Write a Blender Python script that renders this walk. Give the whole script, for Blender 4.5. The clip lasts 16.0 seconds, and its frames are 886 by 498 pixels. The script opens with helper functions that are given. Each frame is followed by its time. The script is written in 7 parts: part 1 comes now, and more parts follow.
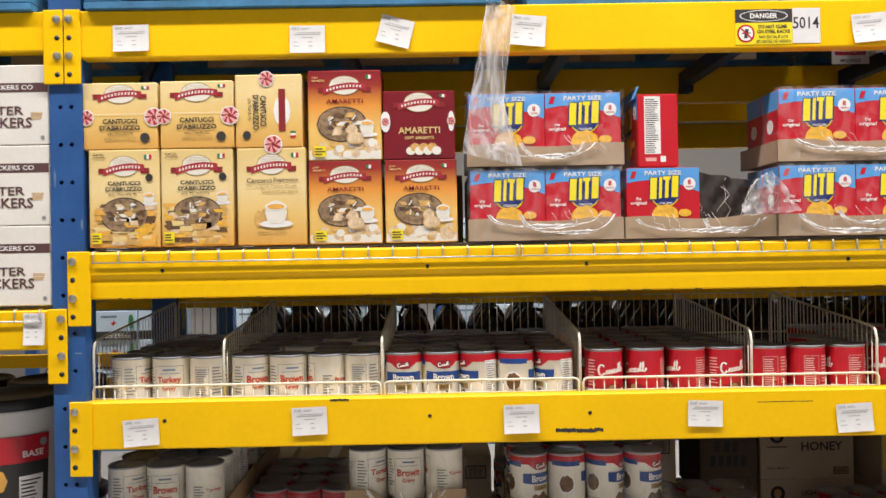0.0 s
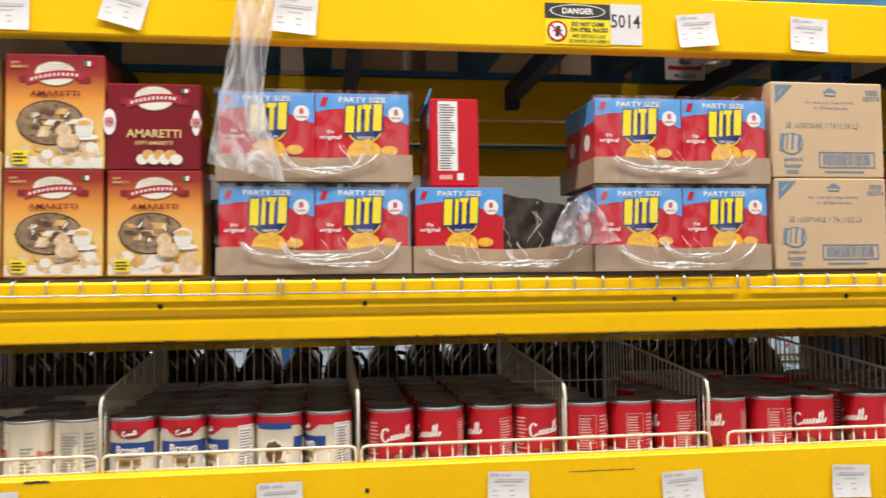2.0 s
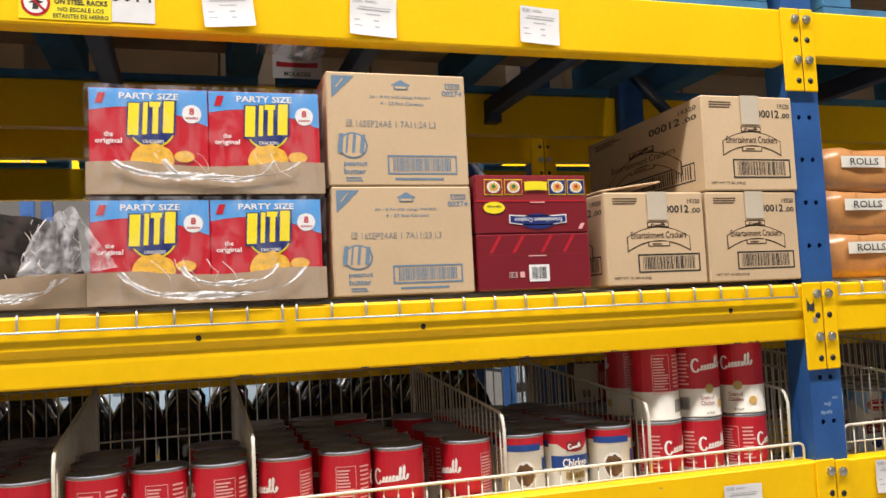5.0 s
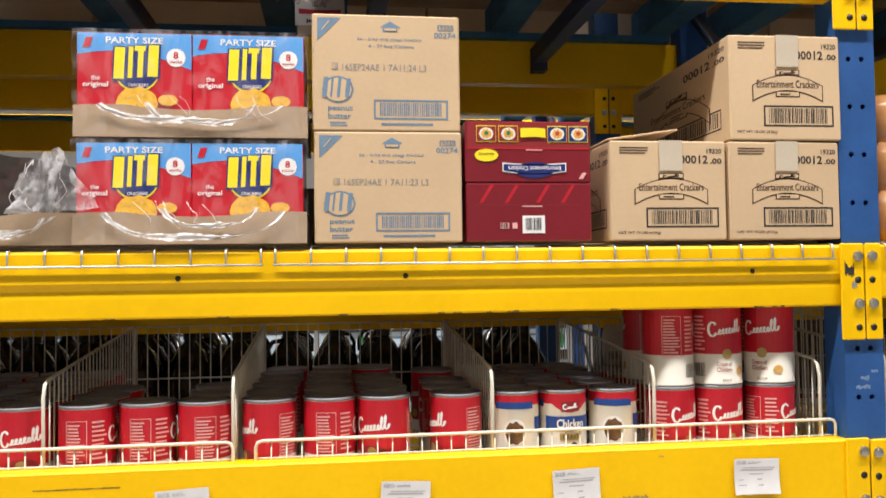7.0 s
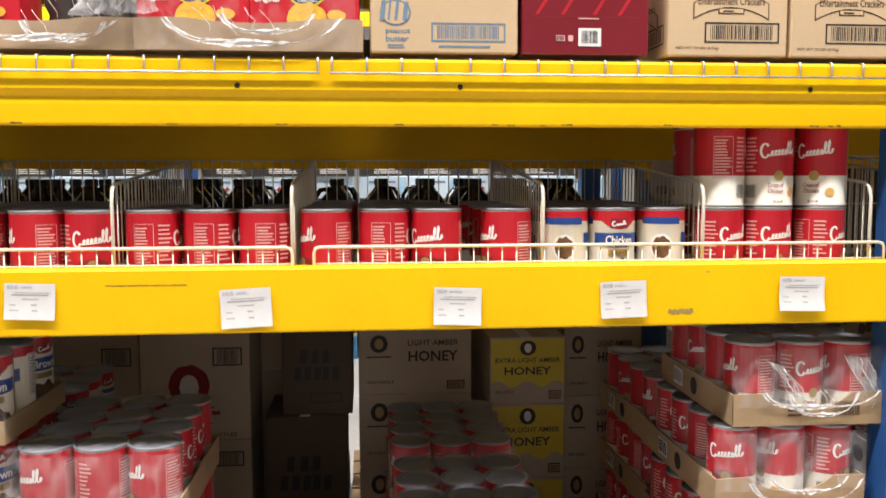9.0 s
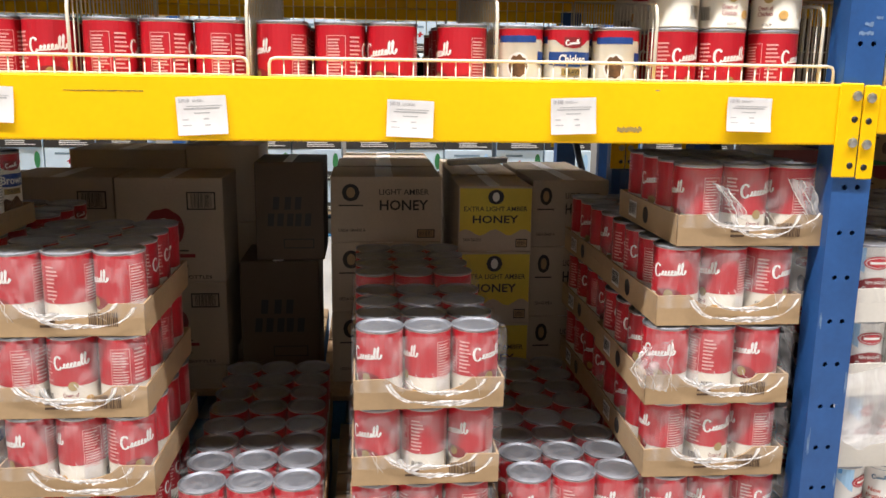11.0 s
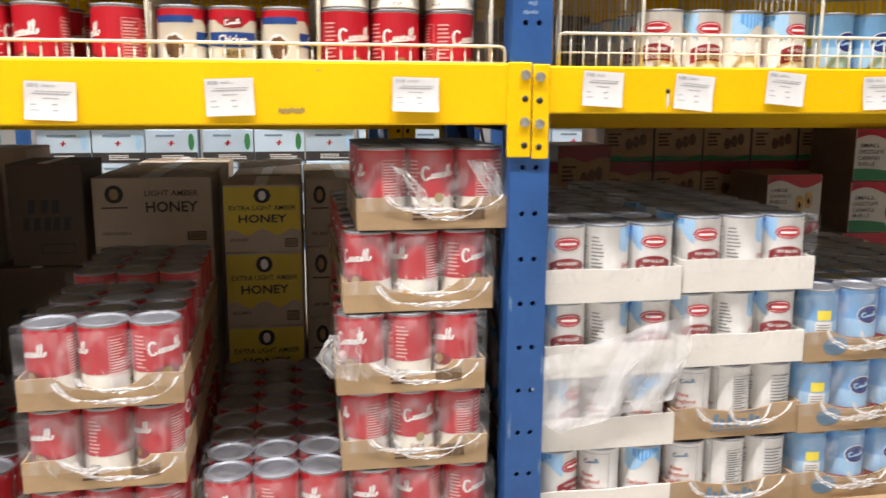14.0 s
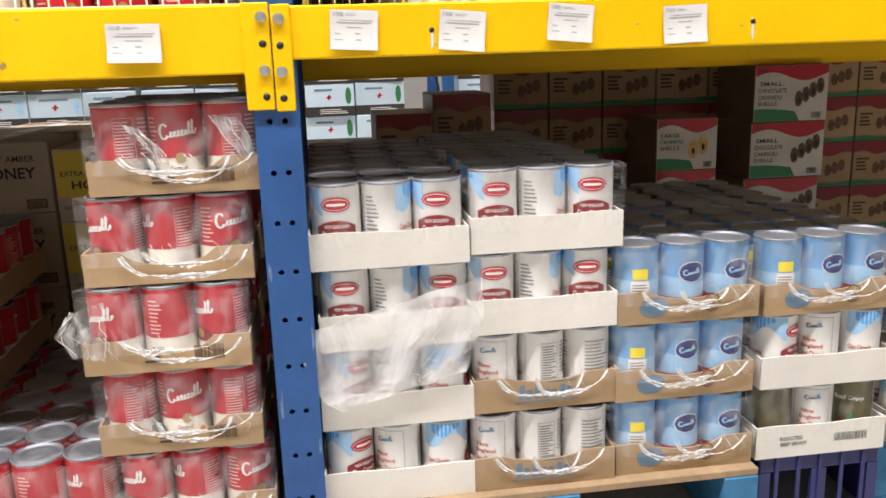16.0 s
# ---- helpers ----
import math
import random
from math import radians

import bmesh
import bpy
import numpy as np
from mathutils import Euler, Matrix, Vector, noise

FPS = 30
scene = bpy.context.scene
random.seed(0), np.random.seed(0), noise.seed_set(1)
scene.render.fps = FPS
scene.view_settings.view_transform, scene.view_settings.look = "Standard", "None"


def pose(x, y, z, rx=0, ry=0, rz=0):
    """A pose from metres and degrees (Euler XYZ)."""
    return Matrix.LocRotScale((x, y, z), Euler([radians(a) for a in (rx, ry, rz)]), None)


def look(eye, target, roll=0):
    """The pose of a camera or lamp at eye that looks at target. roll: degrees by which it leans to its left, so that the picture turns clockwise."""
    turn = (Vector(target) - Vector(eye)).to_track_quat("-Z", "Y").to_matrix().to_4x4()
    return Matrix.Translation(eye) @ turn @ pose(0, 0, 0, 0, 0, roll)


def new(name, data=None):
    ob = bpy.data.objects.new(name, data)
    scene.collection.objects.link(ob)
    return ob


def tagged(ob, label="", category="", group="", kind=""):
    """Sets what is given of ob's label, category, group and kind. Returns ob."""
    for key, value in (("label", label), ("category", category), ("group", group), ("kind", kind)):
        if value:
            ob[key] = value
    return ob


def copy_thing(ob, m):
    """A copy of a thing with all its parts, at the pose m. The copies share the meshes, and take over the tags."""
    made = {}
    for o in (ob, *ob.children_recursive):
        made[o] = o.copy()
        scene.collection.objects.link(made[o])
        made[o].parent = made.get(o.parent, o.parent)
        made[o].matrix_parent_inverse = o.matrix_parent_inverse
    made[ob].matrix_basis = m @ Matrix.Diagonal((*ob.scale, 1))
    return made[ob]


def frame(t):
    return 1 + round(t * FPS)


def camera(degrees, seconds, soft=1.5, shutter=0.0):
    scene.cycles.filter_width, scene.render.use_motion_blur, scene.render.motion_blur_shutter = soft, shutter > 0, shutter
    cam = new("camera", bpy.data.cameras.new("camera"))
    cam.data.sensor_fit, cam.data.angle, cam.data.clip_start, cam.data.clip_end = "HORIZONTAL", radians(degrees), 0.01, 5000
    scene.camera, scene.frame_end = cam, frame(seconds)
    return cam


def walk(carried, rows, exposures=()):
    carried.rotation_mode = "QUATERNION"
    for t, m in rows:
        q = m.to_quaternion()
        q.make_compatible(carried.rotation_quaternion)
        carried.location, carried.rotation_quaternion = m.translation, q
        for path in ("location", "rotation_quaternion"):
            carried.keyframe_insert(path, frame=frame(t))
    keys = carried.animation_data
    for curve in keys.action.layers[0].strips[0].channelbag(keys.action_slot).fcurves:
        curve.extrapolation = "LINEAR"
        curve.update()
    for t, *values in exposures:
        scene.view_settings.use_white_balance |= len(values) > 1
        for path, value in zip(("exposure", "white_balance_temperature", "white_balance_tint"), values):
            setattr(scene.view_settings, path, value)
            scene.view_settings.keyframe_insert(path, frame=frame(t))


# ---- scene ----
cam = camera(55.9, 16.0, 1.5, 0.35)
PATH = [
    (0, (0.028, 0.421, 1.599), (0.044, 2.421, 1.609), -1.0),
    (0.5, (0.056, 0.536, 1.593), (0.121, 2.535, 1.59), -1.2),
    (1, (0.191, 0.624, 1.598), (0.308, 2.62, 1.611), -1.1),
    (1.5, (0.276, 0.729, 1.604), (0.48, 2.718, 1.644), -0.7),
    (2, (0.363, 0.866, 1.601), (0.644, 2.844, 1.689), -0.7),
    (2.5, (0.551, 0.9, 1.59), (0.908, 2.865, 1.695), -1.0),
    (3, (0.696, 0.958, 1.597), (1.112, 2.911, 1.71), -1.4),
    (3.5, (0.818, 1.002, 1.597), (1.3, 2.94, 1.719), -1.9),
    (4, (0.978, 0.986, 1.589), (1.513, 2.908, 1.729), -2.4),
    (4.5, (1.1, 1.05, 1.587), (1.67, 2.962, 1.729), -2.6),
    (4.7, (1.129, 1.104, 1.59), (1.731, 3.006, 1.742), -2.8),
    (6.8, (1.503, 1.084, 1.569), (1.776, 3.063, 1.66), -0.8),
    (7, (1.502, 1.089, 1.555), (1.765, 3.071, 1.627), -0.8),
    (7.5, (1.504, 1.09, 1.522), (1.745, 3.075, 1.54), -0.9),
    (8, (1.502, 1.093, 1.471), (1.722, 3.08, 1.414), -0.9),
    (8.5, (1.446, 1.083, 1.416), (1.647, 3.069, 1.293), -0.6),
    (9, (1.459, 1.063, 1.378), (1.637, 3.048, 1.207), -0.1),
    (9.5, (1.527, 1.031, 1.322), (1.7, 3.009, 1.081), 0.5),
    (11.8, (1.566, 0.976, 1.158), (1.769, 2.915, 0.711), 0.8),
    (12, (1.583, 0.976, 1.15), (1.797, 2.912, 0.697), 0.8),
    (12.5, (1.727, 0.933, 1.119), (1.953, 2.868, 0.665), 0.6),
    (13, (1.853, 0.92, 1.11), (2.118, 2.855, 0.679), 0.6),
    (13.5, (1.93, 0.963, 1.11), (2.256, 2.897, 0.717), 0.5),
    (14, (2.136, 0.944, 1.115), (2.475, 2.883, 0.762), 0.2),
    (14.5, (2.297, 0.936, 1.119), (2.683, 2.87, 0.787), 0.1),
    (15, (2.4, 1.014, 1.12), (2.792, 2.944, 0.768), -0.4),
    (15.5, (2.546, 1.068, 1.106), (2.911, 2.991, 0.694), -0.9),
    (16, (2.741, 1.034, 1.09), (3.019, 2.961, 0.631), -1.8),
]
walk(cam, [(t, look(eye, target, roll)) for t, eye, target, roll in PATH],
     exposures=((0.0, -0.75), (4.5, -0.73), (7.0, -0.61), (9.0, -0.40), (12.0, -0.20), (16.0, -0.25)))

# ---- world and lights ----
FLOOR = -0.12
world = bpy.data.worlds.new("warehouse_air")
scene.world = world
world.use_nodes = True
world.node_tree.nodes["Background"].inputs[0].default_value = (0.8, 0.85, 1.0, 1)
world.node_tree.nodes["Background"].inputs[1].default_value = 0.02


def strip_lamp(x, y, z, power, sx, sy, aim=None):
    data = bpy.data.lights.new("high_bay_lamp", "AREA")
    data.shape, data.size, data.size_y, data.energy = "RECTANGLE", sx, sy, power
    data.color = (1.0, 0.945, 0.92)
    ob = new("high_bay_lamp", data)
    ob.matrix_world = look((x, y, z), aim or (x, y + 0.001, 0))
    return ob


for lx in (-2.6, 0.8, 4.2):
    strip_lamp(lx, 1.15, 6.0, 430, 2.6, 0.3)
for lx in (-2.0, 2.0, 6.0):
    strip_lamp(lx, 6.7, 5.0, 300, 2.6, 0.3)

# ---- materials ----
MATS = {}


def mat(name, color, rough=0.5, metal=0.0, var=0.12, scale=8.0, bump=0.0, bscale=120.0, vary=0.0, spec=0.5, coat=0.0):
    """Principled material with broad tint variation, fine grain, bump and piece-to-piece variation."""
    if name in MATS:
        return MATS[name]
    m = bpy.data.materials.new(name)
    m.use_nodes = True
    nt = m.node_tree
    n, l = nt.nodes, nt.links
    b = n["Principled BSDF"]
    b.inputs["Roughness"].default_value, b.inputs["Metallic"].default_value = rough, metal
    b.inputs["Specular IOR Level"].default_value = spec
    b.inputs["Coat Weight"].default_value = coat
    tc = n.new("ShaderNodeTexCoord")
    broad = n.new("ShaderNodeTexNoise")
    broad.inputs["Scale"].default_value, broad.inputs["Detail"].default_value = scale, 5
    fine = n.new("ShaderNodeTexNoise")
    fine.inputs["Scale"].default_value, fine.inputs["Detail"].default_value = bscale, 3
    l.new(tc.outputs["Object"], broad.inputs["Vector"])
    l.new(tc.outputs["Object"], fine.inputs["Vector"])
    add = n.new("ShaderNodeMath")
    add.operation = "MULTIPLY_ADD"
    l.new(fine.outputs["Fac"], add.inputs[0])
    add.inputs[1].default_value = 0.35
    l.new(broad.outputs["Fac"], add.inputs[2])
    rng = n.new("ShaderNodeMapRange")
    rng.inputs["From Min"].default_value, rng.inputs["From Max"].default_value = 0.4, 0.95
    rng.inputs["To Min"].default_value, rng.inputs["To Max"].default_value = 1 - var, 1 + var * 0.6
    l.new(add.outputs[0], rng.inputs["Value"])
    last = rng.outputs["Result"]
    if vary:
        oi = n.new("ShaderNodeObjectInfo")
        vr = n.new("ShaderNodeMapRange")
        vr.inputs["To Min"].default_value, vr.inputs["To Max"].default_value = 1 - vary, 1 + vary * 0.5
        l.new(oi.outputs["Random"], vr.inputs["Value"])
        mu = n.new("ShaderNodeMath")
        mu.operation = "MULTIPLY"
        l.new(last, mu.inputs[0])
        l.new(vr.outputs["Result"], mu.inputs[1])
        last = mu.outputs[0]
    sc = n.new("ShaderNodeVectorMath")
    sc.operation = "SCALE"
    sc.inputs[0].default_value = color
    l.new(last, sc.inputs["Scale"])
    l.new(sc.outputs["Vector"], b.inputs["Base Color"])
    rr = n.new("ShaderNodeMapRange")
    rr.inputs["To Min"].default_value, rr.inputs["To Max"].default_value = max(0.04, rough - 0.1), min(1, rough + 0.1)
    l.new(broad.outputs["Fac"], rr.inputs["Value"])
    l.new(rr.outputs["Result"], b.inputs["Roughness"])
    if bump:
        bp = n.new("ShaderNodeBump")
        bp.inputs["Strength"].default_value, bp.inputs["Distance"].default_value = bump, 0.004
        l.new(add.outputs[0], bp.inputs["Height"])
        l.new(bp.outputs["Normal"], b.inputs["Normal"])
    MATS[name] = m
    return m


def film_mat(name, low, high, color=(0.9, 0.9, 0.92), scale=14.0):
    """Clear packing film: mostly see-through, with glossy, milky folds."""
    m = bpy.data.materials.new(name)
    m.use_nodes = True
    n, l = m.node_tree.nodes, m.node_tree.links
    b = n["Principled BSDF"]
    b.inputs["Base Color"].default_value = (*color, 1)
    b.inputs["Roughness"].default_value = 0.16
    tc = n.new("ShaderNodeTexCoord")
    mp = n.new("ShaderNodeMapping")
    mp.inputs["Scale"].default_value = (1.0, 1.0, 0.45)
    mp.inputs["Rotation"].default_value = (0.3, 0.6, 0.2)
    tex = n.new("ShaderNodeTexNoise")
    tex.inputs["Scale"].default_value, tex.inputs["Detail"].default_value, tex.inputs["Distortion"].default_value = scale, 6, 2.5
    rng = n.new("ShaderNodeMapRange")
    rng.inputs["From Min"].default_value, rng.inputs["From Max"].default_value = 0.42, 0.72
    rng.inputs["To Min"].default_value, rng.inputs["To Max"].default_value = low, high
    tr = n.new("ShaderNodeBsdfTransparent")
    mix = n.new("ShaderNodeMixShader")
    bp = n.new("ShaderNodeBump")
    bp.inputs["Strength"].default_value, bp.inputs["Distance"].default_value = 0.9, 0.01
    l.new(tc.outputs["Object"], mp.inputs["Vector"])
    l.new(mp.outputs["Vector"], tex.inputs["Vector"])
    l.new(tex.outputs["Fac"], rng.inputs["Value"])
    l.new(tex.outputs["Fac"], bp.inputs["Height"])
    l.new(bp.outputs["Normal"], b.inputs["Normal"])
    l.new(rng.outputs["Result"], mix.inputs[0])
    l.new(tr.outputs[0], mix.inputs[1])
    l.new(b.outputs[0], mix.inputs[2])
    l.new(mix.outputs[0], n["Material Output"].inputs["Surface"])
    return m


YELLOW = mat("yellow_enamel", (0.96, 0.57, 0.0), 0.42, var=0.10, scale=3, bump=0.08, bscale=60, spec=0.25)
BLUE = mat("blue_enamel", (0.022, 0.095, 0.30), 0.45, var=0.25, scale=9, bump=0.1, bscale=70)
BLUE_WOOD = mat("blue_painted_wood", (0.05, 0.20, 0.38), 0.8, var=0.4, scale=10, bump=0.4, bscale=60)
WOOD = mat("raw_pallet_wood", (0.42, 0.29, 0.17), 0.85, var=0.35, scale=6, bump=0.4, bscale=50, vary=0.2)
DARK_STEEL = mat("dark_blue_steel", (0.03, 0.045, 0.09), 0.5, var=0.2)
ZINC = mat("zinc_bolt", (0.62, 0.62, 0.6), 0.35, 1.0, var=0.2, scale=60)
LID = mat("tinplate", (0.37, 0.39, 0.44), 0.60, 1.0, var=0.12, scale=25)
WIRE = mat("cream_coated_wire", (0.74, 0.71, 0.60), 0.4, var=0.15, scale=30)
GALV = mat("galvanised_wire", (0.60, 0.60, 0.58), 0.4, 0.6, var=0.2, scale=30)
BLACK = mat("black", (0.012, 0.012, 0.013), 0.5)
CARD = mat("brown_cardboard", (0.44, 0.30, 0.165), 0.8, var=0.16, scale=7, bump=0.12, bscale=90, vary=0.1)
CARD_DUN = mat("dun_cardboard", (0.52, 0.43, 0.33), 0.8, var=0.14, scale=5, bump=0.1, bscale=90, vary=0.1)
CARD_TAN = mat("tan_cardboard", (0.62, 0.45, 0.27), 0.75, var=0.09, scale=5, bump=0.1, bscale=90, vary=0.05)
CARD_GREY = mat("grey_brown_tray", (0.43, 0.31, 0.20), 0.45, var=0.15, scale=9, bump=0.1, coat=0.3)
CARD_WHITE = mat("white_cardboard", (0.78, 0.75, 0.69), 0.7, var=0.1, scale=6, bump=0.1, bscale=90, vary=0.06)
WHITE = mat("white_print", (0.85, 0.84, 0.82), 0.5, var=0.05)
CREAM = mat("cream_label", (0.80, 0.77, 0.68), 0.42, var=0.06)
PAPER = mat("tag_paper", (0.74, 0.73, 0.72), 0.6, var=0.07, scale=20, bump=0.15, bscale=40)
RED = mat("red_label", (0.50, 0.011, 0.024), 0.34, var=0.08, coat=0.15)
CARTON_RED = mat("red_carton", (0.55, 0.008, 0.022), 0.35, var=0.08, coat=0.2)
MAROON = mat("maroon_carton", (0.20, 0.006, 0.016), 0.33, var=0.15, scale=4, coat=0.2)
WINE = mat("wine_red", (0.26, 0.02, 0.025), 0.4, var=0.1)
PINK = mat("pale_red_print", (0.80, 0.42, 0.40), 0.45, var=0.1)
SKY_BLUE = mat("light_blue_print", (0.10, 0.36, 0.78), 0.4, var=0.14, scale=10)
PALE_BLUE = mat("pale_blue_print", (0.36, 0.60, 0.86), 0.4, var=0.12, scale=10)
NAVY = mat("navy_print", (0.012, 0.025, 0.16), 0.4, var=0.08)
RIBBON = mat("blue_ribbon", (0.015, 0.06, 0.26), 0.4, var=0.08)
GREYBLUE = mat("slate_blue_ink", (0.15, 0.24, 0.34), 0.7, var=0.15, scale=40)
INK = mat("black_ink", (0.03, 0.028, 0.028), 0.6, var=0.1)
GREY_INK = mat("grey_ink", (0.26, 0.26, 0.26), 0.7, var=0.1)
TAG_INK = mat("pale_grey_ink", (0.42, 0.42, 0.43), 0.7, var=0.1)
BROWN_INK = mat("brown_ink", (0.09, 0.05, 0.03), 0.7, var=0.1)
GOLD = mat("gold_print", (0.42, 0.30, 0.10), 0.35, 0.2, var=0.1)
LEMON = mat("lemon_print", (0.90, 0.74, 0.02), 0.4, var=0.06)
HONEY_Y = mat("honey_yellow", (0.72, 0.56, 0.06), 0.6, var=0.1)
AMBER = mat("amber_print", (0.80, 0.42, 0.08), 0.45, var=0.2, scale=18)
BISCUIT = mat("biscuit_print", (0.70, 0.42, 0.13), 0.5, var=0.35, scale=45)
CRACKER = mat("golden_cracker", (0.86, 0.48, 0.05), 0.45, var=0.25, scale=60)
COOKIE_YELLOW = mat("pale_yellow_carton", (0.82, 0.63, 0.27), 0.42, var=0.16, scale=5, coat=0.15)
ORANGE_RED = mat("red_orange_carton", (0.56, 0.15, 0.03), 0.42, var=0.15, scale=5, coat=0.15)
TEXT_RED = mat("orange_red_ink", (0.52, 0.06, 0.025), 0.5, var=0.05)
GREEN = mat("green_print", (0.03, 0.20, 0.07), 0.45, var=0.1)
OLIVE = mat("olive_brown_label", (0.13, 0.11, 0.045), 0.4, var=0.5, scale=30)
DARK_FOOD = mat("dark_food_print", (0.16, 0.08, 0.035), 0.5, var=0.6, scale=60)
WRAPPER = mat("foil_wrapped_biscuits", (0.36, 0.24, 0.14), 0.3, 0.2, var=0.7, scale=50, bump=0.6, bscale=70)
SYRUP = mat("dark_syrup_plastic", (0.012, 0.007, 0.005), 0.16, var=0.2, coat=0.4)
CAP = mat("white_cap", (0.55, 0.54, 0.5), 0.4)
WATER_BLUE = mat("water_carton", (0.55, 0.70, 0.84), 0.5, var=0.12, scale=4, vary=0.2)
CRATE = mat("navy_crate_plastic", (0.035, 0.04, 0.15), 0.4, var=0.15, bump=0.1)
BUCKET = mat("white_bucket_plastic", (0.72, 0.72, 0.70), 0.35, var=0.06)
CONCRETE = mat("sealed_concrete", (0.44, 0.43, 0.41), 0.40, var=0.25, scale=1.5, bump=0.15, bscale=40)
WALLPAINT = mat("warehouse_wall_paint", (0.34, 0.33, 0.31), 0.8, var=0.15, scale=0.8)
CEILPAINT = mat("dark_ceiling_deck", (0.12, 0.12, 0.12), 0.8, var=0.2, scale=0.8)
BREAD = mat("bread_bag", (0.55, 0.25, 0.08), 0.3, var=0.3, scale=12, coat=0.4)
FILM = film_mat("clear_shrink_film", 0.004, 0.13, scale=16)
HAZE = film_mat("hazy_shrink_film", 0.05, 0.25, scale=13)
MILKY = film_mat("milky_torn_film", 0.14, 0.75, scale=11)
DRAPE = film_mat("thick_draped_film", 0.30, 0.85, scale=5)
BUNCHED = film_mat("bunched_film", 0.35, 0.95, scale=30)
STRAND = mat("stretched_film_strand", (0.80, 0.77, 0.73), 0.22, var=0.1, spec=0.8)


# ---- building helpers ----
def mesh_of(name, bm, mats):
    me = bpy.data.meshes.new(name)
    bm.to_mesh(me)
    bm.free()
    for m in (mats if isinstance(mats, (list, tuple)) else [mats]):
        me.materials.append(m)
    return me


def part(name, bm, material, parent=None, label=""):
    """One mesh object, linked under a thing or a part."""
    ob = new(name, mesh_of(name, bm, material) if isinstance(bm, bmesh.types.BMesh) else bm)
    if parent is not None:
        ob.parent = parent
    if label:
        ob["label"] = label
    return ob


def thing(name, label, category, group="", m=None, kind=""):
    ob = new(name)
    ob.empty_display_size = 0.05
    if m is not None:
        ob.matrix_basis = m
    return tagged(ob, label, category, group, kind)


def box(bm, x0, x1, y0, y1, z0, z1, bevel=0.0, mi=0):
    v = [bm.verts.new(p) for p in ((x0, y0, z0), (x1, y0, z0), (x1, y1, z0), (x0, y1, z0), (x0, y0, z1), (x1, y0, z1), (x1, y1, z1), (x0, y1, z1))]
    fs = [bm.faces.new([v[i] for i in q]) for q in ((3, 2, 1, 0), (4, 5, 6, 7), (0, 1, 5, 4), (1, 2, 6, 5), (2, 3, 7, 6), (3, 0, 4, 7))]
    for f in fs:
        f.material_index = mi
    if bevel:
        es = {e for f in fs for e in f.edges}
        out = bmesh.ops.bevel(bm, geom=list(es), offset=bevel, segments=1, affect="EDGES")
        for f in out["faces"]:
            f.material_index = mi
    return v


def one_box(*a, **k):
    bm = bmesh.new()
    box(bm, *a, **k)
    return bm


def lathe(bm, profile, seg=24, cx=0, cy=0, mi=0, smooth=True):
    rings = []
    for r, z in profile:
        rings.append([bm.verts.new((cx + r * math.sin(2 * math.pi * i / seg), cy - r * math.cos(2 * math.pi * i / seg), z)) for i in range(seg)] if r > 1e-6 else [bm.verts.new((cx, cy, z))])
    for a, b in zip(rings, rings[1:]):
        for i in range(seg):
            j = (i + 1) % seg
            if len(a) == 1:
                f = bm.faces.new((a[0], b[j], b[i]))
            elif len(b) == 1:
                f = bm.faces.new((a[i], a[j], b[0]))
            else:
                f = bm.faces.new((a[i], a[j], b[j], b[i]))
            f.material_index, f.smooth = mi, smooth
    return bm


def rod(bm, pts, r=0.0025, seg=5):
    """A round wire along points."""
    pts = [Vector(p) for p in pts]
    rings = []
    for i, p in enumerate(pts):
        d = (pts[min(i + 1, len(pts) - 1)] - pts[max(i - 1, 0)]).normalized()
        a = d.orthogonal().normalized()
        b = d.cross(a)
        if rings:
            prev = (rings[-1][0].co - pts[i - 1]).normalized()
            a = (prev - d * prev.dot(d)).normalized()
            b = d.cross(a)
        rings.append([bm.verts.new(p + r * (a * math.cos(2 * math.pi * k / seg) + b * math.sin(2 * math.pi * k / seg))) for k in range(seg)])
    for a, b in zip(rings, rings[1:]):
        for k in range(seg):
            f = bm.faces.new((a[k], a[(k + 1) % seg], b[(k + 1) % seg], b[k]))
            f.smooth = True
    bm.faces.new(rings[0][::-1])
    bm.faces.new(rings[-1])
    return bm


GLYPHS = {}


def glyphs(text, bold):
    key = (text, bold)
    if key not in GLYPHS:
        cu = bpy.data.curves.new("lettering", "FONT")
        cu.body, cu.size, cu.resolution_u, cu.offset = text, 1.0, 2, bold
        ob = new("lettering", cu)
        dg = bpy.context.evaluated_depsgraph_get()
        me = bpy.data.meshes.new_from_object(ob.evaluated_get(dg))
        vs = [(v.co.x, v.co.y) for v in me.vertices]
        fs = [tuple(p.vertices) for p in me.polygons]
        bpy.data.objects.remove(ob)
        bpy.data.curves.remove(cu)
        bpy.data.meshes.remove(me)
        xs, ys = [v[0] for v in vs], [v[1] for v in vs]
        GLYPHS[key] = ([((x - min(xs)) / (max(xs) - min(xs)), (y - min(ys)) / (max(ys) - min(ys))) for x, y in vs], fs)
    return GLYPHS[key]


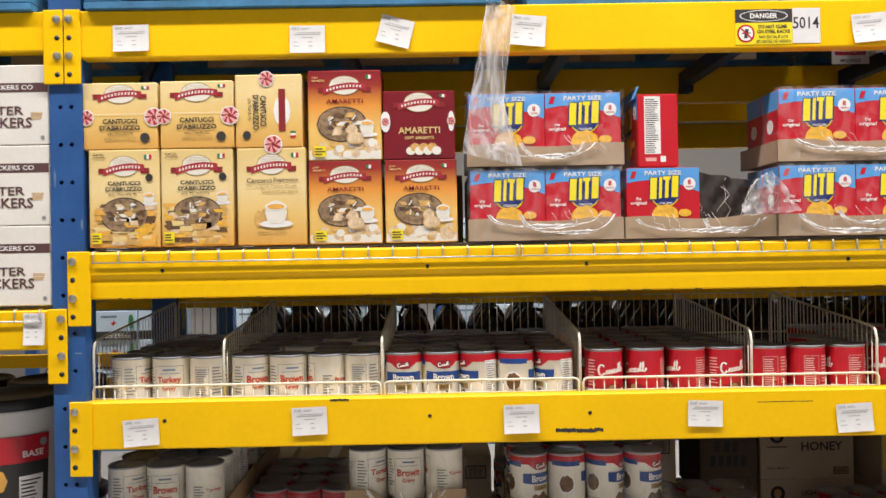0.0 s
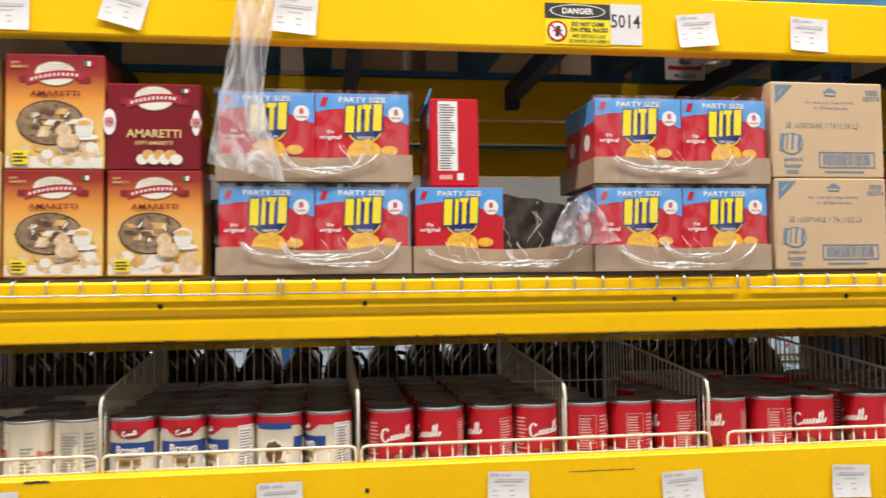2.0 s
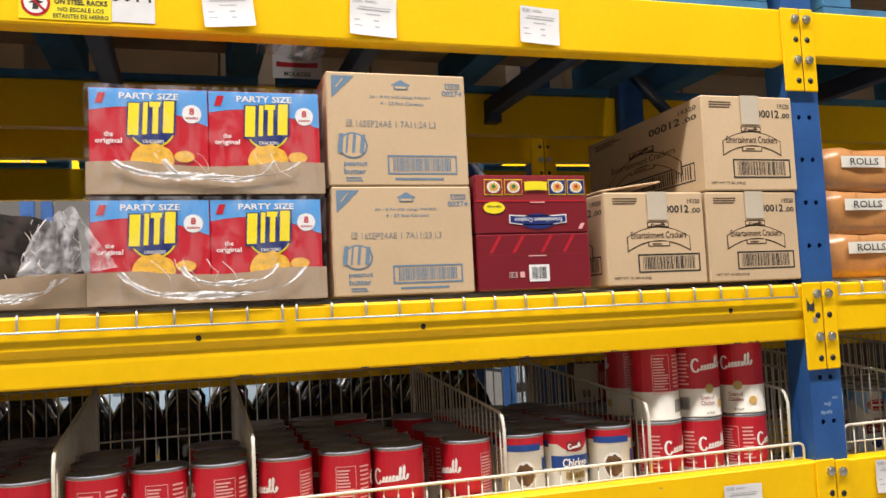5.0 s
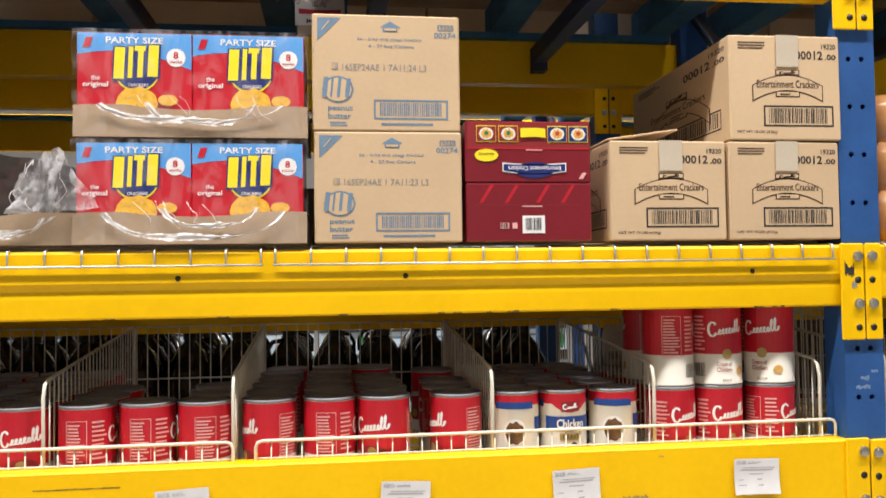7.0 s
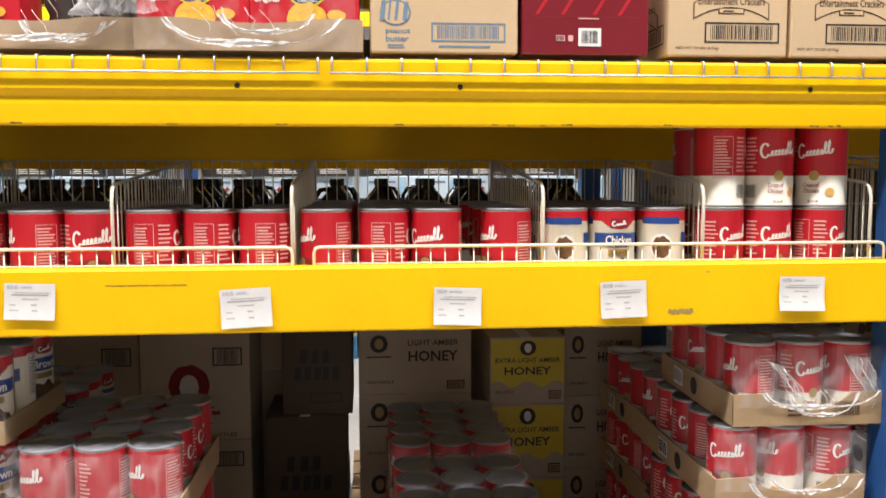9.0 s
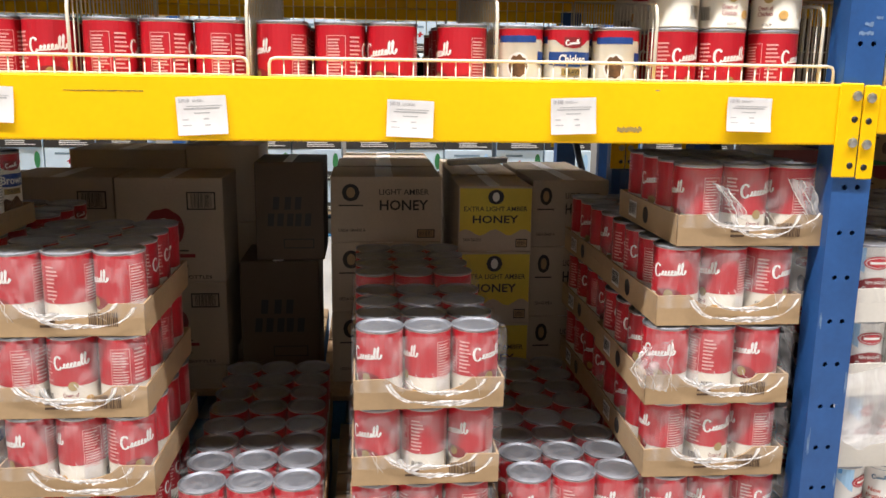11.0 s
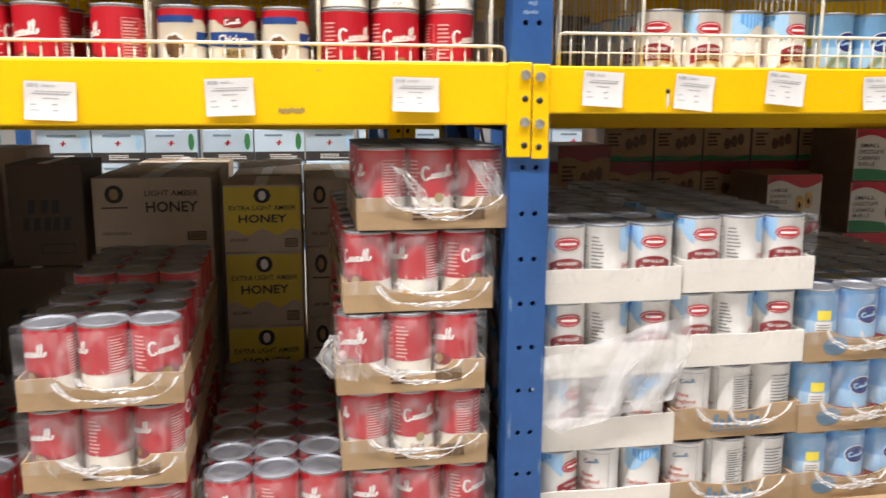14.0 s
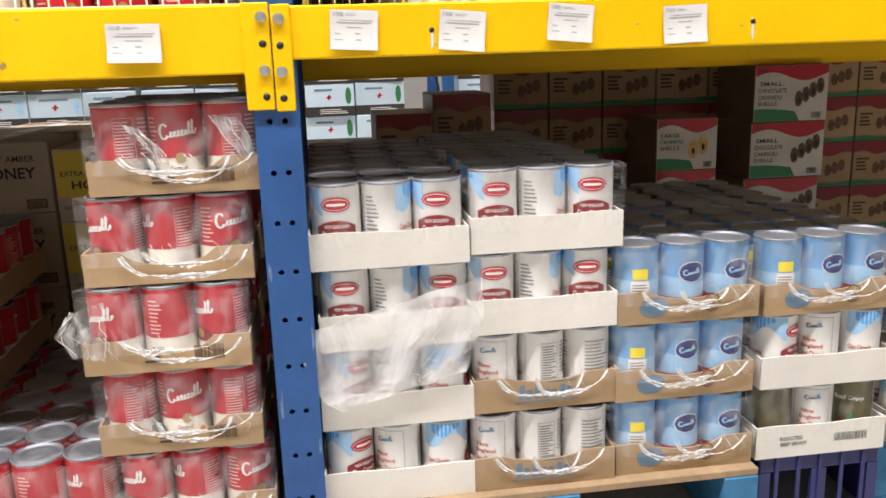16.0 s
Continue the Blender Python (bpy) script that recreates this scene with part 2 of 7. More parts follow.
class Art:
    """Printed artwork laid on a face: u to the right, v up, a later layer lies a little prouder."""

    def __init__(self, place, step=0.0005, fine=1.0):
        self.place, self.step, self.bm, self.mats, self.layer, self.fine = place, step, bmesh.new(), [], 1.0, fine

    def slot(self, m):
        if m not in self.mats:
            self.mats.append(m)
        return self.mats.index(m)

    def strips(self, m, u0, u1, lo, hi, n):
        i, e = self.slot(m), self.layer * self.step
        cols = []
        for k in range(n + 1):
            u = u0 + (u1 - u0) * k / n
            a, b = lo(u), hi(u)
            cols.append((self.bm.verts.new(self.place(u, a, e)), self.bm.verts.new(self.place(u, b, e))))
        for (a, b), (c, d) in zip(cols, cols[1:]):
            f = self.bm.faces.new((a, c, d, b))
            f.material_index = i
        return self

    def rect(self, m, u0, u1, v0, v1, lay=None):
        if lay:
            self.layer = lay
        n = max(1, math.ceil((u1 - u0) / self.fine))
        return self.strips(m, u0, u1, lambda u: v0, lambda u: v1, n)

    def slab(self, m, u0, u1, v0, v1, slant, lay=None):
        """A leaning bar: its top is shifted by slant."""
        if lay:
            self.layer = lay
        i, e = self.slot(m), self.layer * self.step
        q = [self.bm.verts.new(self.place(u, v, e)) for u, v in ((u0, v0), (u1, v0), (u1 + slant, v1), (u0 + slant, v1))]
        self.bm.faces.new(q).material_index = i
        return self

    def disc(self, m, u, v, ru, rv, lay=None, n=14, wob=0.0, low=-1.0):
        if lay:
            self.layer = lay
        h = lambda w: rv * math.sqrt(max(0.0, 1 - ((w - u) / ru) ** 2)) * (1 + wob * math.sin((w - u) / ru * 9))
        return self.strips(m, u - ru, u + ru, lambda w: v + max(-h(w), low * rv), lambda w: v + h(w), n)

    def text(self, m, s, u, v, w, h, lay=None, bold=0.012, turn=0):
        if lay:
            self.layer = lay
        i, e = self.slot(m), self.layer * self.step
        vs, fs = glyphs(s, bold)
        c, d = math.cos(radians(turn)), math.sin(radians(turn))
        bv = []
        for x, y in vs:
            p, q = (x - 0.5) * w, (y - 0.5) * h
            bv.append(self.bm.verts.new(self.place(u + c * p - d * q, v + d * p + c * q, e)))
        for f in fs:
            try:
                self.bm.faces.new([bv[k] for k in f]).material_index = i
            except ValueError:
                pass
        return self

    def lines(self, m, u0, u1, v0, v1, n, rnd, fill=0.5, lay=None):
        """Unreadable print: ragged bars."""
        if lay:
            self.layer = lay
        p = (v1 - v0) / n
        for k in range(n):
            e = u0 + (u1 - u0) * (0.6 + 0.4 * rnd.random())
            self.rect(m, u0, e, v0 + k * p, v0 + (k + fill) * p)
        return self

    def bars(self, m, u0, u1, v0, v1, n, rnd, lay=None):
        """A barcode."""
        if lay:
            self.layer = lay
        p = (u1 - u0) / n
        for k in range(n):
            self.slab(m, u0 + k * p, u0 + (k + 0.25 + 0.5 * rnd.random()) * p, v0, v1, 0)
        return self

    def frame_(self, m, u0, u1, v0, v1, t, lay=None):
        if lay:
            self.layer = lay
        self.rect(m, u0, u1, v0, v0 + t)
        self.rect(m, u0, u1, v1 - t, v1)
        self.rect(m, u0, u0 + t, v0 + t, v1 - t)
        return self.rect(m, u1 - t, u1, v0 + t, v1 - t)

    def done(self, name, parent, label=""):
        return part(name, self.bm, self.mats, parent, label)


def on_front(y):
    return lambda u, v, e: (u, y - e, v)


def on_left(x):
    """A face that looks towards -x; u runs towards the aisle."""
    return lambda u, v, e: (x - e, -u, v)


def on_can(r):
    return lambda u, v, e: ((r + e) * math.sin(u / r), -(r + e) * math.cos(u / r), v)


def stroke(a, m, pts, width, lay):
    """A pen line of even width along points of the face."""
    i, e = a.slot(m), lay * a.step
    left, right = [], []
    for k, p in enumerate(pts):
        p0, p1 = pts[max(0, k - 1)], pts[min(len(pts) - 1, k + 1)]
        d = Vector((p1[0] - p0[0], p1[1] - p0[1]))
        d = d.normalized() if d.length else Vector((1, 0))
        q = Vector((-d.y, d.x)) * width * (0.36 + 0.24 * abs(d.y))
        left.append(a.bm.verts.new(a.place(p[0] + q.x, p[1] + q.y, e)))
        right.append(a.bm.verts.new(a.place(p[0] - q.x, p[1] - q.y, e)))
    for k in range(len(pts) - 1):
        a.bm.faces.new((right[k], right[k + 1], left[k + 1], left[k])).material_index = i


def script(a, m, u, v, w, h, lay, hollow=None):
    """A maker's mark in flowing script, as one looping pen line with a large first curl."""
    rise = lambda x: v + x * 0.10
    t = w * (0.058 if hollow else 0.075)
    big = [(u - 0.36 * w + 0.105 * w * math.cos(radians(g)), rise(-0.36 * w) + 0.04 * h + 0.55 * h * math.sin(radians(g))) for g in range(40, 331, 29)]
    stroke(a, m, big, t, lay)
    line = []
    heights = (0.30, 0.32, 0.32, 0.34, 0.30, 0.80, 0.86, 0.30)
    for k, hh in enumerate(heights):
        x0 = -0.25 * w + 0.088 * w * k
        for g in range(0, 360, 45):
            up = 0.5 - 0.5 * math.cos(radians(g))
            x = x0 + 0.088 * w * g / 360 + 0.10 * h * up + (0.030 * w * math.sin(radians(g)))
            line.append((u + x, rise(x) - 0.40 * h + up * hh * h * 1.25))
    stroke(a, m, line, t * 0.8, lay + 0.4)


# ---- large structure ----
part("floor", one_box(-9, 14, -3.2, 12, FLOOR - 0.2, FLOOR), CONCRETE)
tagged(bpy.data.objects["floor"], "grey sealed concrete warehouse floor", "floor", kind="structure")
# Added walls close the place; the south one bounces light like the opposite racks.
for nm, b in (("wall_south", (-9, 14, -3.4, -3.2, FLOOR, 7.5)), ("wall_north", (-9, 14, 12, 12.2, FLOOR, 7.5)), ("wall_west", (-9.2, -9, -3.4, 12.2, FLOOR, 7.5)), ("wall_east", (14, 14.2, -3.4, 12.2, FLOOR, 7.5))):
    tagged(part(nm, one_box(*b), WALLPAINT), "plain painted wall, added to close the warehouse", "wall", kind="structure")
tagged(part("ceiling", one_box(-9.2, 14.2, -3.4, 12.2, 7.5, 7.7), CEILPAINT), "dark metal warehouse ceiling deck", "ceiling", kind="structure")


# ---- steel racks ----
def column_mesh(w, d, z0, z1, first, pitch, facing=-1):
    """A perforated box column: front face with pairs of round holes, open inside."""
    bm = bmesh.new()
    yf, yb = 0.0, d * -facing

    def hole_cell(x0, x1, za, zb, cx, cz, r):
        out, inn, deep = [], [], []
        for k in range(8):
            a = 2 * math.pi * (k + 0.5) / 8
            c, s = math.cos(a), math.sin(a)
            q = 1 / max(abs(c), abs(s))
            ex = (x1 if c > 0 else x0) if abs(c) > abs(s) else cx + (x1 - x0) / 2 * c * q * 0.5
            ez = (zb if s > 0 else za) if abs(s) > abs(c) else cz + (zb - za) / 2 * s * q * 0.5
            out.append(bm.verts.new((ex, yf, ez)))
            inn.append(bm.verts.new((cx + r * c, yf, cz + r * s)))
            deep.append(bm.verts.new((cx + r * c, yf - facing * 0.006, cz + r * s)))
        for k in range(8):
            j = (k + 1) % 8
            bm.faces.new((out[k], out[j], inn[j], inn[k]))
            bm.faces.new((inn[k], inn[j], deep[j], deep[k]))
        corners = [bm.verts.new(p) for p in ((x1, yf, zb), (x0, yf, zb), (x0, yf, za), (x1, yf, za))]
        for c, (i, j) in zip(corners, ((0, 1), (2, 3), (4, 5), (6, 7))):
            bm.faces.new((out[i], c, out[j]))

    z = first
    while z - pitch > z0:
        z -= pitch
    cells = []
    while z < z1:
        za, zb = max(z0, z - pitch / 2), min(z1, z + pitch / 2)
        if za < z - 0.012 and zb > z + 0.012:
            hole_cell(-w / 2, 0, za, zb, -0.0155, z, 0.0065)
            hole_cell(0, w / 2, za, zb, 0.0155, z, 0.0065)
        z += pitch
    t = 0.004
    for x0, x1 in ((-w / 2, -w / 2 + t), (w / 2 - t, w / 2)):
        box(bm, x0, x1, min(yf - facing * 0.0005, yb), max(yf - facing * 0.0005, yb), z0, z1)
    box(bm, -w / 2, w / 2, yb - t, yb, z0, z1)
    bmesh.ops.recalc_face_normals(bm, faces=bm.faces[:])
    me = mesh_of("column", bm, BLUE)
    return me


COLUMN = column_mesh(0.092, 0.075, FLOOR, 3.4, 0.962, 0.107)
FOOT = mesh_of("foot_plate", one_box(-0.075, 0.075, -0.03, 0.11, FLOOR, FLOOR + 0.008), BLUE)


def upright(x, y0, y1):
    th = thing("rack_upright", "blue painted steel rack upright with bolt holes, scuffed", "rack upright", "rack uprights", pose(x, 0, 0))
    for k, (y, f) in enumerate(((y0, 0), (y1, 180))):
        c = part("column", COLUMN, None, th)
        c.matrix_basis = pose(0, y, 0, 0, 0, f)
        p = part("foot_plate", FOOT, None, th)
        p.matrix_basis = pose(0, y, 0, 0, 0, f)
    for z0, z1 in ((0.0, 0.0), (0.35, 1.05), (1.05, 1.05), (1.7, 2.4), (2.4, 2.4)):
        b = bmesh.new()
        rod(b, [(0, y0 + 0.07, z0), (0, y1 - 0.07, z1)], 0.018, 4)
        part("brace", b, DARK_STEEL, th)
    return th


def beam(x0, x1, y, z0, z1, step=False, out=-1, plate_l=0.05, plate_r=0.058, holes=(), ends=(True, True), label="bright yellow steel rack beam with bolted end plates"):
    """A rack beam with its outer face at y. Its end plates hang below it and carry bolts and spare holes."""
    th = thing("rack_beam", label, "rack beam", "rack beams", pose(0, y, 0))
    bm = bmesh.new()
    h = z1 - z0
    if step:
        prof = [(0.009, z0 + 0.004), (0.008, z0 + h * 0.30), (0.009, z0 + h * 0.42), (0.0, z0 + h * 0.53), (0.0, z1 - 0.006), (0.005, z1), (0.05, z1), (0.05, z0), (0.013, z0)]
    else:
        prof = [(0.0, z0 + 0.004), (0.0, z1 - 0.004), (0.004, z1), (0.05, z1), (0.05, z0), (0.004, z0)]
    xa, xb = x0 + 0.005, x1 - 0.005
    a = [bm.verts.new((xa, -out * p, z)) for p, z in prof]
    b = [bm.verts.new((xb, -out * p, z)) for p, z in prof]
    for i in range(len(prof)):
        j = (i + 1) % len(prof)
        bm.faces.new((a[i], a[j], b[j], b[i]))
    bm.faces.new(a)
    bm.faces.new(b[::-1])
    bmesh.ops.recalc_face_normals(bm, faces=bm.faces[:])
    part("beam_body", bm, YELLOW, th)
    for side, on, w in ((0, ends[0], plate_l), (1, ends[1], plate_r)):
        if not on:
            continue
        pa, pb = (x0, x0 + w) if side == 0 else (x1 - w, x1)
        bm = bmesh.new()
        box(bm, pa + 0.0015, pb - 0.0015, min(0, out * 0.006), max(0, out * 0.006), z1 - 0.208, z1 + 0.003, 0.0025)
        pl = part("end_plate", bm, YELLOW, th)
        cx = pa + 0.017 if side == 0 else pb - 0.017
        for k, dz in enumerate((0.025, 0.077, 0.129, 0.181)):
            bm = bmesh.new()
            if k % 2 == 0:
                lathe(bm, [(0.0115, 0), (0.0115, 0.004), (0.0085, 0.0045), (0.0085, 0.009), (0, 0.0105)], 8, smooth=False)
                o = part("bolt", bm, ZINC, pl)
            else:
                lathe(bm, [(0.0075, 0), (0.0075, 0.0008), (0, 0.0008)], 10)
                o = part("spare_hole", bm, BLACK, pl)
            o.matrix_basis = pose(cx, out * 0.006, z1 - dz, 90 * -out, 0, 0)
    for x in holes:
        bm = bmesh.new()
        lathe(bm, [(0.0055, 0), (0.0055, 0.0012), (0, 0.0012)], 10)
        o = part("bolt_hole", bm, BLACK, th)
        o.matrix_basis = pose(x, out * 0.0002, z1 - 0.055, 90 * -out, 0, 0)
    return th


XL, XM, XR, XE = -4.69, -1.016, 2.66, 6.33
Y0, Y1 = 2.79, 3.70
for x in (XL, XM, XR, XE):
    upright(x, Y0 + 0.006, Y1 - 0.006)
HOLES = (-0.748, 0.002, 0.454, 1.2, 1.65, 2.401)
beam(XM, XR, Y0, 2.168, 2.303, holes=())
beam(XM, XR, Y0, 1.484, 1.618, True, plate_l=0.068, holes=HOLES)
beam(XM, XR, Y0, 1.059, 1.194, plate_l=0.066, holes=(-0.748, 0.002, 0.456))
for z0, z1 in ((2.185, 2.303), (1.500, 1.618), (1.084, 1.190)):
    beam(XR, XE, Y0, z0, z1, plate_l=0.042, holes=(2.985, 3.69))
beam(XL, XM, Y0, 2.190, 2.303)
beam(XL, XM, Y0, 1.345, 1.457)
for xa, xb in ((XL, XM), (XM, XR), (XR, XE)):
    for z0, z1 in ((2.168, 2.303), (1.405, 1.53), (1.036, 1.112)):
        beam(xa, xb, Y1, z0, z1, out=1, label="yellow steel rear rack beam in shade")
# rack that stands back to back behind
for x in (-4.8, -1.14, 2.53, 6.2):
    upright(x, 4.086, 5.09)
for xa, xb in ((-4.8, -1.14), (-1.14, 2.53), (2.53, 6.2)):
    # The middle level is added, its height closing a bright gap to the far aisle.
    for z0, z1 in ((2.16, 2.296), (1.462, 1.575), (1.005, 1.075)):
        beam(xa, xb, 4.08, z0, z1, label="yellow steel beam of the rack behind, in shade")
        beam(xa, xb, 5.10, z0, z1, out=1, label="yellow steel beam of the rack behind, in shade")


def support_bar(x, z):
    """A bent steel bar from front to rear beam."""
    bm = bmesh.new()
    box(bm, -0.022, 0.022, 0.052, Y1 - Y0 - 0.052, -0.075, -0.02, 0.003)
    box(bm, -0.022, 0.022, 0.051, 0.10, -0.10, -0.0751)
    box(bm, -0.022, 0.022, Y1 - Y0 - 0.10, Y1 - Y0 - 0.051, -0.10, -0.0751)
    th = part("support_bar", bm, DARK_STEEL)
    th.matrix_basis = pose(x, Y0, z)
    return tagged(th, "dark steel cross bar under the upper pallets", "support bar", "support bars")


for x in (-0.25, 0.45, 1.0, 1.62, 2.15, -1.7, 3.2, 4.0):
    support_bar(x, 2.30)


def wire_deck(x0, x1, z, lip=True):
    th = thing("wire_deck", "galvanised wire mesh deck with edge hooked over the beam", "wire deck", "wire decks", pose(x0, Y0, z))
    n = round((x1 - x0) / 0.0705)
    w = x1 - x0
    bm = bmesh.new()
    rod(bm, [(0, 0.90, 0.003), (0, 0.012, 0.003), (0, -0.004, 0.000), (0, -0.005, -0.008), (0, -0.005, -0.032)] if lip else [(0, 0.90, 0.003), (0, 0.06, 0.003)], 0.0026, 4)
    me = mesh_of("cross_wire", bm, GALV)
    for i in range(n + 1):
        part("cross_wire", me, None, th).location = (0.004 + (w - 0.008) * i / n, 0, 0)
    for y, zz in ([(-0.008, -0.030)] if lip else []) + [(0.06 + 0.14 * k, 0.0085) for k in range(7)]:
        bm = bmesh.new()
        rod(bm, [(0, y, zz), (w, y, zz)], 0.0027, 4)
        part("long_wire", bm, GALV, th)
    return th


for xa, xb in ((-0.945, 0.262), (0.266, 1.365), (1.385, 2.59)):
    wire_deck(xa, xb, 1.618)
for xa, xb in ((-0.945, 0.262), (0.266, 1.365), (1.385, 2.59)):
    wire_deck(xa, xb, 1.116, False)
wire_deck(2.71, 3.9, 1.130, False), wire_deck(3.91, 5.2, 1.130, False), wire_deck(2.71, 3.9, 1.618)
wire_deck(-2.3, -1.09, 1.457)


# ---- cans ----
CAN_R, CAN_H = 0.0555, 0.183


def can_meshes(design, r=CAN_R, h=CAN_H):
    """Body, lid and printed label of one kind of can."""
    bm = bmesh.new()
    lathe(bm, [(r * 0.96, 0.0), (r + 0.0012, 0.0015), (r + 0.0012, 0.004), (r, 0.006), (r, h - 0.006), (r + 0.0008, h - 0.005)], 22)
    body = mesh_of("can_body", bm, design["base"])
    bm = bmesh.new()
    lathe(bm, [(r + 0.0002, h - 0.0062), (r + 0.0018, h - 0.004), (r + 0.0018, h - 0.0008), (r + 0.0004, h), (r - 0.0026, h - 0.0004), (r - 0.0032, h - 0.0045), (r * 0.80, h - 0.0052), (r * 0.76, h - 0.0035), (r * 0.50, h - 0.0042), (0, h - 0.0042)], 22)
    lid = mesh_of("can_lid", bm, LID)
    a = Art(on_can(r), 0.00035, 0.011)
    design["print"](a, r, h)
    return body, lid, mesh_of("can_label", a.bm, a.mats), design


def back_panel(a, r, h, ink, rnd, u, paper=None):
    """Nutrition panel and small print, too small to read."""
    if paper:
        a.rect(paper, u - 0.024, u + 0.024, h * 0.1, h * 0.86, 2)
    a.frame_(ink, u - 0.021, u + 0.021, h * 0.34, h * 0.84, 0.0012, 3)
    a.lines(ink, u - 0.018, u + 0.018, h * 0.36, h * 0.82, 13, rnd, 0.45, 3)
    a.lines(ink, u + 0.030, u + 0.062, h * 0.42, h * 0.86, 9, rnd, 0.4, 3)
    a.bars(INK, u + 0.032, u + 0.058, h * 0.10, h * 0.26, 12, rnd, 4)


def soup_print(second):
    def go(a, r, h):
        rnd = random.Random(5)
        full = math.pi * r
        a.rect(RED, -full, full, h * 0.37, h - 0.0075, 1)
        script(a, WHITE, 0, h * 0.68, 0.084, 0.028, 3, RED)
        a.disc(GOLD, 0.0, h * 0.37, 0.011, 0.011, 3)
        if second:
            a.text(WINE, "Cream of", -0.006, h * 0.255, 0.034, 0.010, 3)
            a.text(WINE, "Chicken", -0.006, h * 0.185, 0.034, 0.010, 3)
            a.text(BROWN_INK, "SOUP", 0.0, h * 0.055, 0.022, 0.006, 3)
            a.disc(BISCUIT, 0.034, h * 0.17, 0.011, 0.010, 3, 8)
        else:
            a.disc(WINE, 0.0, h * 0.36, 0.034, 0.016, 2, 12)
            a.text(WINE, "SOUP", 0.0, h * 0.10, 0.03, 0.008, 3)
        back_panel(a, r, h, PINK, rnd, 0.105)
        back_panel(a, r, h, PINK, rnd, -0.105)
        a.rect(WHITE, 0.083, 0.128, h * 0.10, h * 0.38, 2)
    return go


def ribbon_gravy_print(word):
    def go(a, r, h):
        rnd = random.Random(7)
        full = math.pi * r
        a.rect(RED, -full, full, h * 0.84, h - 0.0075, 1)
        a.layer = 2
        a.strips(RED, -0.04, 0.04, lambda u: h * (0.84 - 0.10 * (1 - (u / 0.04) ** 2)), lambda u: h * 0.845, 10)
        a.rect(WINE, -0.02, 0.02, h * 0.75, h * 0.87, 3)
        script(a, WHITE, 0, h * 0.81, 0.034, 0.010, 4)
        a.strips(RIBBON, -0.056, 0.056, lambda u: h * 0.52 + 1.6 * u * u, lambda u: h * 0.70 + 1.4 * u * u - 0.08 * abs(u), 14)
        a.text(WHITE, word, 0, h * 0.612, 0.060, 0.020, 8, 0.025)
        a.rect(GOLD, -0.024, 0.024, h * 0.42, h * 0.50, 4)
        a.text(INK, "GRAVY", 0, h * 0.46, 0.036, 0.010, 7)
        a.disc(DARK_FOOD, 0.0, h * 0.12, 0.046, 0.046, 2, 16, 0.12, -0.2)
        a.disc(BISCUIT, -0.014, h * 0.09, 0.016, 0.011, 3, 8, 0.1)
        back_panel(a, r, h, GREY_INK, rnd, 0.10, WHITE)
        a.rect(RIBBON, -0.150, -0.062, h * 0.80, h * 0.88, 2)
        a.disc(WHITE, -0.104, h * 0.52, 0.026, 0.030, 2, 12)
        a.disc(DARK_FOOD, -0.104, h * 0.52, 0.021, 0.024, 3, 12, 0.1)
        a.lines(GREY_INK, -0.135, -0.075, h * 0.1, h * 0.3, 6, rnd, 0.45, 3)
    return go


def plain_gravy_print(word):
    def go(a, r, h):
        rnd = random.Random(9)
        a.frame_(GREYBLUE, -0.043, 0.043, h * 0.10, h * 0.86, 0.0012, 1)
        a.rect(GREYBLUE, -0.018, 0.018, h * 0.785, h * 0.81, 3)
        a.rect(GREYBLUE, -0.030, 0.030, h * 0.735, h * 0.743, 3)
        a.text(TEXT_RED, word, 0, h * 0.63, 0.068, 0.022, 4, 0.03)
        a.text(TEXT_RED, "Gravy", 0, h * 0.50, 0.038, 0.016, 4, 0.025)
        a.disc(DARK_FOOD, 0.0, h * 0.02, 0.05, 0.030, 2, 14, 0.15, 0.3)
        a.text(TEXT_RED, word, 0.128, h * 0.60, 0.05, 0.013, 3)
        a.lines(GREY_INK, 0.068, 0.10, h * 0.3, h * 0.7, 9, rnd, 0.4, 2)
        back_panel(a, r, h, GREY_INK, rnd, -0.105)
    return go


def chowder_print(a, r, h):
    rnd = random.Random(11)
    full = math.pi * r
    a.layer = 1
    a.strips(PALE_BLUE, -0.15, -0.03, lambda u: h * (0.72 + 0.10 * math.sin(u * 60)), lambda u: h - 0.008, 12)
    a.strips(SKY_BLUE, -0.13, -0.06, lambda u: h * (0.83 + 0.06 * math.sin(u * 75)), lambda u: h - 0.0085, 8)
    a.disc(RED, 0, h * 0.76, 0.034, 0.016, 3)
    a.disc(WHITE, 0, h * 0.76, 0.030, 0.0125, 4)
    a.disc(RED, 0, h * 0.76, 0.0285, 0.011, 5)
    a.rect(WHITE, -0.02, 0.02, h * 0.745, h * 0.775, 6)
    a.strips(WINE, -0.044, 0.044, lambda u: h * 0.36 - 4 * u * u, lambda u: h * 0.57 - 7 * u * u, 10)
    a.text(WHITE, "NEW ENGLAND", 0, h * 0.50, 0.052, 0.008, 8)
    a.text(WHITE, "Clam Chowder", 0, h * 0.41, 0.066, 0.013, 8)
    a.disc(NAVY, -0.015, h * 0.2, 0.014, 0.012, 3, 8, 0.2)
    a.disc(BISCUIT, 0.014, h * 0.14, 0.018, 0.010, 3, 8, 0.2)
    a.rect(LEMON, 0.055, full, h * 0.04, h * 0.14, 1)
    a.rect(WINE, 0.055, full, h * 0.15, h * 0.19, 1)
    back_panel(a, r, h, GREY_INK, rnd, 0.098)
    a.text(TEXT_RED, "Clam Chowder", -0.115, h * 0.45, 0.055, 0.012, 3)


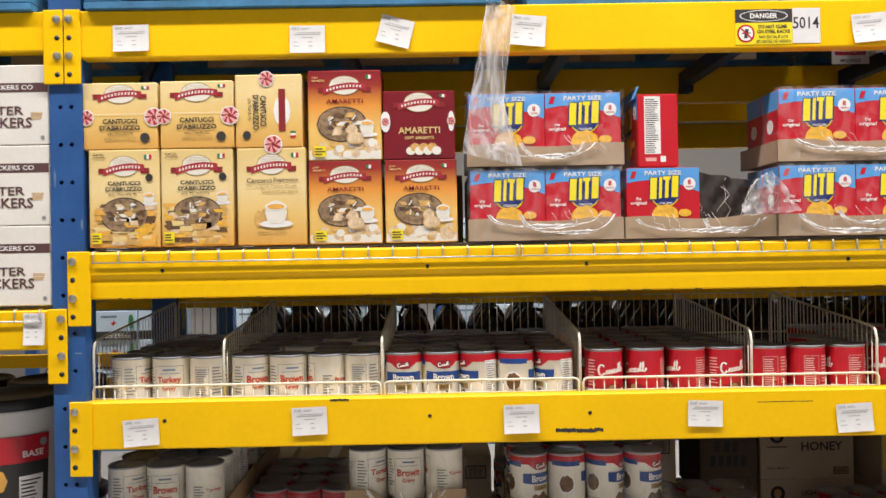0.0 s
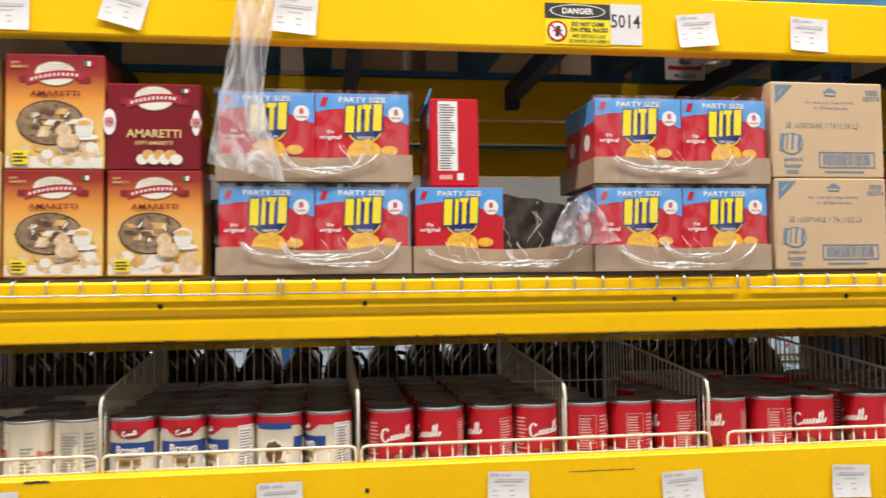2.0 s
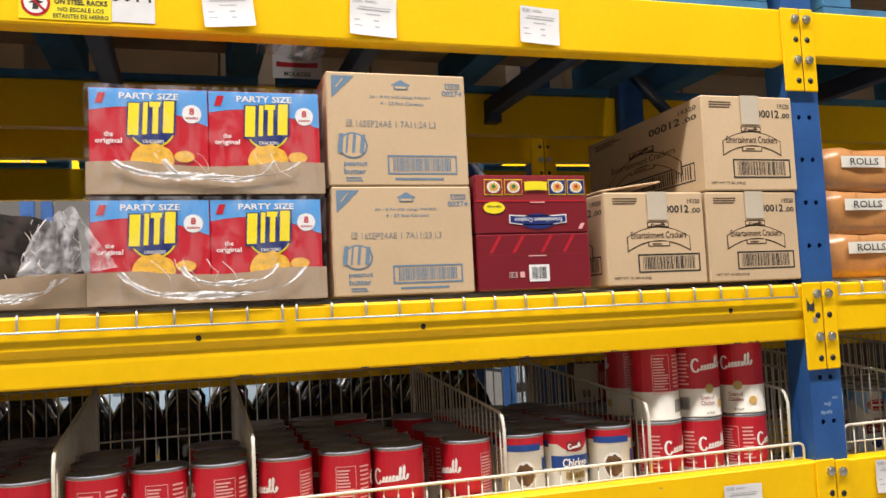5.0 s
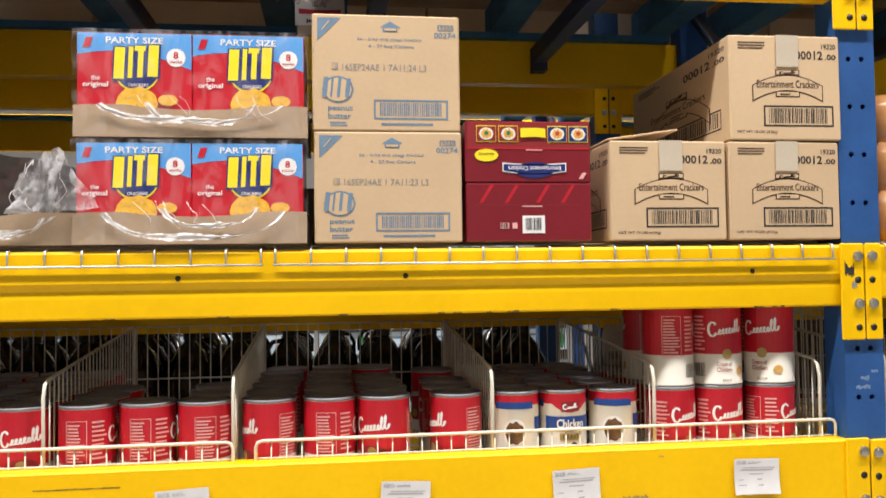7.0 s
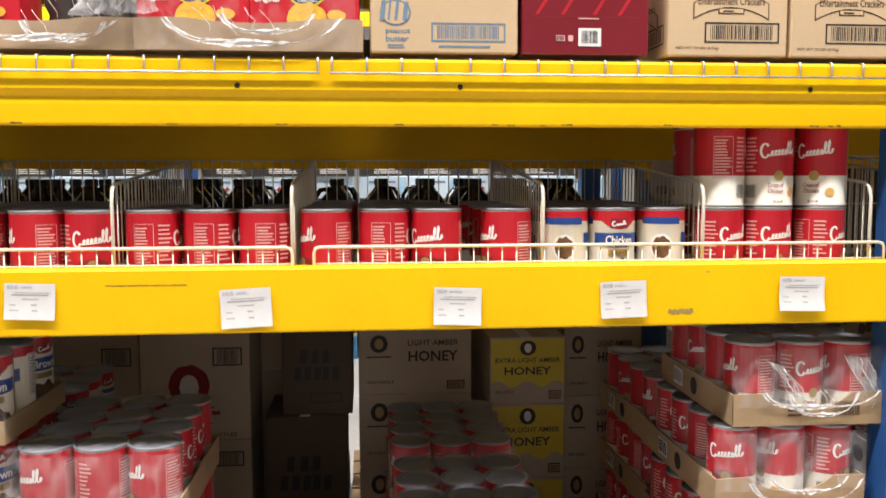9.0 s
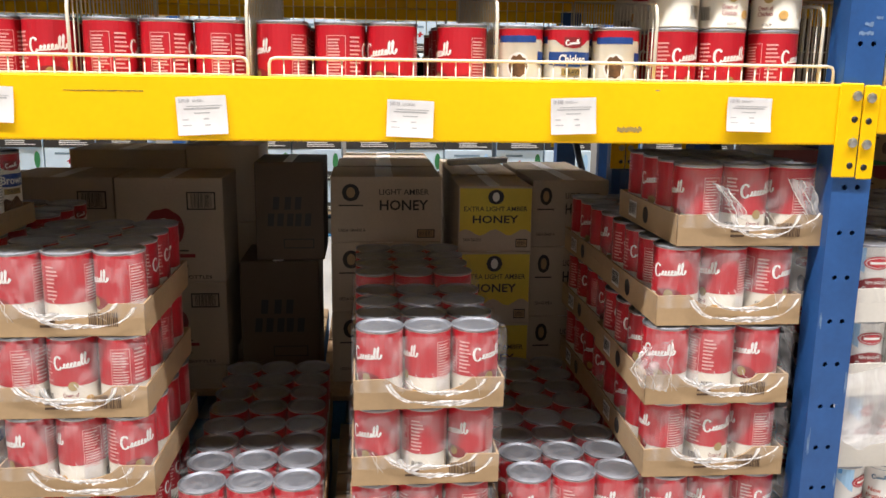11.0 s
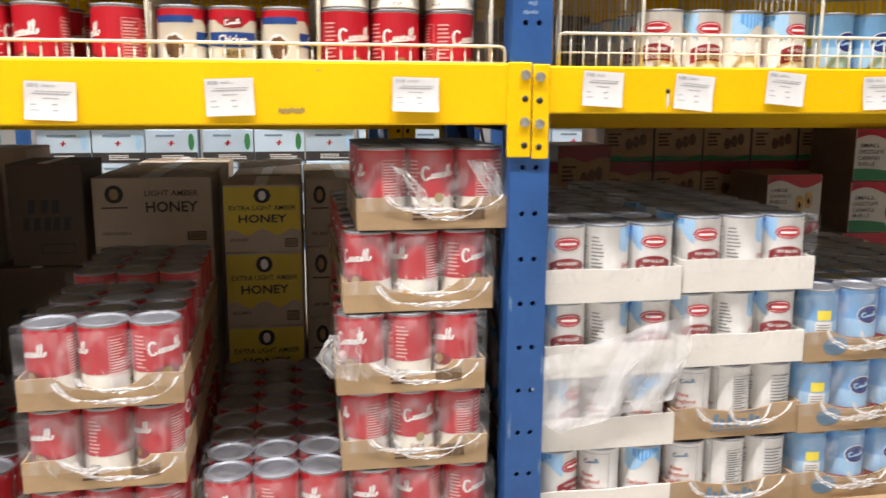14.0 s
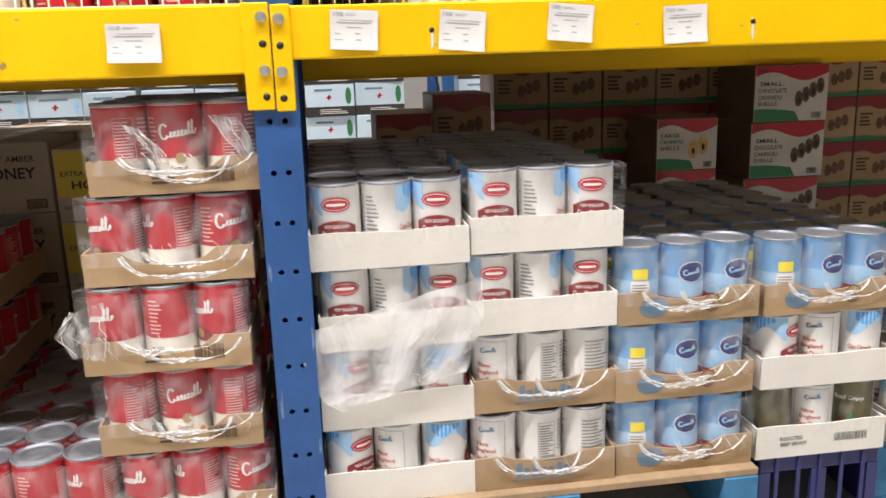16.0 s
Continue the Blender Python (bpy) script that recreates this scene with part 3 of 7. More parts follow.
def broth_print(a, r, h):
    rnd = random.Random(13)
    full = math.pi * r
    a.rect(WHITE, -full, full, h * 0.06, h * 0.16, 1)
    a.rect(RED, -full, full, h * 0.17, h * 0.28, 1)
    a.rect(PALE_BLUE, -full, full, h * 0.285, h * 0.55, 1)
    a.disc(WHITE, 0, h * 0.62, 0.034, 0.025, 2)
    a.disc(NAVY, 0, h * 0.62, 0.032, 0.023, 3)
    script(a, PALE_BLUE, 0, h * 0.62, 0.046, 0.012, 4)
    a.disc(BISCUIT, 0, h * 0.06, 0.04, 0.03, 4, 10, 0.2, 0.0)
    for u in (0.10, -0.11):
        a.rect(LEMON, u - 0.018, u + 0.018, h * 0.56, h * 0.70, 3)
        a.rect(WHITE, u - 0.022, u + 0.022, h * 0.2, h * 0.54, 3)
        a.lines(GREY_INK, u - 0.018, u + 0.018, h * 0.22, h * 0.52, 8, rnd, 0.4, 4)


def caterer_print(a, r, h):
    rnd = random.Random(15)
    a.frame_(GREYBLUE, -0.045, 0.045, h * 0.08, h * 0.92, 0.001, 1)
    a.text(TEXT_RED, "New", -0.01, h * 0.60, 0.03, 0.012, 3)
    a.text(TEXT_RED, "England", -0.004, h * 0.50, 0.05, 0.013, 3)
    a.text(TEXT_RED, "Clam Chowder", 0.0, h * 0.40, 0.07, 0.013, 3)
    script(a, GREYBLUE, 0, h * 0.80, 0.04, 0.01, 3)
    back_panel(a, r, h, GREY_INK, rnd, 0.105)
    a.lines(GREY_INK, -0.135, -0.07, h * 0.15, h * 0.85, 15, rnd, 0.4, 2)


def beef_print(a, r, h):
    rnd = random.Random(17)
    a.rect(CREAM, 0.07, 0.13, h * 0.05, h * 0.95, 1)
    a.lines(BROWN_INK, 0.075, 0.12, h * 0.1, h * 0.9, 14, rnd, 0.4, 2)
    a.text(CREAM, "Beef Gravy", 0, h * 0.72, 0.07, 0.016, 3)
    a.disc(GREEN, 0.0, h * 0.3, 0.04, 0.03, 2, 14, 0.3)
    a.disc(DARK_FOOD, -0.02, h * 0.35, 0.02, 0.02, 3, 10, 0.3)


BROTH_BLUE = mat("broth_can_blue", (0.20, 0.47, 0.84), 0.4, var=0.2, scale=9)
CANS = {
    "soup": can_meshes({"base": CREAM, "print": soup_print(False), "label": "red and white condensed soup can"}),
    "chicken_soup": can_meshes({"base": CREAM, "print": soup_print(True), "label": "red and white chicken soup can"}),
    "brown": can_meshes({"base": CREAM, "print": ribbon_gravy_print("Brown"), "label": "cream gravy can with blue ribbon"}),
    "chicken": can_meshes({"base": CREAM, "print": ribbon_gravy_print("Chicken"), "label": "cream chicken gravy can with blue ribbon"}, 0.053),
    "turkey": can_meshes({"base": CREAM, "print": plain_gravy_print("Turkey"), "label": "plain off-white turkey gravy can"}),
    "plain_brown": can_meshes({"base": CREAM, "print": plain_gravy_print("Brown"), "label": "plain off-white brown gravy can"}),
    "chowder": can_meshes({"base": WHITE, "print": chowder_print, "label": "white chowder can with red oval"}),
    "broth": can_meshes({"base": BROTH_BLUE, "print": broth_print, "label": "light blue broth can with navy oval"}),
    "caterer": can_meshes({"base": WHITE, "print": caterer_print, "label": "white can with orange-red lettering"}),
    "beef": can_meshes({"base": OLIVE, "print": beef_print, "label": "dark olive beef gravy can"}),
}


def can_part(kind, parent, x, y, z, turn, lean=0):
    body, lid, label, d = CANS[kind]
    o = part("can", body, None, parent)
    o.matrix_basis = pose(x, y, z, lean, 0, turn)
    part("lid", lid, None, o)
    part("printed_label", label, None, o)
    return o


def can_thing(kind, x, y, z, turn, group, tilt=(0, 0)):
    body, lid, label, d = CANS[kind]
    o = tagged(new("food_can", body), d["label"] + " in a wire bin", "can", group)
    o.matrix_basis = pose(x, y, z, tilt[0], tilt[1], turn)
    part("lid", lid, None, o)
    part("printed_label", label, None, o)
    return o


# ---- wrapped trays of cans ----
def tray_body(w, d, h, t=0.004, notch=0.0):
    """A shallow carton tray; its front wall may dip in the middle."""
    bm = bmesh.new()
    box(bm, 0, w, 0, d, 0, t)
    box(bm, 0, t, t, d - t, t, h)
    box(bm, w - t, w, t, d - t, t, h)
    box(bm, 0, w, d - t, d, t, h)
    n = 14
    pts = []
    for k in range(n + 1):
        u = k / n
        dip = notch * max(0, 1 - ((u - 0.5) / 0.27) ** 2) ** 0.5 if abs(u - 0.5) < 0.27 else 0
        wav = 0.002 * math.sin(u * 9)
        pts.append((u * w, h - dip + wav))
    f0 = [bm.verts.new((x, 0, t)) for x, z in pts], [bm.verts.new((x, 0.0, z)) for x, z in pts]
    f1 = [bm.verts.new((x, t, t)) for x, z in pts], [bm.verts.new((x, t, z)) for x, z in pts]
    for k in range(n):
        bm.faces.new((f0[0][k], f0[0][k + 1], f0[1][k + 1], f0[1][k]))
        bm.faces.new((f1[0][k + 1], f1[0][k], f1[1][k], f1[1][k + 1]))
        bm.faces.new((f0[1][k], f0[1][k + 1], f1[1][k + 1], f1[1][k]))
    return bm


def film_wrap(w, d, z0, z1, seed, nx=12, out=0.004, r=CAN_R, cols=3, rows=4):
    """Film shrunk over the front, the top and both sides, sucked in between the cans."""
    rnd = random.Random(seed)
    bm = bmesh.new()
    prof = []
    nz, ny = 6, 8
    for k in range(nz + 1):
        prof.append((-out, z0 + (z1 - 0.012 - z0) * k / nz))
    prof += [(0.004, z1 + 0.002), (0.016, z1 + 0.004)]
    prof += [(0.016 + (d - 0.02) * k / ny, z1 + 0.004) for k in range(1, ny + 1)]
    grid, made = [], []
    nx = cols * 6
    for k, (y, z) in enumerate(prof):
        row = []
        for i in range(nx + 1):
            u = i / nx
            pinch = 0.010 * (math.cos(u * cols * 2 * math.pi) * 0.5 + 0.5)
            front = 1 if k <= nz else 0
            y2 = y + pinch * front * (0.3 + 0.7 * k / nz) + rnd.uniform(-0.0015, 0.0015)
            z2 = z + (rnd.uniform(-0.001, 0.001) if front else -rnd.uniform(0, 0.003))
            row.append(bm.verts.new((-out + u * (w + 2 * out), y2, z2)))
        grid.append(row)
    for a, b in zip(grid, grid[1:]):
        for i in range(nx):
            f = bm.faces.new((a[i], a[i + 1], b[i + 1], b[i]))
            f.smooth = True
            f.material_index = 0 if len(made) < nz * nx else 1
            made.append(f)
    for x in (-out, w + out):
        cols_ = []
        for k in range(9):
            y = -out + (d + out) * k / 8
            cols_.append([bm.verts.new((x + rnd.uniform(-0.002, 0.002), y, z0 + (z1 - z0) * j / 3)) for j in range(4)])
        for a, b in zip(cols_, cols_[1:]):
            for j in range(3):
                f = bm.faces.new((a[j], b[j], b[j + 1], a[j + 1]))
                f.smooth = True
                f.material_index = 1
    return bm


def film_rim(w, z, seed, y=-0.006):
    """The bunched white edge of the film: a crumpled, sagging band across the tray's front, with a few stray strands."""
    rnd = random.Random(seed)
    bm = bmesh.new()
    for s in range(2):
        a, b = (rnd.uniform(0.05, 0.22) * w, rnd.uniform(0.80, 0.96) * w) if s == 0 else (rnd.uniform(0.30, 0.55) * w, rnd.uniform(0.70, 0.95) * w)
        dip, top = rnd.uniform(0.030, 0.052), rnd.uniform(-0.002, 0.012)
        fat = rnd.uniform(0.30, 0.75)
        n = 26
        rows = []
        for k in range(n + 1):
            u = k / n
            x = a + (b - a) * u
            mid = z + top - dip * (1 - (2 * u - 1) ** 4) ** 0.8 + rnd.uniform(-0.0015, 0.0015)
            half = 0.0012 + (0.0075 if s == 0 else 0.005) * math.exp(-((u - fat) / 0.22) ** 2) * rnd.uniform(0.6, 1.2)
            rows.append([bm.verts.new((x + 0.004 * q, y - 0.0015 - rnd.uniform(0, 0.004) * (1 if q in (0, 2) else 0.2), mid + half * (q - 1.5) / 1.5 + rnd.uniform(-0.0008, 0.0008))) for q in range(4)])
        for p, q in zip(rows, rows[1:]):
            for k in range(3):
                f = bm.faces.new((p[k], q[k], q[k + 1], p[k + 1]))
                f.material_index = 0 if k == 1 else 1
    for s in range(5):
        x = rnd.uniform(0.1, 0.85) * w
        pts = [(x + k * rnd.uniform(0.004, 0.012), y - rnd.uniform(0, 0.003), z + 0.02 - 0.012 * k + rnd.uniform(-0.004, 0.004)) for k in range(5)]
        rod(bm, pts, rnd.uniform(0.0004, 0.0008), 3)
    return bm


def tray_pack(kinds, seed, card, label, film=True, cols=3, rows=4, th=0.072, mark=None, notch=0.03, group="wrapped trays of cans"):
    rnd = random.Random(seed)
    w, d = cols * 0.1135 + 0.012, rows * 0.1135 + 0.010
    root = thing("can_tray", label, "can tray", group)
    part("tray", tray_body(w, d, th, notch=notch), card, root)
    turns = (0, 25, -30, 95, -100, 60, 180, -60, 110)
    for j in range(rows):
        for i in range(cols):
            can_part(kinds[(i + j * 2) % len(kinds)], root, 0.006 + 0.1135 * (i + 0.5), 0.006 + 0.1135 * (j + 0.5), 0.005, turns[rnd.randrange(len(turns))] + rnd.uniform(-12, 12))
    if film:
        part("shrink_film", film_wrap(w, d, th * 0.6, 0.005 + CAN_H, seed, cols=cols), [HAZE if "soup" in kinds or "broth" in kinds else FILM, FILM], root, "clear shrink film")
    if film and notch:
        part("film_edge", film_rim(w, th * 0.92, seed + 1), [STRAND, BUNCHED], root, "bunched white film edge")
    if mark:
        a = Art(on_front(0.0), 0.0008, 1.0)
        mark(a, w, th, rnd)
        a.done("printed_mark", root)
    a = Art(on_left(0.0), 0.0008)
    a.disc(INK, -d * 0.5, th * 0.5, 0.022, 0.022, 1)
    a.rect(WHITE, -d * 0.8, -d * 0.66, th * 0.2, th * 0.8, 1)
    a.bars(INK, -d * 0.79, -d * 0.67, th * 0.3, th * 0.75, 12, rnd, 2)
    a.done("side_print", root)
    return root


def mark_code(a, w, h, rnd):
    a.bars(BROWN_INK, w * 0.66, w * 0.84, h * 0.3, h * 0.75, 16, rnd, 1)
    a.lines(BROWN_INK, w * 0.36, w * 0.5, h * 0.3, h * 0.6, 2, rnd, 0.5, 1)


def mark_oval(a, w, h, rnd):
    a.disc(GREYBLUE, w * 0.25, h * 0.52, 0.036, 0.024, 1)
    a.disc(BROWN_INK, w * 0.66, h * 0.55, 0.020, 0.022, 1)
    a.disc(CARD, w * 0.66, h * 0.55, 0.018, 0.020, 2)
    a.lines(BROWN_INK, w * 0.63, w * 0.70, h * 0.35, h * 0.7, 4, rnd, 0.4, 3)


def mark_caterer(a, w, h, rnd):
    a.rect(GREYBLUE, w * 0.28, w * 0.72, h * 0.22, h * 0.26, 1)
    a.rect(GREYBLUE, w * 0.50, w * 0.70, h * 0.80, h * 0.83, 1)
    for k, (u, hh) in enumerate(((0.32, .45), (.37, .28), (.43, .42), (.49, .26), (.54, .26), (.60, .38), (.65, .3))):
        a.slab(GREYBLUE, w * u - 0.007, w * u + 0.006, h * 0.32, h * (0.32 + hh), 0.003, 1)


def mark_beef(a, w, h, rnd):
    a.text(INK, "ROASTED", w * 0.27, h * 0.60, 0.062, 0.010, 1)
    a.text(INK, "BEEF GRAVY", w * 0.29, h * 0.42, 0.072, 0.010, 1)
    a.bars(INK, w * 0.60, w * 0.86, h * 0.38, h * 0.64, 24, rnd, 1)


SOUP_TRAYS = [tray_pack(["soup", "chicken_soup", "soup"], s, CARD, "brown tray of red soup cans under clear shrink film", mark=mark_code if s % 2 else None) for s in (21, 22, 23)]
CHOWDER_TRAY = tray_pack(["chowder"], 31, CARD_WHITE, "white tray of clam chowder cans under clear film", notch=0.0, th=0.082)
CHOWDER_BARE = tray_pack(["chowder", "caterer"], 32, CARD_WHITE, "white open tray of clam chowder cans", notch=0.0, th=0.082, film=False)
CATERER_TRAY = tray_pack(["caterer"], 33, CARD, "brown wrapped tray of white chowder cans", mark=mark_caterer, notch=0.012, th=0.082)
BROTH_TRAY = tray_pack(["broth"], 34, CARD, "brown wrapped tray of light blue broth cans", mark=mark_oval, notch=0.02, th=0.078)
BEEF_TRAY = tray_pack(["beef", "caterer"], 35, CARD_WHITE, "white tray of dark beef gravy cans", mark=mark_beef, notch=0.0, th=0.085)
TURKEY_TRAY = tray_pack(["turkey", "plain_brown"], 36, CARD, "shrink-wrapped tray of off-white gravy cans")
RIBBON_TRAY = tray_pack(["brown"], 37, CARD, "tray of brown gravy cans under film", cols=4, rows=3, th=0.05)
USED = set()


def put(proto, x, y, z, turn=0.0):
    m = pose(x, y, z, 0, 0, turn)
    if proto.name not in USED:
        USED.add(proto.name)
        proto.matrix_basis = m
        return proto
    return copy_thing(proto, m)


place_rnd = random.Random(3)


def stack(protos, x, zs, y=2.822, dx=None, deep=1, back=None, skew=1.2):
    for k, z in enumerate(zs):
        ox = dx[k] if dx else place_rnd.uniform(-0.006, 0.006)
        put(protos[k % len(protos)], x + ox, y + place_rnd.uniform(-0.006, 0.008), z, place_rnd.uniform(-skew, skew))
    for j in range(1, deep):
        for k, z in enumerate(zs if back is None else back):
            put(protos[(k + j) % len(protos)], x + place_rnd.uniform(-0.008, 0.008), y + 0.475 * j, z, place_rnd.uniform(-0.8, 0.8))


PT = 0.046  # top of the pallets
lev = lambda n, p=0.1905: [PT + p * k for k in range(n)]
S = SOUP_TRAYS
stack(S, 0.705, [PT, 0.2375, 0.4285, 0.6200])
stack([S[1]], 1.085, lev(1), deep=2)
stack([S[2], S[0], S[1]], 1.512, [PT, 0.2395, 0.4355], dx=[-0.008, 0.0, 0.006], deep=2, back=[PT, 0.2455, 0.4555])
stack([S[0]], 1.886, lev(1), deep=2)
stack([S[1], S[2], S[0], S[1], S[2]], 2.235, [PT, 0.2395, 0.433, 0.6265, 0.820], dx=[0.006, -0.012, -0.022, -0.002, 0.032], deep=2, back=[PT, 0.2395, 0.433, 0.6265])
stack([TURKEY_TRAY], -0.960, lev(5, 0.189), y=2.86, deep=2)
stack([TURKEY_TRAY], -0.250, lev(5, 0.198), y=2.86, deep=2, back=lev(4))
stack([RIBBON_TRAY], 0.228, lev(5, 0.193), y=2.86, deep=2, back=lev(4))
stack([S[0], S[2]], -0.600, lev(4, 0.2), y=3.14)
RP = 0.062
stack([CHOWDER_BARE, CHOWDER_BARE, CHOWDER_TRAY, CHOWDER_TRAY], 2.706, [RP, RP + 0.19, RP + 0.38, RP + 0.57], dx=[0.0, 0.003, 0.010, 0.0], deep=2)
stack([CATERER_TRAY, CATERER_TRAY, CHOWDER_TRAY, CHOWDER_TRAY], 3.058, [RP, RP + 0.198, RP + 0.392, RP + 0.584], deep=2)
stack([BROTH_TRAY], 3.410, [RP, RP + 0.195, RP + 0.388], deep=2)
stack([BEEF_TRAY, CHOWDER_BARE, BROTH_TRAY], 3.775, [RP, RP + 0.190, RP + 0.380], deep=2)
stack([CHOWDER_BARE], 4.16, [RP], deep=2)


# ---- pallets and crate ----
def pallet(x0, x1, y0, y1, top, wood, label):
    th = thing("pallet", label, "pallet", "pallets", pose(x0, y0, top))
    w, d = x1 - x0, y1 - y0
    low = FLOOR - top if top < 1 else -0.135
    n = 7
    pitch = d / n
    for k in range(n):
        part("deck_board", one_box(0, w, pitch * k + 0.004, pitch * (k + 1) - 0.012, -0.019, 0, 0.002), wood, th)
    for x in (0, w / 2 - 0.022, w - 0.09):
        part("stringer", one_box(x, x + 0.09, 0.0, d, low + 0.019, -0.0195, 0.003), BLUE_WOOD, th)
    for y in (0.0, d - 0.1):
        part("bottom_board", one_box(0, w, y, y + 0.1, low, low + 0.0185), BLUE_WOOD, th)
    return th


GAP = 0.004
pallet(-0.98, 0.20, 2.80, 3.66, PT - 0.0005, BLUE_WOOD, "blue painted wooden pallet under stacked cans")
pallet(0.23, 1.43, 2.80, 3.66, PT - 0.0005, BLUE_WOOD, "worn blue wooden pallet under soup trays")
pallet(1.46, 2.60, 2.80, 3.66, PT - 0.0005, WOOD, "wooden pallet with blue stringers under soup trays")
pallet(2.715, 3.77, 2.79, 3.66, RP - 0.0005, WOOD, "raw wood pallet with blue blocks under chowder trays")
pallet(4.14, 5.3, 2.86, 3.66, RP - 0.0005, BLUE_WOOD, "blue wooden pallet with chipped paint")


def crate(x, y, w, d, h):
    th = thing("plastic_crate", "navy blue plastic crate with open handle holes, upside down", "crate", "", pose(x, y, FLOOR))
    bm = bmesh.new()
    t = 0.012
    for yy in (0, d - t):
        box(bm, 0, w, yy, yy + t, h - 0.045, h, 0.003)
        box(bm, 0, 0.03, yy, yy + t, 0, h - 0.045)
        box(bm, w - 0.03, w, yy, yy + t, 0, h - 0.045)
        box(bm, w / 2 - 0.02, w / 2 + 0.02, yy, yy + t, 0.03, h - 0.045)
        box(bm, 0.03, w - 0.03, yy, yy + t, 0.0, 0.03)
    for xx in (0, w - t):
        box(bm, xx, xx + t, t, d - t, 0.0, h)
    box(bm, t, w - t, t, d - t, h - 0.012, h - 0.001)
    part("crate_body", bm, CRATE, th)
    for k in range(5):
        part("rib", one_box(0.04 + k * (w - 0.09) / 4, 0.05 + k * (w - 0.09) / 4, -0.006, 0.0, 0.0, h - 0.002, 0.001), CRATE, th)


crate(3.80, 2.84, 0.33, 0.42, RP - FLOOR - 0.001)


def pallet_load(x0, x1, y0, y1, z0, h):
    """A shrouded load of cartons on a high pallet, added unseen to block light."""
    th = thing("pallet_load", "stacked brown cartons above the top beam, added to shade the racks", "pallet load", "pallet loads", pose(x0, y0, z0))
    n = 3
    w = (x1 - x0) / n
    for i in range(n):
        for k in range(3):
            part("carton", one_box(w * i + 0.003, w * (i + 1) - 0.003, 0.0, y1 - y0, h / 3 * k + 0.001, h / 3 * (k + 1) - 0.001, 0.004), CARD_DUN, th)


# ---- upper storey: pallets on the top beams ----
for x0, x1 in ((-0.95, 0.22), (0.30, 1.40), (1.46, 2.58), (2.75, 3.9), (3.95, 5.05), (5.1, 6.25), (-2.3, -1.1), (-3.6, -2.35)):
    pallet(x0, x1, 2.77 if x0 < 0.2 else 2.80, 3.72, 2.303 + 0.136, BLUE_WOOD if x0 < 0.25 and x0 > -1 else WOOD, "wooden pallet lying across the top beams")
    # Little of these loads is seen; they keep lamp light off the shelves.
    pallet_load(x0 + 0.02, x1 - 0.02, 2.86, 3.70, 2.4395, 1.1)
for x0, x1 in ((-3.4, -1.25), (-1.05, 0.70), (0.74, 2.42), (2.62, 4.3), (4.34, 6.0)):
    pallet(x0, x1, 4.07, 5.11, 2.296 + 0.136, WOOD, "wooden pallet on the rack behind")
    pallet_load(x0 + 0.02, x1 - 0.02, 4.10, 5.08, 2.4325, 1.3)


# ---- wire bins of the middle shelf ----
def bin_fence(x0, x1, z0, tall, rows=1):
    """Low wire fence along the shelf's front."""
    th = thing("bin_fence", "low cream wire fence along the shelf edge", "wire fence", "bin fences", pose(x0, 2.826, z0))
    w = x1 - x0
    bm = bmesh.new()
    rod(bm, [(0, 0, 0.002), (0, 0, tall - 0.012), (0.004, 0, tall - 0.003), (0.014, 0, tall), (w - 0.014, 0, tall), (w - 0.004, 0, tall - 0.003), (w, 0, tall - 0.012), (w, 0, 0.002)], 0.0036, 6)
    part("rim", bm, WIRE, th)
    for r in range(rows):
        bm = bmesh.new()
        rod(bm, [(0, 0.004, 0.006 + r * tall * 0.60), (w, 0.004, 0.006 + r * tall * 0.60)], 0.0026, 4)
        part("rail", bm, WIRE, th)
    n = max(2, round(w / 0.031))
    bm = bmesh.new()
    rod(bm, [(0, 0.002, 0.002), (0, 0.002, tall)], 0.0019, 4)
    me = mesh_of("picket", bm, WIRE)
    for k in range(1, n):
        o = part("picket", me, None, th)
        o.location = (w * k / n, 0, 0)


def divider(x, z0, lo=0.232, hi=0.300, depth=0.76):
    """Side panel of a bin: rises towards the rear, close upright wires in a bent rim."""
    th = thing("bin_divider", "tall cream wire divider between rows of cans", "wire divider", "bin dividers", pose(x, 2.836, z0))
    bm = bmesh.new()
    rod(bm, [(0, 0, 0.003), (0, -0.004, lo - 0.03), (0, 0.004, lo - 0.006), (0, 0.022, lo + 0.004), (0, depth - 0.01, hi), (0, depth, hi - 0.01), (0, depth, 0.003)], 0.0040, 6)
    part("rim", bm, WIRE, th)
    bm = bmesh.new()
    rod(bm, [(0, 0, 0.005), (0, depth, 0.005)], 0.003, 4)
    part("rail", bm, WIRE, th)
    n = 27
    for k in range(1, n):
        y = depth * k / n
        bm = bmesh.new()
        rod(bm, [(0.002, y, 0.003), (0.002, y, lo + 0.004 + (hi - lo) * (y - 0.02) / depth)], 0.0019, 4)
        part("picket", bm, WIRE, th)


def bin_back(x0, x1, z0, h=0.300):
    th = thing("wire_grid", "wire grid panel behind the cans", "wire panel", "bin backs", pose(x0, 3.602, z0))
    w = x1 - x0
    for z in (0.004, h * 0.5, h):
        bm = bmesh.new()
        rod(bm, [(0, 0, z), (w, 0, z)], 0.003, 4)
        part("rail", bm, WIRE, th)
    n = max(2, round(w / 0.03))
    bm = bmesh.new()
    rod(bm, [(0, 0.003, 0.003), (0, 0.003, h)], 0.0019, 4)
    me = mesh_of("picket", bm, WIRE)
    for k in range(n + 1):
        o = part("picket", me, None, th)
        o.location = (w * k / n, 0, 0)


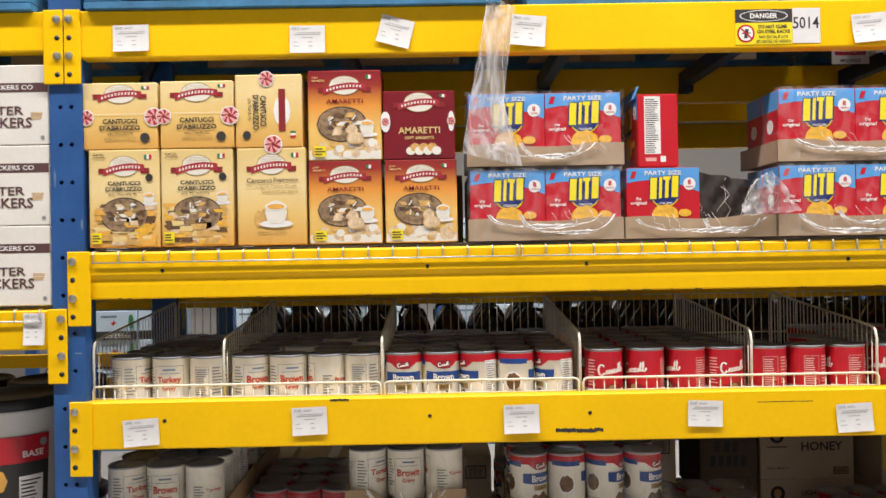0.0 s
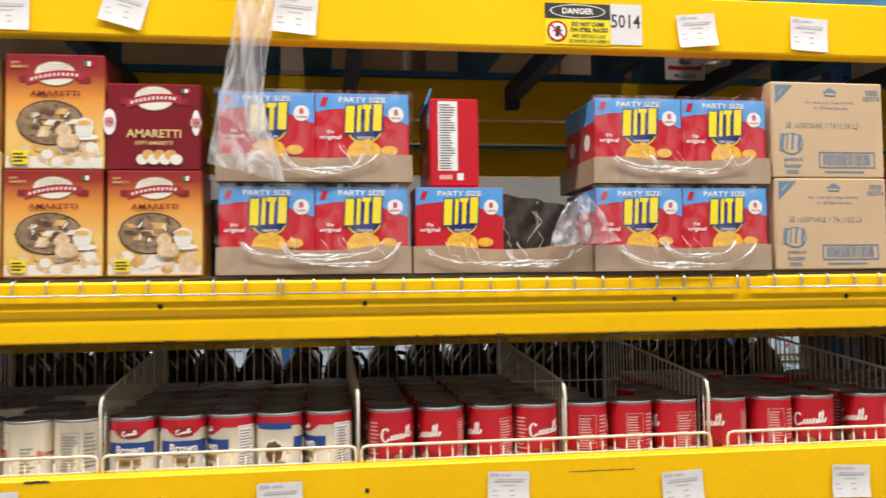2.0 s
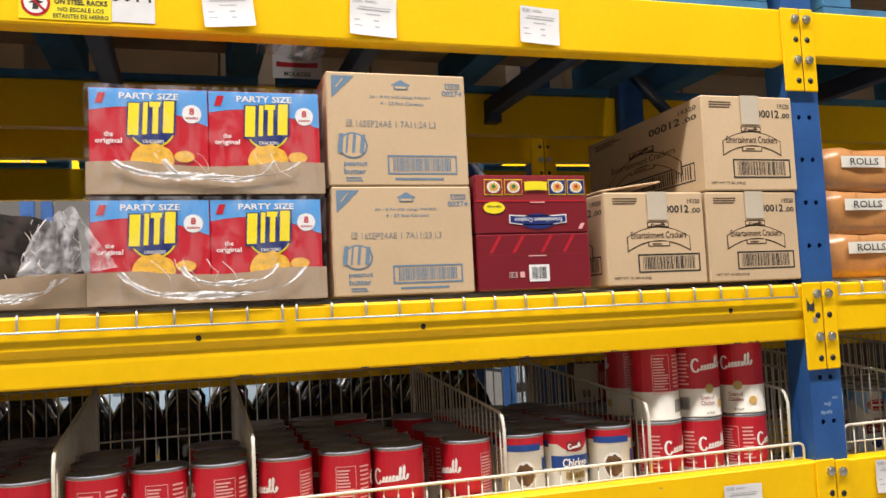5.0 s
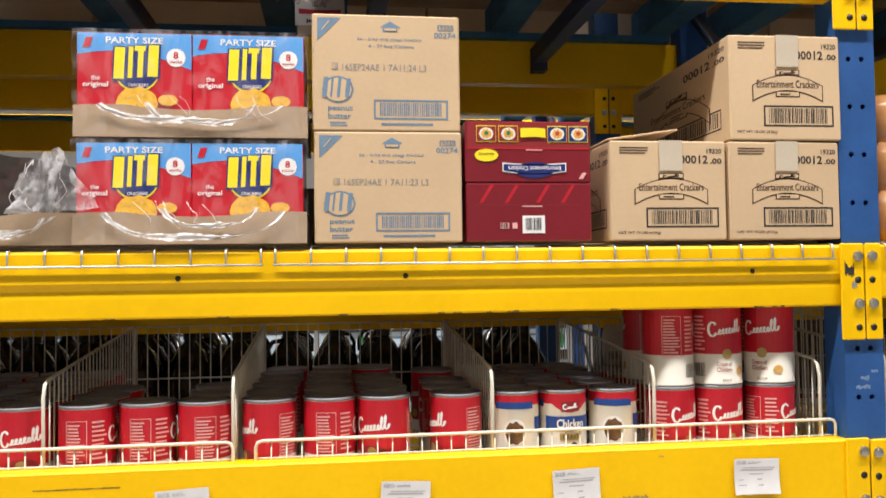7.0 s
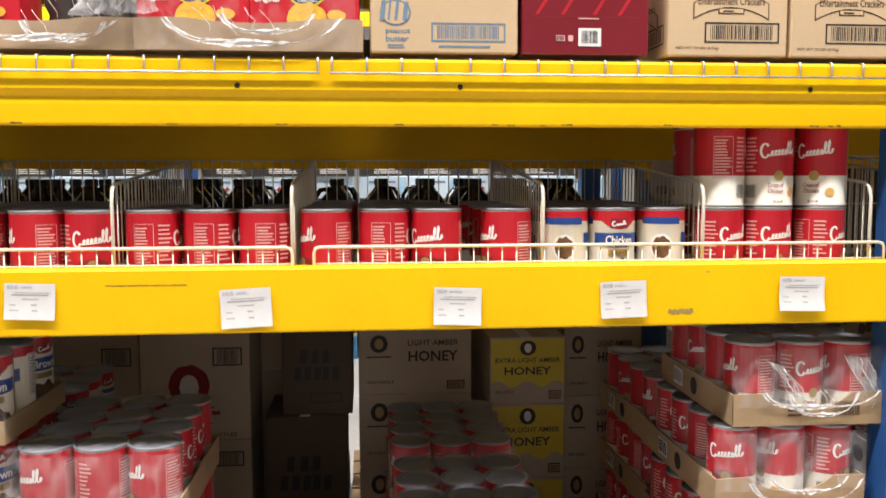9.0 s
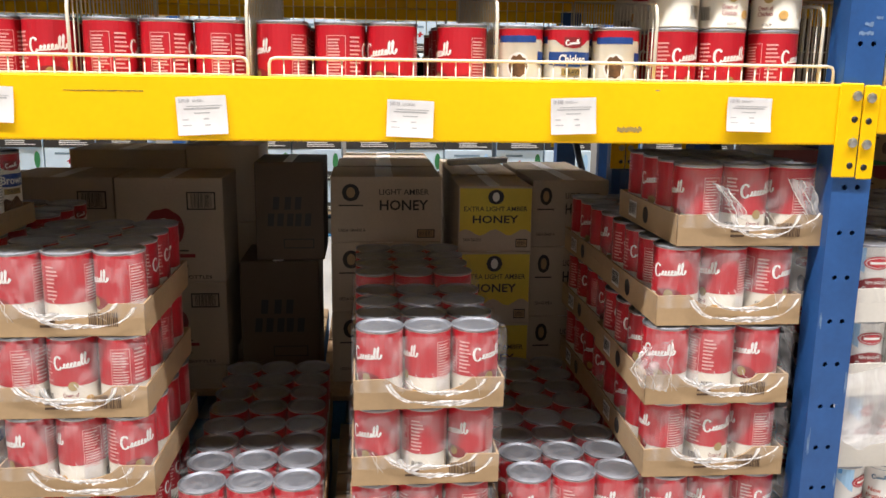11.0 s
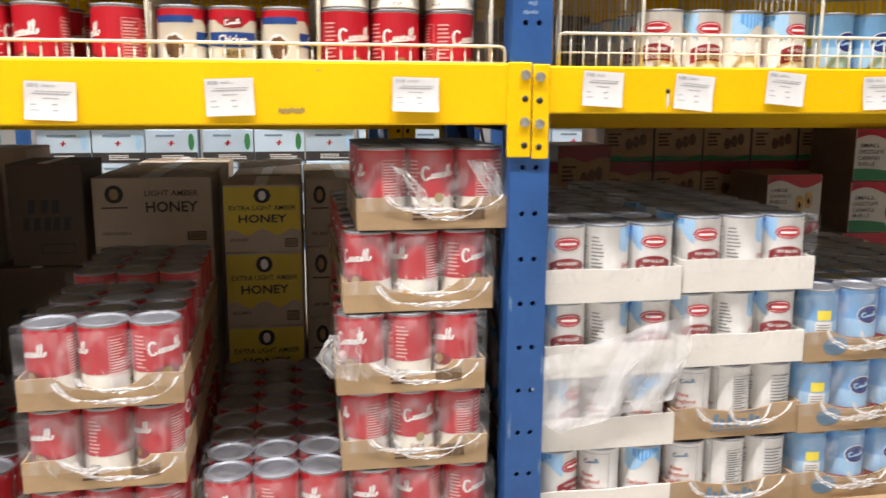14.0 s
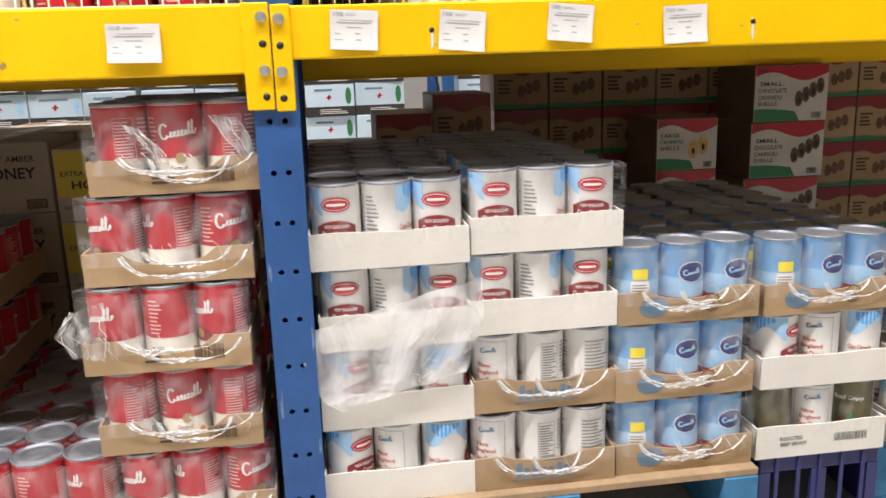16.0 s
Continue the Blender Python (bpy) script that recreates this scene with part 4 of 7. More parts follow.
SH = 1.1285
DIVS = (-0.968, -0.585, -0.124, 0.452, 0.958, 1.312, 1.849, 2.204, 2.60)
for x in (-0.963, -0.589, -0.134, 0.438, 0.935, 1.300, 1.834, 2.19, 2.575):
    divider(x, SH)
for xa, xb in ((-0.963, -0.138), (-0.128, 0.432), (0.445, 1.30), (1.345, 2.606)):
    bin_fence(xa, xb, SH, 0.104, 2)
for xa, xb in ((-0.955, -0.595), (-0.583, -0.14), (-0.128, 0.432), (0.444, 0.93), (0.94, 1.295), (1.305, 1.828), (1.84, 2.185), (2.195, 2.57)):
    bin_back(xa, xb, SH)
SH2 = 1.1425
for x in (2.735, 2.935, 3.39, 3.87, 4.34):
    divider(x, SH2)
bin_fence(2.73, 4.3, SH2, 0.122, 2)
for xa, xb in ((2.745, 2.93), (2.94, 3.385), (3.395, 3.865)):
    bin_back(xa, xb, SH2)

can_rnd = random.Random(8)
FRONT_TURNS = {"soup": (0, 0, 100, -95), "turkey": (100, 0, 75, 0), "plain_brown": (20, 10, -60, 100)}


def bin_cans(kind, xs, rows, group, y=2.895, turns=None, z=SH, skip=0.0, pitch=0.124):
    for j in range(rows):
        for i, x in enumerate(xs):
            if j and can_rnd.random() < skip:
                continue
            t = turns[i] if turns and j == 0 else can_rnd.uniform(-180, 180)
            can_thing(kind, x + (can_rnd.uniform(-0.006, 0.006) if j else 0), y + pitch * j + can_rnd.uniform(0, 0.006), z, t, group)


F0 = lambda *p: [sum(q) / 2 for q in p]
bin_cans("turkey", (-0.876, -0.760, -0.648), 6, "turkey gravy cans", turns=(75, 8, 100))
bin_cans("plain_brown", (-0.526, -0.414, -0.302, -0.194), 6, "plain brown gravy cans", turns=(35, 20, -75, 100), skip=0.2)
bin_cans("brown", (-0.074, 0.036, 0.146, 0.256, 0.370), 6, "ribbon brown gravy cans", turns=(0, 8, -60, 95, -65), skip=0.15)
bin_cans("soup", (0.519, 0.641, 0.763, 0.876), 6, "soup cans", turns=(14, -48, -72, 14), skip=0.1)
bin_cans("soup", (1.002, 1.120, 1.236), 3, "mushroom soup cans", turns=(100, 104, -100), skip=0.3)
bin_cans("soup", (1.368, 1.494, 1.608, 1.764), 6, "tomato soup cans", turns=(-62, 100, -30, -70), skip=0.15, pitch=0.119)
bin_cans("chicken", (1.896, 2.003, 2.118), 5, "chicken gravy cans", turns=(100, 5, 96))
for zz in (SH, SH + 0.1845):
    bin_cans("chicken_soup", (2.250, 2.364, 2.490), 4 if zz == SH else 2, "cream of chicken soup cans", turns=(95 if zz > 1.3 else 25, 0 if zz > 1.3 else 8, -42 if zz > 1.3 else 40), z=zz)
can_thing("soup", 2.25, 3.33, SH + CAN_H + CAN_R + 0.001, 60, "cream of chicken soup cans", (90, 0))
can_thing("soup", 2.372, 3.34, SH + CAN_H + CAN_R + 0.001, 10, "cream of chicken soup cans", (90, 0))
bin_cans("chowder", (3.005, 3.110, 3.210, 3.325), 4, "chowder cans on the shelf", turns=(-30, 0, 110, 15), z=SH2)
bin_cans("broth", (3.455, 3.570, 3.685, 3.80), 4, "broth cans on the shelf", turns=(20, 0, -30, 10), z=SH2)
bin_cans("broth", (3.94, 4.06, 4.18), 3, "broth cans on the shelf", turns=(20, 100, -30), z=SH2)


# ---- cartons on the upper shelf ----
def carton(name, label, category, x0, x1, y0, depth, z0, z1, card, group="", turn=0.0, seam=True):
    """A closed carton with softly worn edges; its front looks at the aisle."""
    w, h = x1 - x0, z1 - z0
    th = thing(name, label, category, group, pose(x0, y0, z0, 0, 0, turn))
    bm = bmesh.new()
    box(bm, 0, w, 0, depth, 0, h, 0.003)
    part("carton_body", bm, card, th)
    return th, w, h


DK = 1.631


def fade_mat(name, h, stops):
    """Print that fades from one ink to the next up the carton."""
    m = mat(name, (1, 1, 1), 0.42, var=0.1, scale=6, coat=0.15)
    n, l = m.node_tree.nodes, m.node_tree.links
    tc = n.new("ShaderNodeTexCoord")
    sp = n.new("ShaderNodeSeparateXYZ")
    dv = n.new("ShaderNodeMath")
    dv.operation, dv.inputs[1].default_value = "DIVIDE", h
    cr = n.new("ShaderNodeValToRGB")
    cr.color_ramp.elements[0].position, cr.color_ramp.elements[0].color = stops[0][0], (*stops[0][1], 1)
    cr.color_ramp.elements[1].position, cr.color_ramp.elements[1].color = stops[-1][0], (*stops[-1][1], 1)
    for q, c in stops[1:-1]:
        cr.color_ramp.elements.new(q).color = (*c, 1)
    l.new(tc.outputs["Object"], sp.inputs[0])
    l.new(sp.outputs["Z"], dv.inputs[0])
    l.new(dv.outputs[0], cr.inputs[0])
    sc = [k for k in n if k.type == "VECT_MATH"][0]
    l.new(cr.outputs["Color"], sc.inputs[0])
    return m


AMARETTI_FADE = fade_mat("amaretti_fade", 0.25, [(0.0, (0.80, 0.50, 0.12)), (0.35, (0.85, 0.55, 0.16)), (0.62, (0.80, 0.32, 0.05)), (0.85, (0.33, 0.03, 0.02)), (1.0, (0.25, 0.012, 0.02))])
COOKIE_FADE = fade_mat("cantucci_fade", 0.28, [(0.0, (0.72, 0.38, 0.08)), (0.3, (0.82, 0.56, 0.18)), (0.6, (0.86, 0.68, 0.34)), (1.0, (0.80, 0.60, 0.24))])


CRIMSON = mat("crimson_print", (0.40, 0.03, 0.045), 0.42, var=0.15, scale=40)
MACAROON = mat("pale_macaroon_print", (0.74, 0.56, 0.36), 0.5, var=0.35, scale=70)


def cookie_art(a, w, h, base, kind, rnd):
    """Maker's mark: a pale globe behind a curled crimson ribbon, and a small flag."""
    cx, flat = w / 2, 1.35 if kind in ("amaretti_short", "cantucci_top") else 1.0
    a.disc(GOLD, cx, h * 0.83, w * 0.215, h * 0.108 * flat, 2.6, 18)
    a.disc(CREAM, cx, h * 0.83, w * 0.205, h * 0.100 * flat, 3, 18)
    for k in range(4):
        a.rect(GOLD, cx - w * 0.15, cx + w * 0.15, h * (0.86 + 0.016 * k * flat), h * (0.863 + 0.016 * k * flat), 3.4)
    for e in (-1, 1):
        a.layer = 3.6
        u0, u1 = sorted((cx + e * w * 0.24, cx + e * w * 0.36))
        a.strips(WINE, u0, u1, lambda u: h * 0.755, lambda u: h * (0.755 + 0.055 * flat), 3)
    a.layer = 4
    a.strips(CRIMSON, cx - w * 0.29, cx + w * 0.29, lambda u: h * 0.785 + 0.10 * (u - cx) - 0.5 * (u - cx) ** 2 / w, lambda u: h * (0.785 + 0.070 * flat) + 0.10 * (u - cx) - 0.5 * (u - cx) ** 2 / w, 12)
    for k in range(11):
        u = cx - w * 0.235 + w * 0.045 * k
        v = h * (0.785 + 0.035 * flat) + 0.10 * (u - cx) - 0.5 * (u - cx) ** 2 / w
        a.slab(CREAM, u - w * 0.013, u + w * 0.010, v - h * 0.014 * flat, v + h * 0.014 * flat, w * 0.006, 5)
    for k, c in enumerate((GREEN, WHITE, RED)):
        a.rect(c, w * (0.79 + 0.035 * k), w * (0.825 + 0.035 * k), h * 0.90, h * 0.945, 3)


def flower(a, m, u, v, r, lay=3):
    """A crimson bloom of thin rays on a white roundel."""
    a.disc(WHITE, u, v, r * 1.12, r * 1.12, lay, 14)
    for k in range(14):
        t = 2 * math.pi * k / 14
        c, q = math.cos(t), math.sin(t)
        stroke(a, m if k % 2 else PINK, [(u + 0.15 * r * c, v + 0.15 * r * q), (u + 0.6 * r * c, v + 0.6 * r * q), (u + 0.98 * r * c, v + 0.98 * r * q)], r * 0.34, lay + 0.6 + 0.05 * k)
    a.disc(WINE, u, v, r * 0.22, r * 0.22, lay + 1.8, 8)


def window(a, u, v, ru, rv, rnd):
    """An oval window on wrapped biscuits."""
    a.disc(INK, u, v, ru + 0.003, rv + 0.003, 4, 20)
    a.disc(WRAPPER, u, v, ru, rv, 5, 20)
    for k in range(26):
        t, q = rnd.uniform(0, 6.28), rnd.uniform(0, 0.68)
        uu, vv = u + ru * q * math.cos(t), v + rv * q * math.sin(t)
        s = rnd.uniform(0.007, 0.016)
        a.slab(rnd.choice((BISCUIT, GOLD, DARK_FOOD, CREAM, BROWN_INK, WRAPPER, MACAROON)), uu - s, uu + s * 0.6, vv - s * 0.45, vv + s * 0.45, rnd.uniform(-0.014, 0.014), 6 + 0.05 * k)
    for k in range(5):
        t = rnd.uniform(0, 6.28)
        p = (u + ru * 0.5 * math.cos(t), v + rv * 0.5 * math.sin(t))
        stroke(a, WHITE, [p, (p[0] + rnd.uniform(-0.008, 0.008), p[1] + 0.008), (p[0] + rnd.uniform(-0.012, 0.012), p[1] + 0.014)], 0.003, 8)


def cup(a, u, v, s, lay=8):
    a.disc(WHITE, u, v - s * 0.75, s * 1.15, s * 0.25, lay, 12)
    a.disc(CREAM, u, v, s * 0.75, s * 0.85, lay + 1, 12, 0, -0.85)
    a.disc(WHITE, u, v + s * 0.42, s * 0.75, s * 0.26, lay + 2, 12)
    a.disc(AMBER, u, v + s * 0.42, s * 0.6, s * 0.18, lay + 3, 12)


def nuts(a, w, h, rnd, top, m=None):
    """A heap of broken almond biscuits, or of round macaroons, along the foot of the carton."""
    if m is None:
        for k in range(110):
            u, v = rnd.uniform(0.10, 0.86) * w, rnd.uniform(0.03, top - 0.05) * h
            s, lean = rnd.uniform(0.012, 0.026), rnd.uniform(-0.014, 0.014)
            u = min(w - s - 0.016, max(s + 0.016, u))
            a.slab(rnd.choice((BISCUIT, AMBER, MACAROON, COOKIE_YELLOW, CRACKER, DARK_FOOD)), u - s, u + s, v - s * 0.3, v + s * 0.45, lean, 2 + 0.03 * k)
        return
    a.rect(CREAM, 0.003, w - 0.003, 0.003, h * top * 0.55, 1.5)
    for k in range(34):
        u, v = rnd.uniform(0.08, 0.92) * w, rnd.uniform(0.06, top) * h
        a.disc(rnd.choice((m, m, CREAM, BISCUIT)), u, v, rnd.uniform(0.010, 0.015), rnd.uniform(0.009, 0.013), 2 + 0.05 * k, 9)


def cookie_box(kind, x0, x1, z0, z1, y=2.803, turn=0.0):
    rnd = random.Random(len(kind) + int(abs(x0) * 100))
    red = kind.startswith("amaretti")
    th, w, h = carton("cookie_box", {"cantucci": "pale yellow carton of almond cookies with a window", "cantucci_top": "pale yellow closed carton of almond cookies", "cantucci_side": "pale yellow cookie carton lying on its side", "espresso": "pale yellow cookie carton with a coffee cup", "amaretti": "red and orange carton of amaretti with oval window", "amaretti_short": "dark red carton of soft amaretti"}[kind], "cookie box", x0, x1, y, 0.155, z0, z1, MAROON if kind == "amaretti_short" else AMARETTI_FADE if kind == "amaretti" else COOKIE_FADE, "cookie boxes", turn)
    a = Art(on_front(0.0), 0.0004)
    cx = w / 2
    if kind != "cantucci_side":
        cookie_art(a, w, h, None, kind, rnd)
    if kind == "amaretti":
        a.text(MAROON, "AMARETTI", cx, h * 0.655, w * 0.5, h * 0.05, 6)
        nuts(a, w, h, rnd, 0.2, MACAROON)
        window(a, w * 0.46, h * 0.40, w * 0.33, h * 0.185, rnd)
        cup(a, w * 0.80, h * 0.36, 0.027)
        for k, (u, v) in enumerate(((0.60, 0.33), (0.68, 0.24), (0.60, 0.24))):
            a.disc(BISCUIT, w * u, h * v, 0.0165, 0.0165, 12 + 0.6 * k, 12)
            a.disc(MACAROON, w * u, h * v + 0.001, 0.015, 0.015, 12.3 + 0.6 * k, 12)
        a.text(COOKIE_YELLOW, "SOFT", w * 0.10, h * 0.92, w * 0.09, h * 0.022, 6)
        a.text(COOKIE_YELLOW, "AMARETTI", w * 0.14, h * 0.885, w * 0.17, h * 0.022, 6)
        a.rect(LEMON, w * 0.08, w * 0.24, h * 0.04, h * 0.16, 9)
        a.lines(BROWN_INK, w * 0.09, w * 0.23, h * 0.06, h * 0.15, 3, rnd, 0.5, 10)
    elif kind == "amaretti_short":
        a.text(COOKIE_YELLOW, "AMARETTI", cx, h * 0.42, w * 0.58, h * 0.095, 6)
        a.text(COOKIE_YELLOW, "SOFT AMARETTI", cx, h * 0.31, w * 0.4, h * 0.045, 6)
        for k in range(7):
            a.disc(BISCUIT if k % 2 else CREAM, w * (0.38 + 0.06 * k), h * (0.17 if k % 2 else 0.12), 0.014, 0.012, 6 + 0.2 * k, 8)
        for u in (0.03, 0.95):
            a.disc(WHITE, w * u, h * 0.55, w * 0.07 if u < 0.5 else w * 0.045, h * 0.15, 5)
            flower(a, CRIMSON, w * u, h * 0.55, 0.011, 6)
    elif kind == "cantucci":
        a.text(INK, "CANTUCCI", cx, h * 0.655, w * 0.46, h * 0.042, 6, 0.03)
        a.text(INK, "D'ABRUZZO", cx, h * 0.595, w * 0.52, h * 0.042, 6, 0.03)
        a.text(BROWN_INK, "alla Mandorla", cx * 0.96, h * 0.545, w * 0.4, h * 0.026, 6, 0.0)
        a.disc(INK, w * 0.86, h * 0.71, 0.011, 0.011, 6, 10)
        nuts(a, w, h, rnd, 0.46)
        window(a, w * 0.50, h * 0.33, w * 0.33, h * 0.17, rnd)
        cup(a, w * 0.85, h * 0.50, 0.021, 2)
        a.text(BROWN_INK, "ALMOND", w * 0.14, h * 0.95, w * 0.16, h * 0.02, 6)
        a.text(BROWN_INK, "COOKIES", w * 0.15, h * 0.92, w * 0.18, h * 0.02, 6)
        a.rect(LEMON, w * 0.04, w * 0.18, h * 0.04, h * 0.15, 9)
        a.lines(BROWN_INK, w * 0.05, w * 0.17, h * 0.06, h * 0.14, 3, rnd, 0.5, 10)
    elif kind == "cantucci_top":
        a.text(INK, "CANTUCCI", cx, h * 0.42, w * 0.46, h * 0.075, 6, 0.03)
        a.text(INK, "D'ABRUZZO", cx, h * 0.32, w * 0.54, h * 0.075, 6, 0.03)
        a.text(BROWN_INK, "alla Mandorla", cx, h * 0.235, w * 0.34, h * 0.045, 6, 0.0)
        a.text(GOLD, "ALMOND COOKIES", cx, h * 0.155, w * 0.42, h * 0.04, 6)
        a.disc(INK, w * 0.83, h * 0.17, 0.014, 0.014, 6, 12)
        a.rect(CREAM, 0.002, w - 0.002, h * 0.525, h * 0.532, 6)
        flower(a, CRIMSON, w * 0.05, h * 0.48, 0.020, 6)
        flower(a, CRIMSON, w * 0.95, h * 0.48, 0.024, 6)
    elif kind == "cantucci_side":
        a.disc(WHITE, w * 0.70, h * 0.50, w * 0.13, h * 0.2, 3)
        a.rect(WINE, w * 0.65, w * 0.75, h * 0.22, h * 0.80, 4)
        a.text(INK, "CANTUCCI", w * 0.42, h * 0.50, h * 0.42, w * 0.09, 6, 0.03, turn=-90)
        a.text(INK, "D'ABRUZZO", w * 0.31, h * 0.48, h * 0.48, w * 0.09, 6, 0.03, turn=-90)
        a.text(BROWN_INK, "alla Mandorla", w * 0.22, h * 0.52, h * 0.30, w * 0.05, 6, 0.0, turn=-90)
        a.disc(INK, w * 0.17, h * 0.17, 0.012, 0.012, 6, 12)
        flower(a, CRIMSON, w * 0.47, h * 0.94, 0.020, 6)
        flower(a, CRIMSON, w * 0.56, h * 0.04, 0.024, 6)
        for k, c in enumerate((GREEN, WHITE, RED)):
            a.rect(c, w * 0.82, w * 0.90, h * (0.19 - 0.03 * k), h * (0.22 - 0.03 * k), 3)
    else:
        a.text(BROWN_INK, "Cantucci", w * 0.32, h * 0.665, w * 0.36, h * 0.05, 6)
        a.text(BROWN_INK, "Espresso", w * 0.71, h * 0.665, w * 0.36, h * 0.05, 6)
        a.text(GOLD, "the original Italian Break", cx, h * 0.605, w * 0.74, h * 0.035, 6, 0.0)
        a.text(GOLD, "Endured to taste", w * 0.62, h * 0.555, w * 0.52, h * 0.035, 6, 0.0)
        a.disc(BISCUIT, w * 0.36, h * 0.27, w * 0.12, h * 0.09, 4, 12, 0.2)
        cup(a, w * 0.56, h * 0.33, 0.042)
        a.text(GOLD, "ALMOND COOKIES", cx, h * 0.13, w * 0.42, h * 0.025, 6)
    a.done("printed_front", th)


cookie_box("cantucci", -0.957, -0.757, DK, 1.909)
cookie_box("cantucci", -0.752, -0.548, DK, 1.909)
cookie_box("espresso", -0.536, -0.340, DK, 1.908)
cookie_box("amaretti", -0.332, -0.125, DK, 1.868)
cookie_box("amaretti", -0.115, 0.090, DK, 1.868)
cookie_box("cantucci_top", -0.972, -0.760, 1.910, 2.100, turn=0.4)
cookie_box("cantucci_top", -0.752, -0.543, 1.910, 2.102, turn=-0.5)
cookie_box("cantucci_side", -0.538, -0.348, 1.909, 2.117)
cookie_box("amaretti", -0.331, -0.122, 1.869, 2.126)
cookie_box("amaretti_short", -0.117, 0.087, 1.869, 2.064)


def cracker_face(a, u0, w, z0, h, rnd, bare=False):
    """Printed front of one party-size cracker carton: red, with a blue wave, the mark as plain slabs, a cracker."""
    a.layer = 1
    a.strips(SKY_BLUE, u0 + 0.001, u0 + w - 0.001, lambda u: z0 + h * (0.78 + 0.06 * math.sin((u - u0) / w * 3.5) - 0.12 * ((u - u0) / w) ** 2), lambda u: z0 + h - 0.001, 14)
    a.text(WHITE, "PARTY SIZE", u0 + w * 0.5, z0 + h * 0.925, w * 0.50, h * 0.062, 3, 0.02)
    a.slab(CARTON_RED, u0 + w * 0.05, u0 + w * 0.11, z0 + h * 0.85, z0 + h * 0.95, w * 0.03, 3)
    a.disc(LEMON, u0 + w * 0.52, z0 + h * 0.635, w * 0.200, h * 0.215, 3, 18)
    a.disc(NAVY, u0 + w * 0.52, z0 + h * 0.655, w * 0.195, h * 0.215, 4, 18)
    for c0, c1, up in ((0.315, 0.405, 0.0), (0.437, 0.477, 0.008), (0.520, 0.568, 0.016), (0.610, 0.700, 0.024)):
        a.slab(NAVY, u0 + w * (c0 - 0.012), u0 + w * (c1 + 0.016), z0 + h * (0.525 + up), z0 + h * (0.865 + up), w * 0.014, 4.5)
        a.slab(LEMON, u0 + w * c0, u0 + w * c1, z0 + h * (0.545 + up), z0 + h * (0.855 + up), w * 0.014, 5)
    a.slab(LEMON, u0 + w * 0.500, u0 + w * 0.595, z0 + h * 0.820, z0 + h * 0.872, w * 0.004, 5.2)
    a.text(WHITE, "CRACKERS", u0 + w * 0.53, z0 + h * 0.485, w * 0.18, h * 0.032, 6)
    a.disc(WHITE, u0 + w * 0.86, z0 + h * 0.76, w * 0.085, h * 0.09, 3, 14)
    a.text(CARTON_RED, "8", u0 + w * 0.86, z0 + h * 0.785, w * 0.045, h * 0.07, 4, 0.03)
    a.text(CARTON_RED, "stacks", u0 + w * 0.86, z0 + h * 0.722, w * 0.11, h * 0.028, 4)
    a.text(WHITE, "the", u0 + w * 0.16, z0 + h * 0.555, w * 0.075, h * 0.05, 4)
    a.text(WHITE, "original", u0 + w * 0.16, z0 + h * 0.485, w * 0.22, h * 0.065, 4, 0.02)
    a.disc(CRACKER, u0 + w * 0.52, z0 + h * 0.30, w * 0.185, h * 0.165, 7, 18, 0.05)
    for p, q in ((-0.06, 0.02), (0.05, 0.05), (0.0, -0.05), (0.09, -0.04), (-0.1, -0.06)):
        a.disc(BISCUIT, u0 + w * (0.52 + p), z0 + h * (0.34 + q), w * 0.014, h * 0.014, 8, 6)
    a.disc(CRACKER, u0 + w * 0.79, z0 + h * 0.34, w * 0.09, h * 0.055, 6.5, 10, 0.05)
    if bare:
        a.disc(BISCUIT, u0 + w * 0.79, z0 + h * 0.36, w * 0.06, h * 0.03, 7, 8)


def cracker_carton(root, x, w, d, h, z, y=0.0, rnd=None, name="carton"):
    o = part(name, one_box(0, w, 0, d, 0, h, 0.002), CARTON_RED, root)
    o.matrix_basis = pose(x, y, z)
    a = Art(on_front(0.0), 0.0004)
    cracker_face(a, 0, w, 0, h, rnd or random.Random(2))
    a.done("printed_front", o)
    a = Art(on_left(0.0), 0.0005)
    a.layer = 1
    a.rect(SKY_BLUE, -d + 0.002, -0.002, h * 0.72, h - 0.002, 1)
    a.disc(WHITE, -d * 0.5, h * 0.5, d * 0.2, h * 0.1, 2)
    a.done("printed_side", o)
    return o


